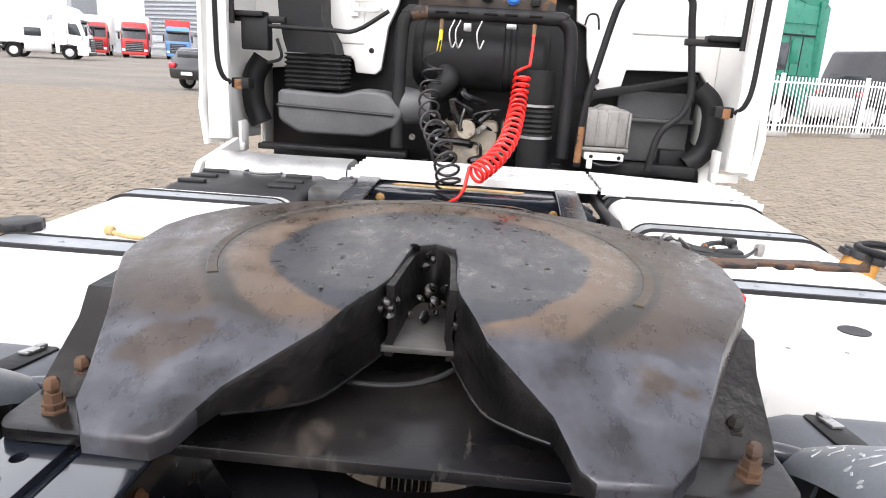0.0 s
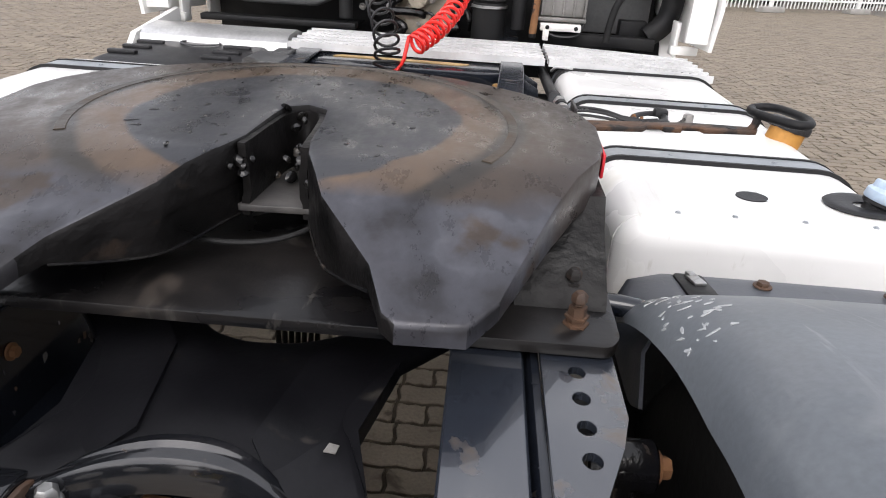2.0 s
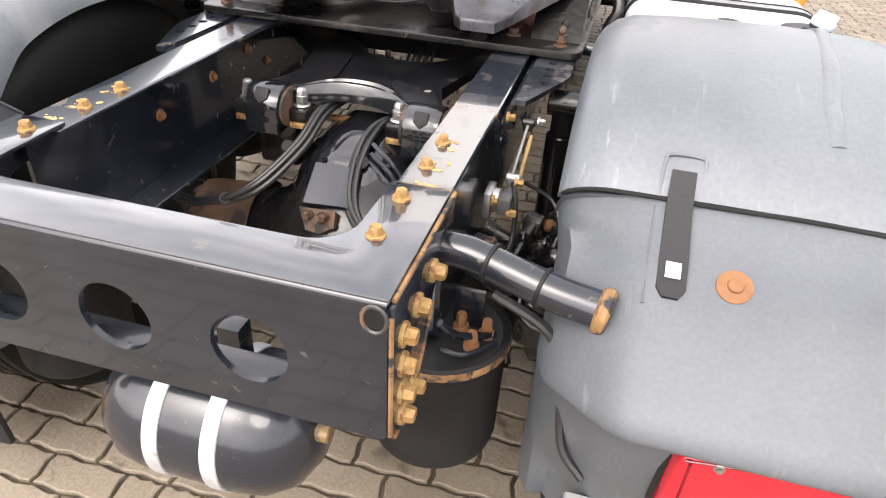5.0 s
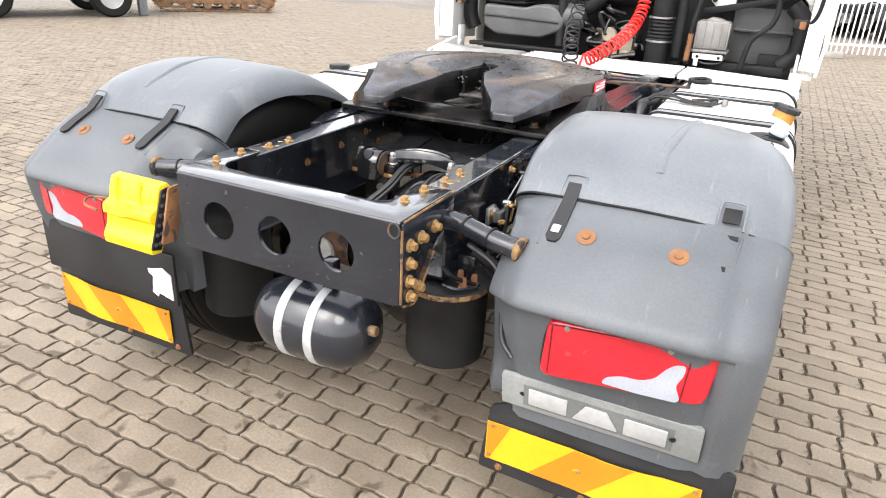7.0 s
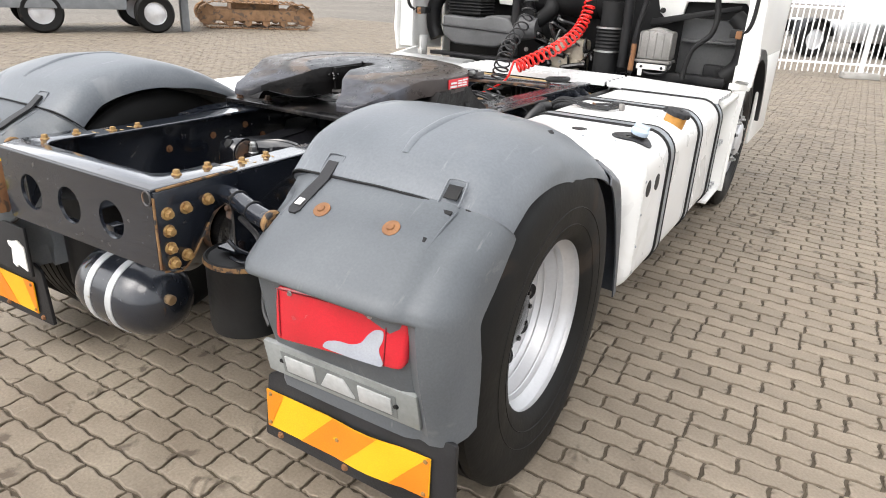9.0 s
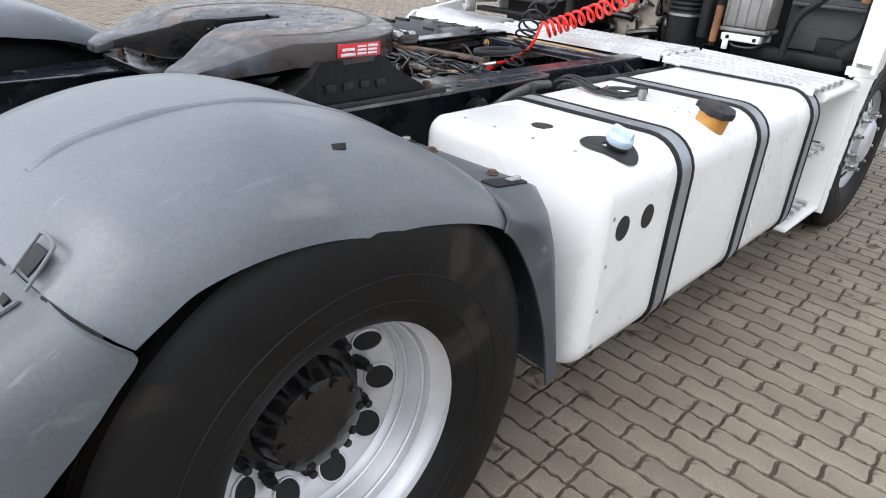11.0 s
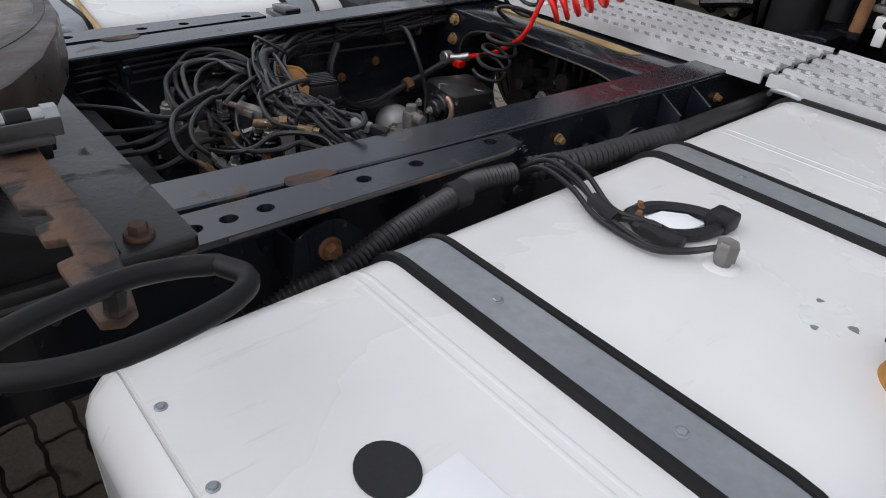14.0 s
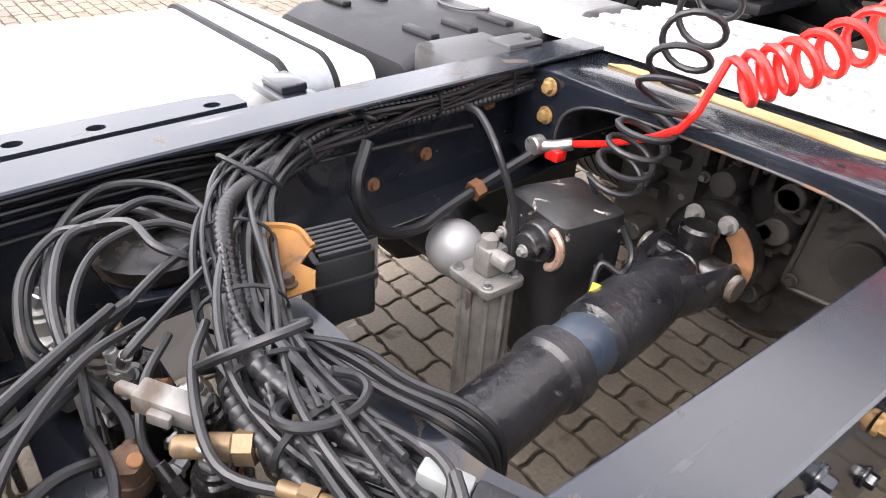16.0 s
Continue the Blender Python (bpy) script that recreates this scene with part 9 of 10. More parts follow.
for x, z, m in ((-0.29, 1.83, "soot"), (-0.108, 1.826, "blue"), (0.018, 1.818, "soot"), (0.145, 1.814, "blue"), (0.255, 1.808, "soot")):
    cap = lathe([(0, -0.036), (0.022, -0.034), (0.027, -0.028), (0.027, -0.012), (0.034, -0.010), (0.034, 0.0), (0, 0.0)], 24, "y", (x, 3.675, z))
    tab = box(x - 0.013, x + 0.013, 3.648, 3.662, z + 0.022, z + 0.044, 0.004)
    part("socket", joined(cap, tab) if m == "blue" or x > -0.2 and x < 0.2 else box(x - 0.022, x + 0.022, 3.640, 3.6745, z - 0.03, z + 0.03, 0.008), M[m], pl, "blue trailer socket cap" if m == "blue" else "black trailer socket")
for x in (-0.20, -0.10, 0.04, 0.14, 0.26):
    part("slot_cover", tube([(x - 0.03, 3.627, 1.735), (x + 0.03, 3.627, 1.735)], 0.010, 8, 1), M["soot"], cf)
part("hose_clip", box(0.12, 0.17, 3.63, 3.65, 1.665, 1.69, 0.004), M["zinc"], cf, "bright hose clip")
part("hose_clip", box(-0.09, -0.05, 3.63, 3.65, 1.645, 1.685, 0.006), M["zinc"], cf, "bright hose clip")
for x in (-0.135, -0.105, 0.0):
    part("wire_clip", tube([(x, 3.63, 1.695), (x - 0.02, 3.60, 1.635), (x - 0.005, 3.60, 1.565), (x + 0.015, 3.62, 1.605)], 0.004, 6), M["zinc"], cf, "bent wire clip")
for x in (0.258, -0.20):
    part("socket_neck", tube([(x, 3.655, 1.70), (x, 3.655, 1.64)], 0.0105, 8, 1), M["brass"], cf, "hose connector")
part("black_drum", lathe([(0, -0.36), (0.14, -0.355), (0.165, -0.335), (0.175, -0.31), (0.175, 0.31), (0.165, 0.335), (0.14, 0.355), (0, 0.36)], 40, "x", (0.0, 3.90, 1.53)), M["soot"], truck, "matt black intake drum")
for x in (0.12, 0.15, 0.18, -0.30):
    part("drum_band", lathe([(0.176, x - 0.006), (0.181, x), (0.176, x + 0.006)], 40, "x", (0, 3.90, 1.53)), M["soot"], truck, "pressed bead of the drum")
part("black_elbow", tube([(-0.20, 3.80, 1.48), (-0.16, 3.74, 1.40), (-0.27, 3.76, 1.31), (-0.36, 3.76, 1.27)], 0.055, 16, 8), M["soot"], truck, "bent black intake pipe")
bel = part("hose_bellows", lathe([(0.088 - 0.008 * (k % 2), 1.30 - 0.0125 * k) for k in range(13)], 26, "z", (0.31, 3.72, 0)), M["soot"], truck, "black ribbed hose")
for z in (1.305, 1.145):
    part("hose_clamp", lathe([(0.086, z - 0.007), (0.091, z - 0.006), (0.091, z + 0.006), (0.086, z + 0.007)], 26, "z", (0.31, 3.72, 0)), M["zinc"], bel, "bright hose clamp")
part("pipe_neck", joined(rod(0.085, 0.80, 1.14, "z", (0.31, 3.72, 0), 24), rod(0.08, 1.30, 1.48, "z", (0.31, 3.76, 0), 24)), M["soot"], truck, "black pipe neck")
part("engine_casting", joined(box(-0.18, 0.12, 3.78, 3.95, 0.92, 1.20, 0.03), rod(0.05, 3.70, 3.80, "y", (-0.05, 0, 1.16)), rod(0.04, 3.72, 3.80, "y", (0.08, 0, 1.02)), box(-0.12, 0.02, 3.74, 3.80, 0.97, 1.10, 0.012)), surface("engine_casting", (0.22, 0.19, 0.15), (0.32, 0.28, 0.22), (0.5, 0.75), bump=0.4, scale=9, stain=(0.08, 0.06, 0.04), amount=0.4), truck, "dirty tan engine casting")
rnd = random.Random(21)
for k in range(14):
    x, z = rnd.uniform(-0.34, 0.24), rnd.uniform(1.0, 1.32)
    part("engine_hose", tube([(x, 3.76, z), (x + rnd.uniform(-0.1, 0.1), 3.70, z + rnd.uniform(-0.06, 0.06)), (x + rnd.uniform(-0.15, 0.15), 3.74, z + rnd.uniform(-0.12, 0.08)), (x + rnd.uniform(-0.2, 0.2), 3.84, z + rnd.uniform(-0.2, 0.0))], rnd.choice((0.008, 0.012, 0.02)), 8), M["oily_black"], truck, "dark hose in the engine bay")
bolts("engine_bolt", [(rnd.uniform(-0.35, 0.22), 3.75, rnd.uniform(0.98, 1.18)) for _ in range(8)], M["cast"], truck, 0.012, 0.02, "-y", "engine bolt")
# handrail hoop
part("handrail", tube([(0.53, 3.62, 1.02), (0.54, 3.62, 1.30), (0.62, 3.62, 1.70), (0.66, 3.62, 1.83), (0.71, 3.62, 1.88), (0.92, 3.62, 1.885), (0.985, 3.62, 1.84), (1.0, 3.62, 1.74), (1.035, 3.62, 1.50), (1.045, 3.62, 1.40), (1.02, 3.62, 1.31), (0.93, 3.62, 1.22), (0.90, 3.62, 1.12), (0.89, 3.62, 1.02)], 0.0175, 12, 6), M["soot"], truck, "bent black tubular handrail")
part("rust_foot", tube([(0.53, 3.618, 1.04), (0.533, 3.618, 1.14), (0.535, 3.618, 1.22)], 0.0186, 10, 4), M["rust"], truck, "rusty foot of the handrail")
# coolant or washer tank on a white bracket
wt = part("fluid_box", box(0.555, 0.775, 3.64, 3.82, 1.1205, 1.31, 0.02), M["clear_grey"], truck, "dirty translucent grey fluid box with ribs")
part("box_rim", box(0.545, 0.785, 3.635, 3.825, 1.10, 1.120, 0.006), M["clear_grey"], wt)
part("box_lid", prism([(0.60, 1.308), (0.64, 1.33), (0.70, 1.325), (0.74, 1.308)], 3.66, 3.80, "y", 0.004), M["clear_grey"], wt)
for k in range(5):
    part("box_rib", box(0.56 + 0.052 * k, 0.572 + 0.052 * k, 3.632, 3.645, 1.125, 1.30, 0.004), M["clear_grey"], wt)
part("white_bracket", joined(box(0.565, 0.765, 3.63, 3.80, 1.055, 1.092, 0.006), box(0.58, 0.61, 3.625, 3.64, 1.01, 1.06, 0.004)), M["white"], wt, "white steel bracket")
bolts("bracket_hole", [(0.60, 3.63, 1.073), (0.74, 3.63, 1.073)], M["soot"], wt, 0.007, 0.004, "-y", "hole in the bracket")
part("box_hose", tube([(0.60, 3.66, 1.05), (0.65, 3.64, 1.03), (0.75, 3.66, 1.04), (0.79, 3.70, 1.12)], 0.008, 8), M["hose"], wt, "thin black hose")
part("left_stay", tube([(-1.10, 3.60, 1.62), (-0.75, 3.60, 1.615), (-0.62, 3.60, 1.62), (-0.46, 3.62, 1.72)], 0.011, 10, 4), M["soot"], truck, "thin black stay rod")
part("left_stay_bracket", joined(box(-1.20, -1.06, 3.58, 3.66, 1.50, 1.66, 0.01), tube([(-1.02, 3.60, 1.56), (-1.0, 3.60, 1.47), (-1.08, 3.62, 1.44)], 0.008, 8)), M["soot"], truck, "black bracket")

# ---- background of the yard ----
M["red_truck"] = surface("red_lorry_paint", (0.45, 0.02, 0.02), (0.55, 0.03, 0.03), (0.25, 0.4), bump=0.0, coat=0.3)
M["blue_truck"] = surface("blue_lorry_paint", (0.08, 0.2, 0.45), (0.1, 0.25, 0.5), (0.25, 0.4), bump=0.0, coat=0.3)
M["green_truck"] = surface("green_lorry_paint", (0.006, 0.13, 0.085), (0.010, 0.17, 0.11), (0.25, 0.4), bump=0.0, coat=0.3)
M["car_black"] = surface("black_car_paint", (0.012, 0.012, 0.014), (0.02, 0.02, 0.022), (0.15, 0.25), bump=0.0, coat=0.6)
M["glass"] = surface("dark_glass", (0.02, 0.025, 0.03), (0.03, 0.036, 0.042), (0.06, 0.1), bump=0.0, coat=0.5)
M["steel_grey"] = surface("grey_paint", (0.16, 0.17, 0.18), (0.22, 0.23, 0.24), (0.4, 0.6), bump=0.05)
M["track"] = surface("rusty_track", (0.18, 0.10, 0.05), (0.26, 0.15, 0.08), (0.8, 0.95), bump=0.4, scale=6, stain=(0.1, 0.07, 0.05), amount=0.5)
M["cladding"] = surface("grey_cladding", (0.30, 0.32, 0.34), (0.38, 0.40, 0.42), (0.5, 0.7), bump=0.02)
M["dark_cladding"] = surface("dark_cladding", (0.16, 0.17, 0.19), (0.2, 0.21, 0.23), (0.5, 0.7), bump=0.02)
M["fence"] = surface("white_fence_paint", (0.76, 0.76, 0.75), (0.82, 0.82, 0.81), (0.4, 0.55), bump=0.02)
M["concrete"] = surface("concrete_block", (0.28, 0.27, 0.25), (0.36, 0.35, 0.33), (0.8, 0.9), bump=0.3)


def road_wheel(parent, x, y, side, r=0.51):
    w = part("wheel", lathe([(r * 0.58, -0.13), (r * 0.9, -0.15), (r, -0.11), (r, 0.11), (r * 0.9, 0.15), (r * 0.58, 0.13)], 28, "x", (x, y, r)), M["rubber"], parent, "black lorry tyre")
    part("rim", lathe([(r * 0.6, side * 0.13), (r * 0.58, side * 0.06), (r * 0.3, side * 0.09), (0, side * 0.10)], 24, "x", (x, y, r)), M["rim"], w, "silver rim")
    return w


def lorry(label, paint, m, chassis=True, tall=3.7, box_paint=None, trailer=None):
    """A cab-over lorry at the origin facing +y, front at y = 0."""
    t = thing("lorry", label, "truck", "lorries parked in the yard")
    def ring(front, half, z, back=-2.25):
        return [(x * half, y, z) for x, y in ((-1, back), (-1, front - 0.32), (-0.93, front - 0.13), (-0.72, front - 0.03), (0, front), (0.72, front - 0.03), (0.93, front - 0.13), (1, front - 0.32), (1, back))]

    cab = part("cab", loft([ring(f, h, z, b) for f, h, z, b in ((-0.02, 1.22, 1.02, -2.25), (0.0, 1.235, 1.5, -2.25), (-0.05, 1.235, 1.76, -2.25), (-0.20, 1.22, 2.25, -2.25), (-0.36, 1.20, 2.75, -2.25), (-0.52, 1.18, tall - 0.42, -2.25), (-0.85, 1.12, tall - 0.10, -2.25), (-1.20, 1.02, tall, -2.22))]), paint, t)
    part("lower_front", loft([ring(f, h, z, -0.80) for f, h, z in ((0.02, 1.22, 0.34), (0.05, 1.24, 0.50), (0.03, 1.235, 1.0))]), paint, t, "painted lower front")
    part("sun_visor", loft([[(x, y - 0.10 * x * x, z) for y, z in ((-0.30, 2.86), (-0.02, 2.72), (-0.02, 2.68), (-0.30, 2.78))] for x in (-1.12, -0.8, 0, 0.8, 1.12)]), M["plastic"], t, "dark sun visor")
    for s in (1, -1):
        arch = [(-1.35 + 0.62 * math.cos(a), 0.50 + 0.60 * math.sin(a)) for a in np.linspace(0.0, math.pi, 14)]
        part("wheel_arch", loft([[(s * x, y * k + (1 - k) * -1.35, z * k + (1 - k) * 0.5) for x, k in ((1.0, 0.94), (1.245, 0.94), (1.245, 1.0), (1.0, 1.0))] for y, z in arch]), M["plastic"], t, "black wheel arch")
        part("rear_step", box(min(s * 0.9, s * 1.23), max(s * 0.9, s * 1.23), -2.25, -1.97, 0.42, 1.02, 0.04), paint, t, "painted panel behind the wheel")
        for y0, y1, z0, z1 in ((-0.40, -0.375, 1.05, 1.75), (-1.42, -1.395, 1.05, 2.70), (-1.42, -0.42, 1.60, 1.615)):
            part("door_seam", box(s * 1.236 - 0.006, s * 1.236 + 0.006, y0, y1, z0, z1, 0.001), M["soot"], cab, "dark seam of the door")
    if tall > 3.9:
        for s in (1, -1):
            for z, h in ((2.78, 0.05), (1.62, 0.02), (3.12, 0.012)):
                part("panel_seam", box(s * 1.236 - 0.008, s * 1.236 + 0.008, -2.19, -0.35, z, z + h, 0.002), M["soot"], cab, "dark seam between panels")
            for y in (-1.75, -1.28):
                part("panel_seam", box(s * 1.236 - 0.008, s * 1.236 + 0.008, y, y + 0.02, 0.9, 2.77, 0.002), M["soot"], cab, "dark seam between panels")
            part("locker_lid", prism(round_poly([(-1.70, 2.0), (-1.36, 2.0), (-1.36, 2.68), (-1.70, 2.68)], 0.05, 3), s * 1.236 - 0.012, s * 1.236 + 0.012, "x", 0.004), paint, cab, "green locker lid")
            part("side_deflector", prism(round_poly([(-2.62, 1.15), (-2.2, 1.15), (-2.2, tall - 0.1), (-2.55, tall - 0.25)], 0.08, 3), s * 1.2 - 0.03, s * 1.2 + 0.03, "x", 0.01), paint, t, "green side deflector")
        part("roof_spoiler", loft([[(x, y, z) for y, z in ((-1.2, tall), (-2.1, tall + 0.22), (-2.5, tall + 0.18), (-2.5, tall - 0.35), (-2.2, tall - 0.4), (-1.3, tall - 0.06))] for x in (-1.15, -1.05, 1.05, 1.15)]), paint, t, "green roof spoiler")
    part("windscreen", loft([[(x * half, front - d, z) for x, d in ((-0.93, 0.13), (-0.72, 0.03), (0, 0.0), (0.72, 0.03), (0.93, 0.13), (0.9, 0.2), (-0.9, 0.2))] for front, half, z in ((-0.06, 1.20, 1.84), (-0.18, 1.19, 2.25), (-0.31, 1.17, 2.68))]), M["glass"], t, "dark windscreen")
    g = part("grille", box(-0.80, 0.80, -0.06, 0.065, 0.62, 1.58, 0.03), M["plastic"], t, "dark front grille")
    for k in range(5):
        part("grille_bar", box(-0.76, 0.76, 0.05, 0.085, 0.72 + 0.17 * k, 0.78 + 0.17 * k, 0.008), paint if k == 4 else M["steel_grey"], g)
    part("bumper", box(-1.10, 1.10, -0.3, 0.09, 0.30, 0.55, 0.05), M["plastic"] if trailer is None else paint, t, "front bumper")
    for s in (1, -1):
        part("headlight", moved(box(-0.16, 0.16, -0.04, 0.04, 0.62, 0.86, 0.03), Matrix.Translation((s * 1.0, -0.04, 0)) @ pose(0, 0, 0, 0, 0, s * -22)), M["pale"], t, "headlight")
        part("side_window", prism(round_poly([(-1.30, 1.80), (-0.46, 1.72), (-0.62, 2.30), (-0.74, 2.55), (-1.30, 2.58)], 0.05, 3), s * 1.19 if s > 0 else -1.242, 1.242 if s > 0 else -1.19, "x", 0.004), M["glass"], t, "dark side window")
        part("mirror", box(s * 1.28, s * 1.45, -0.15, -0.02, 1.75, 2.4, 0.03), M["plastic"], t, "black mirror")
        road_wheel(t, s * 1.05, -1.35, s)
        if chassis:
            road_wheel(t, s * 1.05, -5.0, s)
            part("side_tank", box(s * 0.75, s * 1.2, -4.3, -2.5, 0.45, 1.05, 0.06), M["alu"], t, "metal side tank")
            part("rear_guard", loft([[(s * 0.75, -5.0 + 0.6 * math.cos(a), 0.5 + 0.62 * math.sin(a)), (s * 1.23, -5.0 + 0.6 * math.cos(a), 0.5 + 0.62 * math.sin(a)), (s * 1.23, -5.0 + 0.57 * math.cos(a), 0.5 + 0.59 * math.sin(a)), (s * 0.75, -5.0 + 0.57 * math.cos(a), 0.5 + 0.59 * math.sin(a))] for a in np.linspace(0.2, math.pi - 0.2, 9)]), M["plastic"], t, "black mudguard")
    if chassis:
        part("chassis", box(-0.45, 0.45, -5.9, -2.1, 0.75, 1.0, 0.02), M["soot"], t, "black chassis")
    if box_paint is not None:
        part("body_skirt", prism(round_poly([(-6.6, 1.05), (-2.3, 1.05), (-2.3, 2.75), (-3.2, 2.62), (-6.4, 2.50), (-6.6, 2.2)], 0.12, 3), -1.2, 1.2, "x", 0.04), box_paint, t, "white body behind the cab")
        part("body_hatch", box(1.195, 1.21, -4.2, -3.1, 1.55, 2.15, 0.01), M["glass"], t, "dark hatch in the body's side")
    if trailer is not None:
        part("trailer_front", box(-1.25, 1.25, -9.0, -2.7, 1.1, 4.0, 0.06), trailer, t, "tall box body behind the cab")
    t.matrix_world = m
    return t


def heading(x, y, dx, dy):
    return Matrix.Translation((x, y, 0)) @ pose(0, 0, 0, 0, 0, math.degrees(math.atan2(-dx, dy)))


lorry("white tractor lorry with low white body parked across the yard", M["white"], heading(-31.0, 50.5, 0.93, 0.36), True, 3.75, M["white"])
lorry("red cab-over lorry parked in a row", M["red_truck"], heading(-36.2, 66.0, 0.42, -0.9), True, 3.45, None, M["white"])
lorry("red cab-over lorry parked in a row", M["red_truck"], heading(-41.0, 67.0, 0.42, -0.9), True, 3.3, None, M["white"])
lorry("blue cab-over lorry parked in a row", M["blue_truck"], heading(-33.4, 69.5, 0.42, -0.9), True, 3.3, None, M["red_truck"])
lorry("red cab-over lorry with a high roof parked in a row", M["red_truck"], heading(-50.0, 60.0, 0.5, -0.85), True, 3.9)
lorry("white cab-over lorry parked in a row", M["white"], heading(-46.0, 61.5, 0.5, -0.85), True, 3.5)
lorry("dark grey cab-over lorry parked in a row", M["steel_grey"], heading(-42.0, 63.5, 0.5, -0.85), True, 3.6)
lorry("green lorry cab standing behind the white fence", M["green_truck"], heading(7.0, 22.3, -0.93, -0.36), True, 3.92)
lorry("white lorry standing behind the white fence", M["white"], heading(3.6, 26.6, 0.75, 0.66), True, 3.7)
lorry("white lorry standing behind the white fence", M["white"], heading(7.0, 27.5, 0.75, 0.66), True, 3.6)


def car(label, paint, m, van=False):
    t = thing("parked_car", label, "car", "cars parked in the yard")
    prof = [(-2.1, 0.35), (-2.15, 0.75), (-2.0, 1.0), (-1.65, 1.42 if not van else 1.9), (0.3, 1.45 if not van else 1.95), (1.0, 1.0), (2.0, 0.85), (2.15, 0.6), (2.1, 0.35)]
    part("body", prism(round_poly(prof, 0.12, 3), -0.87, 0.87, "x", 0.06), paint, t)
    part("rear_window", box(-0.65, 0.65, -1.93, -1.80, 1.05, 1.32, 0.03), M["glass"], t, "dark rear window")
    for s in (1, -1):
        part("tail_light", box(s * 0.70 - 0.14, s * 0.70 + 0.14, -2.17, -2.05, 0.72, 0.90, 0.03), M["lens"], t, "red tail light")
        part("side_window", box(s * 0.862, s * 0.876, -1.5, 0.5, 1.02, 1.33, 0.02), M["glass"], t, "dark side window")
        for y in (-1.35, 1.35):
            w = part("wheel", lathe([(0.19, -0.1), (0.3, -0.11), (0.32, -0.08), (0.32, 0.08), (0.3, 0.11), (0.19, 0.1)], 24, "x", (s * 0.8, y, 0.32)), M["rubber"], t, "car tyre")
            part("rim", rod(0.2, -0.1, 0.1, "x", (s * 0.8, y, 0.32), 20), M["rim"], w, "silver rim")
    part("plate_bar", box(-0.26, 0.26, -2.175, -2.15, 0.50, 0.61, 0.01), M["pale"], t, "pale plate")
    t.matrix_world = m
    return t


car("black car seen from behind, parked on the paving", M["car_black"], heading(-9.9, 25.0, 0.35, 0.94))
van = car("black high van behind the white fence", M["car_black"], heading(14.6, 26.4, 0.9, 0.4) @ Matrix.Diagonal((1.3, 1.3, 1.38, 1)), True)
car("white car standing behind the fence", M["white"], heading(5.2, 30.5, 0.9, 0.4))

# white steel fence on concrete feet
FA, FB = Vector((-4.0, 14.0, 0)), Vector((19.5, 24.4, 0))
fdir = (FB - FA).normalized()
fmat = Matrix.Translation(FA) @ pose(0, 0, 0, 0, 0, math.degrees(math.atan2(fdir.y, fdir.x)))
fence = thing("yard_fence", "white painted steel bar fence on concrete feet", "fence")
flen = (FB - FA).length
part("fence_rail", joined(box(0, flen, -0.02, 0.02, 0.28, 0.33, 0.004), box(0, flen, -0.02, 0.02, 1.42, 1.47, 0.004)), M["fence"], fence, "white horizontal rails")
bar_mesh = None
for k in range(int(flen / 0.125)):
    if bar_mesh is None:
        ob = part("fence_bar", box(-0.014, 0.014, -0.014, 0.014, 0.10, 1.60, 0.004), M["fence"], fence)
        bar_mesh = ob.data
    else:
        ob = new("fence_bar", bar_mesh)
        ob.parent = fence
    ob.location = (0.06 + 0.125 * k, 0, 0)
for k in range(int(flen / 3.1) + 1):
    x = 0.35 + 3.1 * k
    post = part("fence_post", box(x - 0.045, x + 0.045, -0.045, 0.045, 0.0, 1.68, 0.008), M["fence"], fence, "white square fence post")
    part("fence_foot", box(x - 0.38, x + 0.38, -0.14, 0.14, 0.0, 0.14, 0.02), M["concrete"], post, "grey concrete foot")
fence.matrix_world = fmat

# excavator undercarriage
ex = thing("excavator_track", "rusty excavator crawler track standing on the paving", "excavator")
track_line = [(y, z) for y, z in round_poly([(-1.7, 0.03), (1.75, 0.03), (1.95, 0.45), (1.7, 0.82), (-1.6, 0.85), (-1.95, 0.45)], 0.35, 5)]
for x in (-0.9, 0.9):
    tr = part("track_frame", prism([(-1.4, 0.25), (1.4, 0.25), (1.3, 0.62), (-1.3, 0.62)], x - 0.14, x + 0.14, "x", 0.03), M["track"], ex, "rusty track frame")
    n = len(track_line)
    ring = [Vector((0, y, z)) for y, z in track_line]
    per = sum((ring[(i + 1) % n] - ring[i]).length for i in range(n))
    count, acc, i, off = 40, 0.0, 0, 0.0
    for k in range(count):
        want = per * k / count
        while acc + (ring[(i + 1) % n] - ring[i]).length < want:
            acc += (ring[(i + 1) % n] - ring[i]).length
            i += 1
        d = (ring[(i + 1) % n] - ring[i]).normalized()
        q = ring[i] + d * (want - acc)
        part("track_shoe", moved(joined(box(-0.28, 0.28, -0.085, 0.085, -0.015, 0.015, 0.004), box(-0.28, 0.28, -0.08, -0.06, -0.05, 0.0, 0.004)), Matrix.Translation((x, q.y, q.z)) @ pose(0, 0, 0, math.degrees(math.atan2(d.z, d.y)), 0, 0)), M["track"], tr)
    for y, r in ((-1.6, 0.33), (1.62, 0.31), (-0.9, 0.13), (-0.3, 0.13), (0.3, 0.13), (0.9, 0.13)):
        part("track_roller", rod(r, -0.12, 0.12, "x", (x, y, 0.44 if abs(y) > 1.2 else 0.2), 20, 0.02), M["track"], tr)
part("car_body", box(-0.75, 0.75, -0.8, 0.8, 0.55, 0.95, 0.08), M["track"], ex, "rusty centre frame")
ex.matrix_world = heading(-14.2, 14.1, 0.59, 0.81) @ Matrix.Diagonal((0.86, 0.86, 0.86, 1))
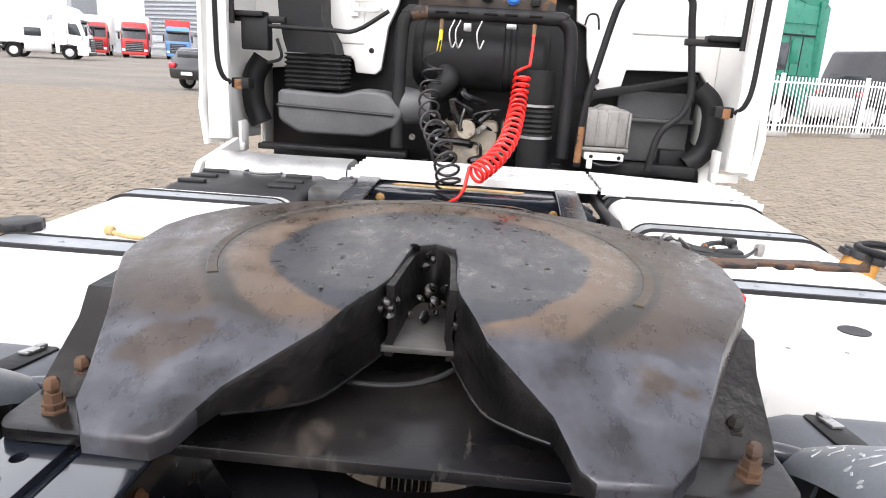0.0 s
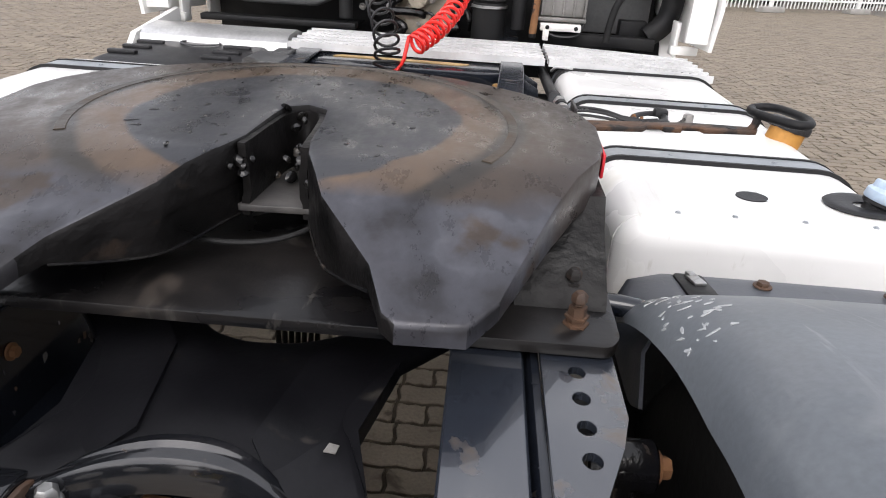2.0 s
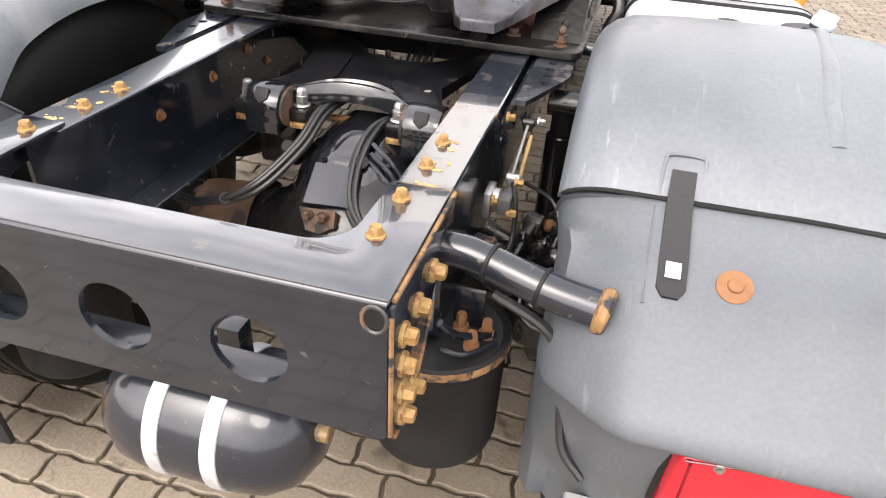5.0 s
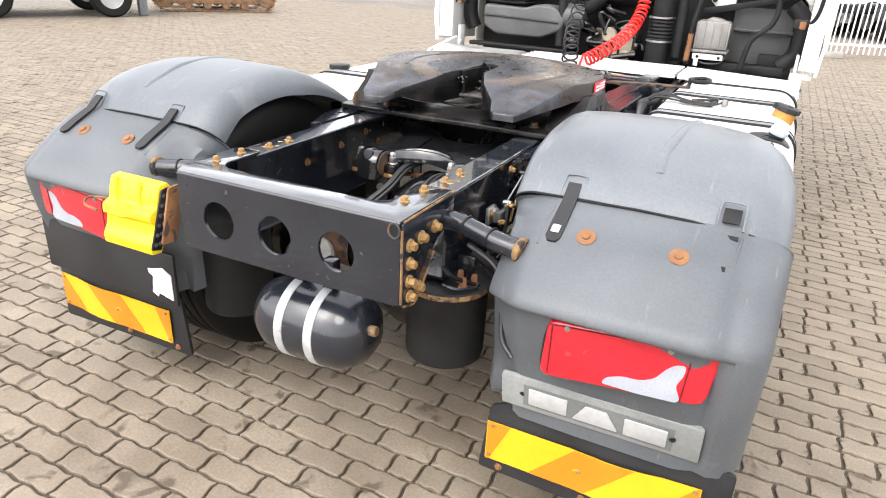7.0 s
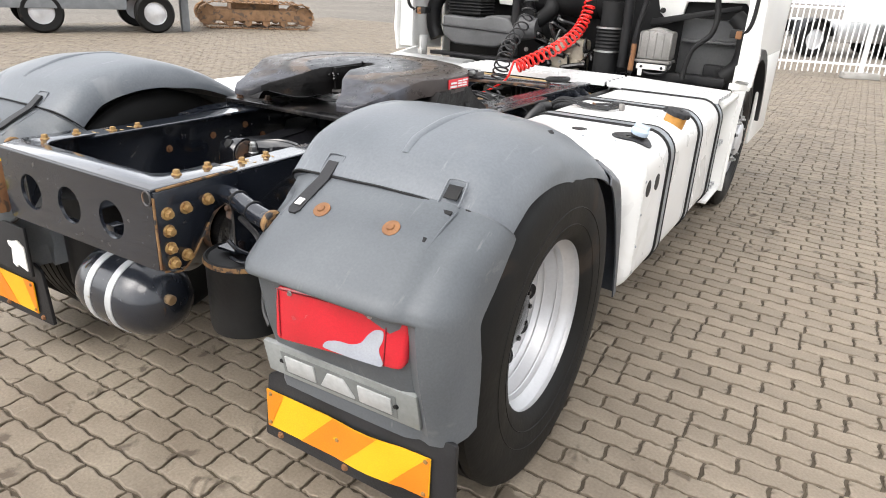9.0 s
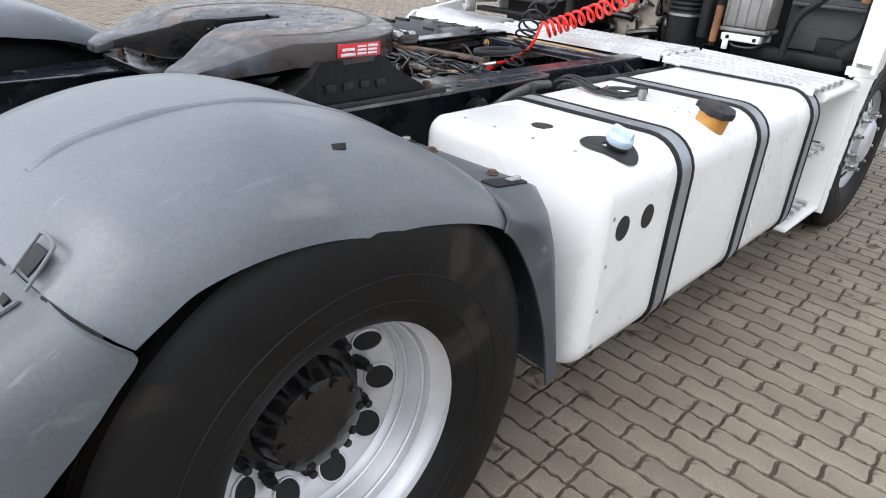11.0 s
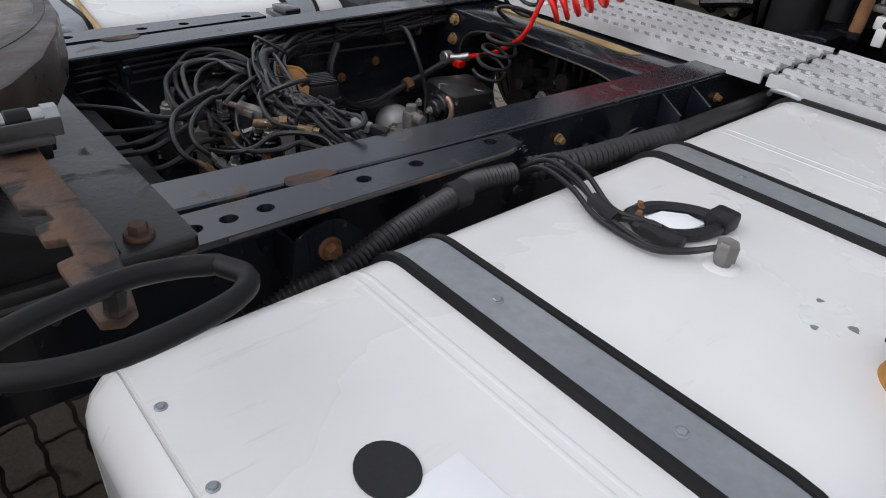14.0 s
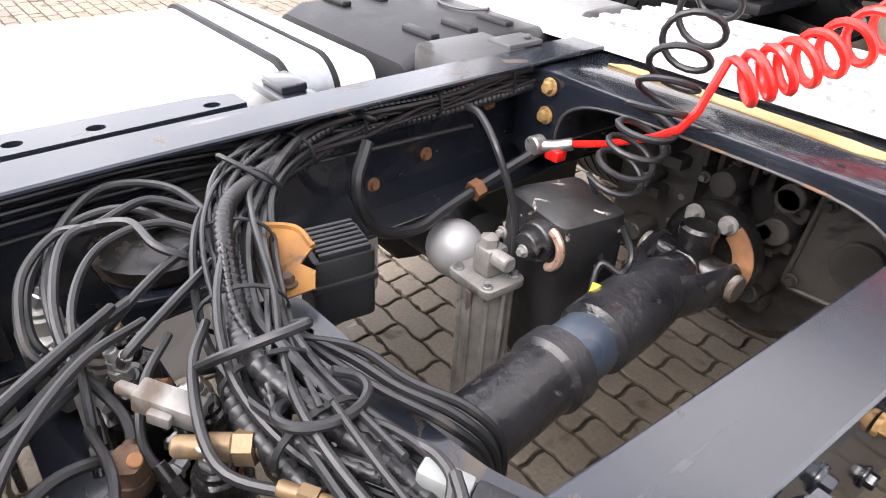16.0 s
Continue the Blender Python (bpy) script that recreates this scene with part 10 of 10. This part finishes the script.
# flat trailer chassis beside it
fl = thing("flat_trailer", "grey flat trailer with silver rims parked on the paving", "trailer")
part("deck", box(-1.2, 1.2, -9.0, 0.6, 0.95, 1.25, 0.03), M["steel_grey"], fl, "grey trailer deck")
part("side_panel", joined(box(-1.22, -1.18, -9.0, -1.2, 0.55, 0.95, 0.01), box(1.18, 1.22, -9.0, -1.2, 0.55, 0.95, 0.01)), M["steel_grey"], fl, "grey side panel")
part("landing_leg", box(0.55, 0.75, 0.2, 0.4, 0.0, 0.95, 0.02), M["steel_grey"], fl, "dark grey landing leg")
for s in (1, -1):
    for y in (-0.55, -3.05, -4.4):
        road_wheel(fl, s * 1.08, y, s, 0.47)
fl.matrix_world = heading(-14.37, 11.14, 0.40, 0.92)

# far buildings and a lamp post
def hall(label, x0, x1, y0, y1, h, mat, bands, m):
    b = thing("far_building", label, "building")
    wall = part("wall", box(x0, x1, y0, y1, 0, h, 0.05), mat, b)
    part("roof_edge", box(x0 - 0.1, x1 + 0.1, y0 - 0.1, y1 + 0.1, h, h + 0.3, 0.05), M["dark_cladding"], b, "dark roof edge")
    for k in range(bands):
        z = h * (0.35 + 0.6 * k / bands)
        part("louvre", box(x0 + 0.2, x1 - 0.2, y0 - 0.12, y0 - 0.01, z, z + h * 0.25 / bands, 0.01), M["cladding"], wall, "pale louvre band")
    b.matrix_world = m
    return b


hall("tall pale grey tower far behind the lorries", -0.55, 0.55, -3, 3, 42, M["cladding"], 0, heading(-76.5, 122, 0.2, 1))
hall("grey hall with pale louvre bands far behind the lorries", -9, 9, -5, 5, 10.3, M["dark_cladding"], 9, heading(-52, 118, 0.42, 0.9))
# Added filler, no known building: it only closes the horizon behind the lorries.
hall("added low pale block closing the horizon", -60, 30, -5, 5, 2.6, M["cladding"], 2, heading(-62, 100, 0.45, 0.9))
lamp = thing("lamp_post", "thin grey lamp post far behind the fence", "lamp post")
part("pole", lathe([(0, 0), (0.09, 0), (0.05, 7.5), (0, 7.5)], 12), M["steel_grey"], lamp)
part("lamp_head", box(-0.1, 0.6, -0.1, 0.1, 7.45, 7.6, 0.03), M["pale"], lamp)
lamp.matrix_world = Matrix.Translation((21, 38, 0))

# ---- ground and paving ----
PX0, PX1, PY0, PY1 = -17.0, 11.0, -4.2, 21.0
PL, PW = 0.218, 0.102


def ground_material():
    """Joint soil under the laid stones; farther off the same paving as a pattern."""
    m = surface("yard_ground", (0.055, 0.043, 0.030), (0.10, 0.08, 0.055), (0.85, 0.95), scale=9, fine=60, bump=0.5)
    n, l = m.node_tree.nodes, m.node_tree.links
    p = n["Principled BSDF"]
    soil = p.inputs["Base Color"].links[0].from_socket
    tc = n.new("ShaderNodeTexCoord")
    brick = n.new("ShaderNodeTexBrick")
    brick.inputs["Scale"].default_value, brick.inputs["Mortar Size"].default_value = 1.0, 0.006
    brick.inputs["Brick Width"].default_value, brick.inputs["Row Height"].default_value = PL, PW
    brick.inputs["Color1"].default_value, brick.inputs["Color2"].default_value = (0.17, 0.152, 0.128, 1), (0.215, 0.193, 0.165, 1)
    brick.inputs["Mortar"].default_value = (0.075, 0.06, 0.045, 1)
    l.new(tc.outputs["Object"], brick.inputs["Vector"])
    wide = n.new("ShaderNodeTexNoise")
    wide.inputs["Scale"].default_value, wide.inputs["Detail"].default_value = 0.25, 6
    l.new(tc.outputs["Object"], wide.inputs["Vector"])
    wr = n.new("ShaderNodeMapRange")
    wr.inputs["From Min"].default_value, wr.inputs["From Max"].default_value = 0.3, 0.7
    wr.inputs["To Min"].default_value, wr.inputs["To Max"].default_value = 0.78, 1.12
    l.new(wide.outputs["Fac"], wr.inputs["Value"])
    tone = n.new("ShaderNodeMix")
    tone.data_type, tone.blend_type = "RGBA", "MULTIPLY"
    tone.inputs["Factor"].default_value = 1.0
    l.new(brick.outputs["Color"], tone.inputs[6])
    l.new(wr.outputs["Result"], tone.inputs[7])
    sep = n.new("ShaderNodeSeparateXYZ")
    l.new(tc.outputs["Object"], sep.inputs[0])
    inside = None
    for axis, lo, hi in (("X", PX0, PX1), ("Y", PY0, PY1)):
        for op, v in (("GREATER_THAN", lo), ("LESS_THAN", hi)):
            q = n.new("ShaderNodeMath")
            q.operation = op
            q.inputs[1].default_value = v
            l.new(sep.outputs[axis], q.inputs[0])
            if inside is None:
                inside = q.outputs[0]
            else:
                t = n.new("ShaderNodeMath")
                t.operation = "MULTIPLY"
                l.new(inside, t.inputs[0])
                l.new(q.outputs[0], t.inputs[1])
                inside = t.outputs[0]
    last = n.new("ShaderNodeMix")
    last.data_type = "RGBA"
    l.new(inside, last.inputs["Factor"])
    l.new(tone.outputs[2], last.inputs[6])
    l.new(soil, last.inputs[7])
    l.new(last.outputs[2], p.inputs["Base Color"])
    return m


gm = bmesh.new()
for a in ((-600, -600), (600, -600), (600, 600), (-600, 600)):
    gm.verts.new((*a, -0.012))
gm.faces.new(gm.verts[:])
ground = tagged(part("ground", gm, ground_material()), "wide yard paved with grey-brown concrete stones and soil joints", "ground", kind="structure")

WA, WB = 0.048, 0.024
STONE = [(-0.5, -0.5), (-0.375, -0.5 + WA), (-0.125, -0.5 - WA), (0.125, -0.5 + WA), (0.375, -0.5 - WA), (0.5, -0.5), (0.5 + WB, -0.24), (0.5 - WB, 0.24), (0.5, 0.5), (0.375, 0.5 - WA), (0.125, 0.5 + WA), (-0.125, 0.5 - WA), (-0.375, 0.5 + WA), (-0.5, 0.5), (-0.5 - WB, 0.24), (-0.5 + WB, -0.24)]


def stone(length, width, inset, z, low):
    lx, wy = length - 0.013, width - 0.013
    outer = [(x * lx, y * wy, -low) for x, y in STONE]
    edge = [(x * lx, y * wy, z - 0.0022) for x, y in STONE]
    top = [(x * (lx - 2 * inset), y * (wy - 2 * inset), z) for x, y in STONE]
    return outer, edge, top


rnd = random.Random(3)
shared = []
for k in range(6):
    vs, fs = [], []
    o, e, t = stone(PL if k < 4 else PL / 2, PW, 0.0035, 0.0, 0.03)
    vs = o + e + t
    n = len(STONE)
    for i in range(n):
        j = (i + 1) % n
        fs += [(i, j, n + j, n + i), (n + i, n + j, 2 * n + j, 2 * n + i)]
    fs.append(tuple(range(2 * n, 3 * n)))
    me = bpy.data.meshes.new("paving_stone")
    me.from_pydata([(x + rnd.uniform(-0.002, 0.002), y + rnd.uniform(-0.002, 0.002), z) for x, y, z in vs], [], fs)
    me.materials.append(M["paver"])
    shared.append(me)
far_v, far_f = [], []
SIDES = len(STONE)
near = 0
rows_n, cols_n = int((PY1 - PY0) / PW), int((PX1 - PX0) / PL)
for r in range(rows_n):
    y = PY0 + PW * (r + 0.5)
    shift = (0.5 * PL if r % 2 else 0.0) + rnd.uniform(-0.012, 0.012)
    for c in range(cols_n):
        x = PX0 + PL * (c + 0.5) + shift
        halves = [(x - PL / 4, 0.5), (x + PL / 4, 0.5)] if rnd.random() < 0.10 else [(x, 1.0)]
        for px, part_of in halves:
            z, turn = rnd.gauss(0, 0.0010), rnd.gauss(0, 0.008)
            flip = rnd.random() < 0.5
            if near < 300 and 1.25 < px < 2.75 and 0.9 < y < 3.1 and not (px < 1.35 and y > 3.0):
                ob = new("paving_stone", shared[rnd.randrange(4) if part_of == 1.0 else 4 + rnd.randrange(2)])
                ob.parent = ground
                ob.matrix_basis = Matrix.Translation((px, y, z)) @ Matrix.Rotation(turn + (math.pi if flip else 0), 4, "Z")
                near += 1
                continue
            o, e, t = stone(PL * part_of, PW, 0.0035, z, 0.02)
            close = -3 < px < 5 and -4 < y < 8
            base = len(far_v)
            cs, sn = math.cos(turn), math.sin(turn)
            ring = (o, e, t) if close else (o, [(q[0], q[1], z) for q in e])
            for part_ring in ring:
                for qx, qy, qz in part_ring:
                    if flip:
                        qx, qy = -qx, -qy
                    far_v.append((px + cs * qx - sn * qy, y + sn * qx + cs * qy, qz))
            for lev in range(len(ring) - 1):
                for i in range(SIDES):
                    j = (i + 1) % SIDES
                    a = base + SIDES * lev
                    far_f.append((a + i, a + j, a + SIDES + j, a + SIDES + i))
            a = base + SIDES * (len(ring) - 1)
            far_f.append(tuple(range(a, a + SIDES)))
me = bpy.data.meshes.new("paving")
me.from_pydata(far_v, [], far_f)
me.materials.append(M["paver"])
paving = tagged(new("paving", me), "grey-brown interlocking concrete paving stones", kind="stuff")
paving.parent = ground
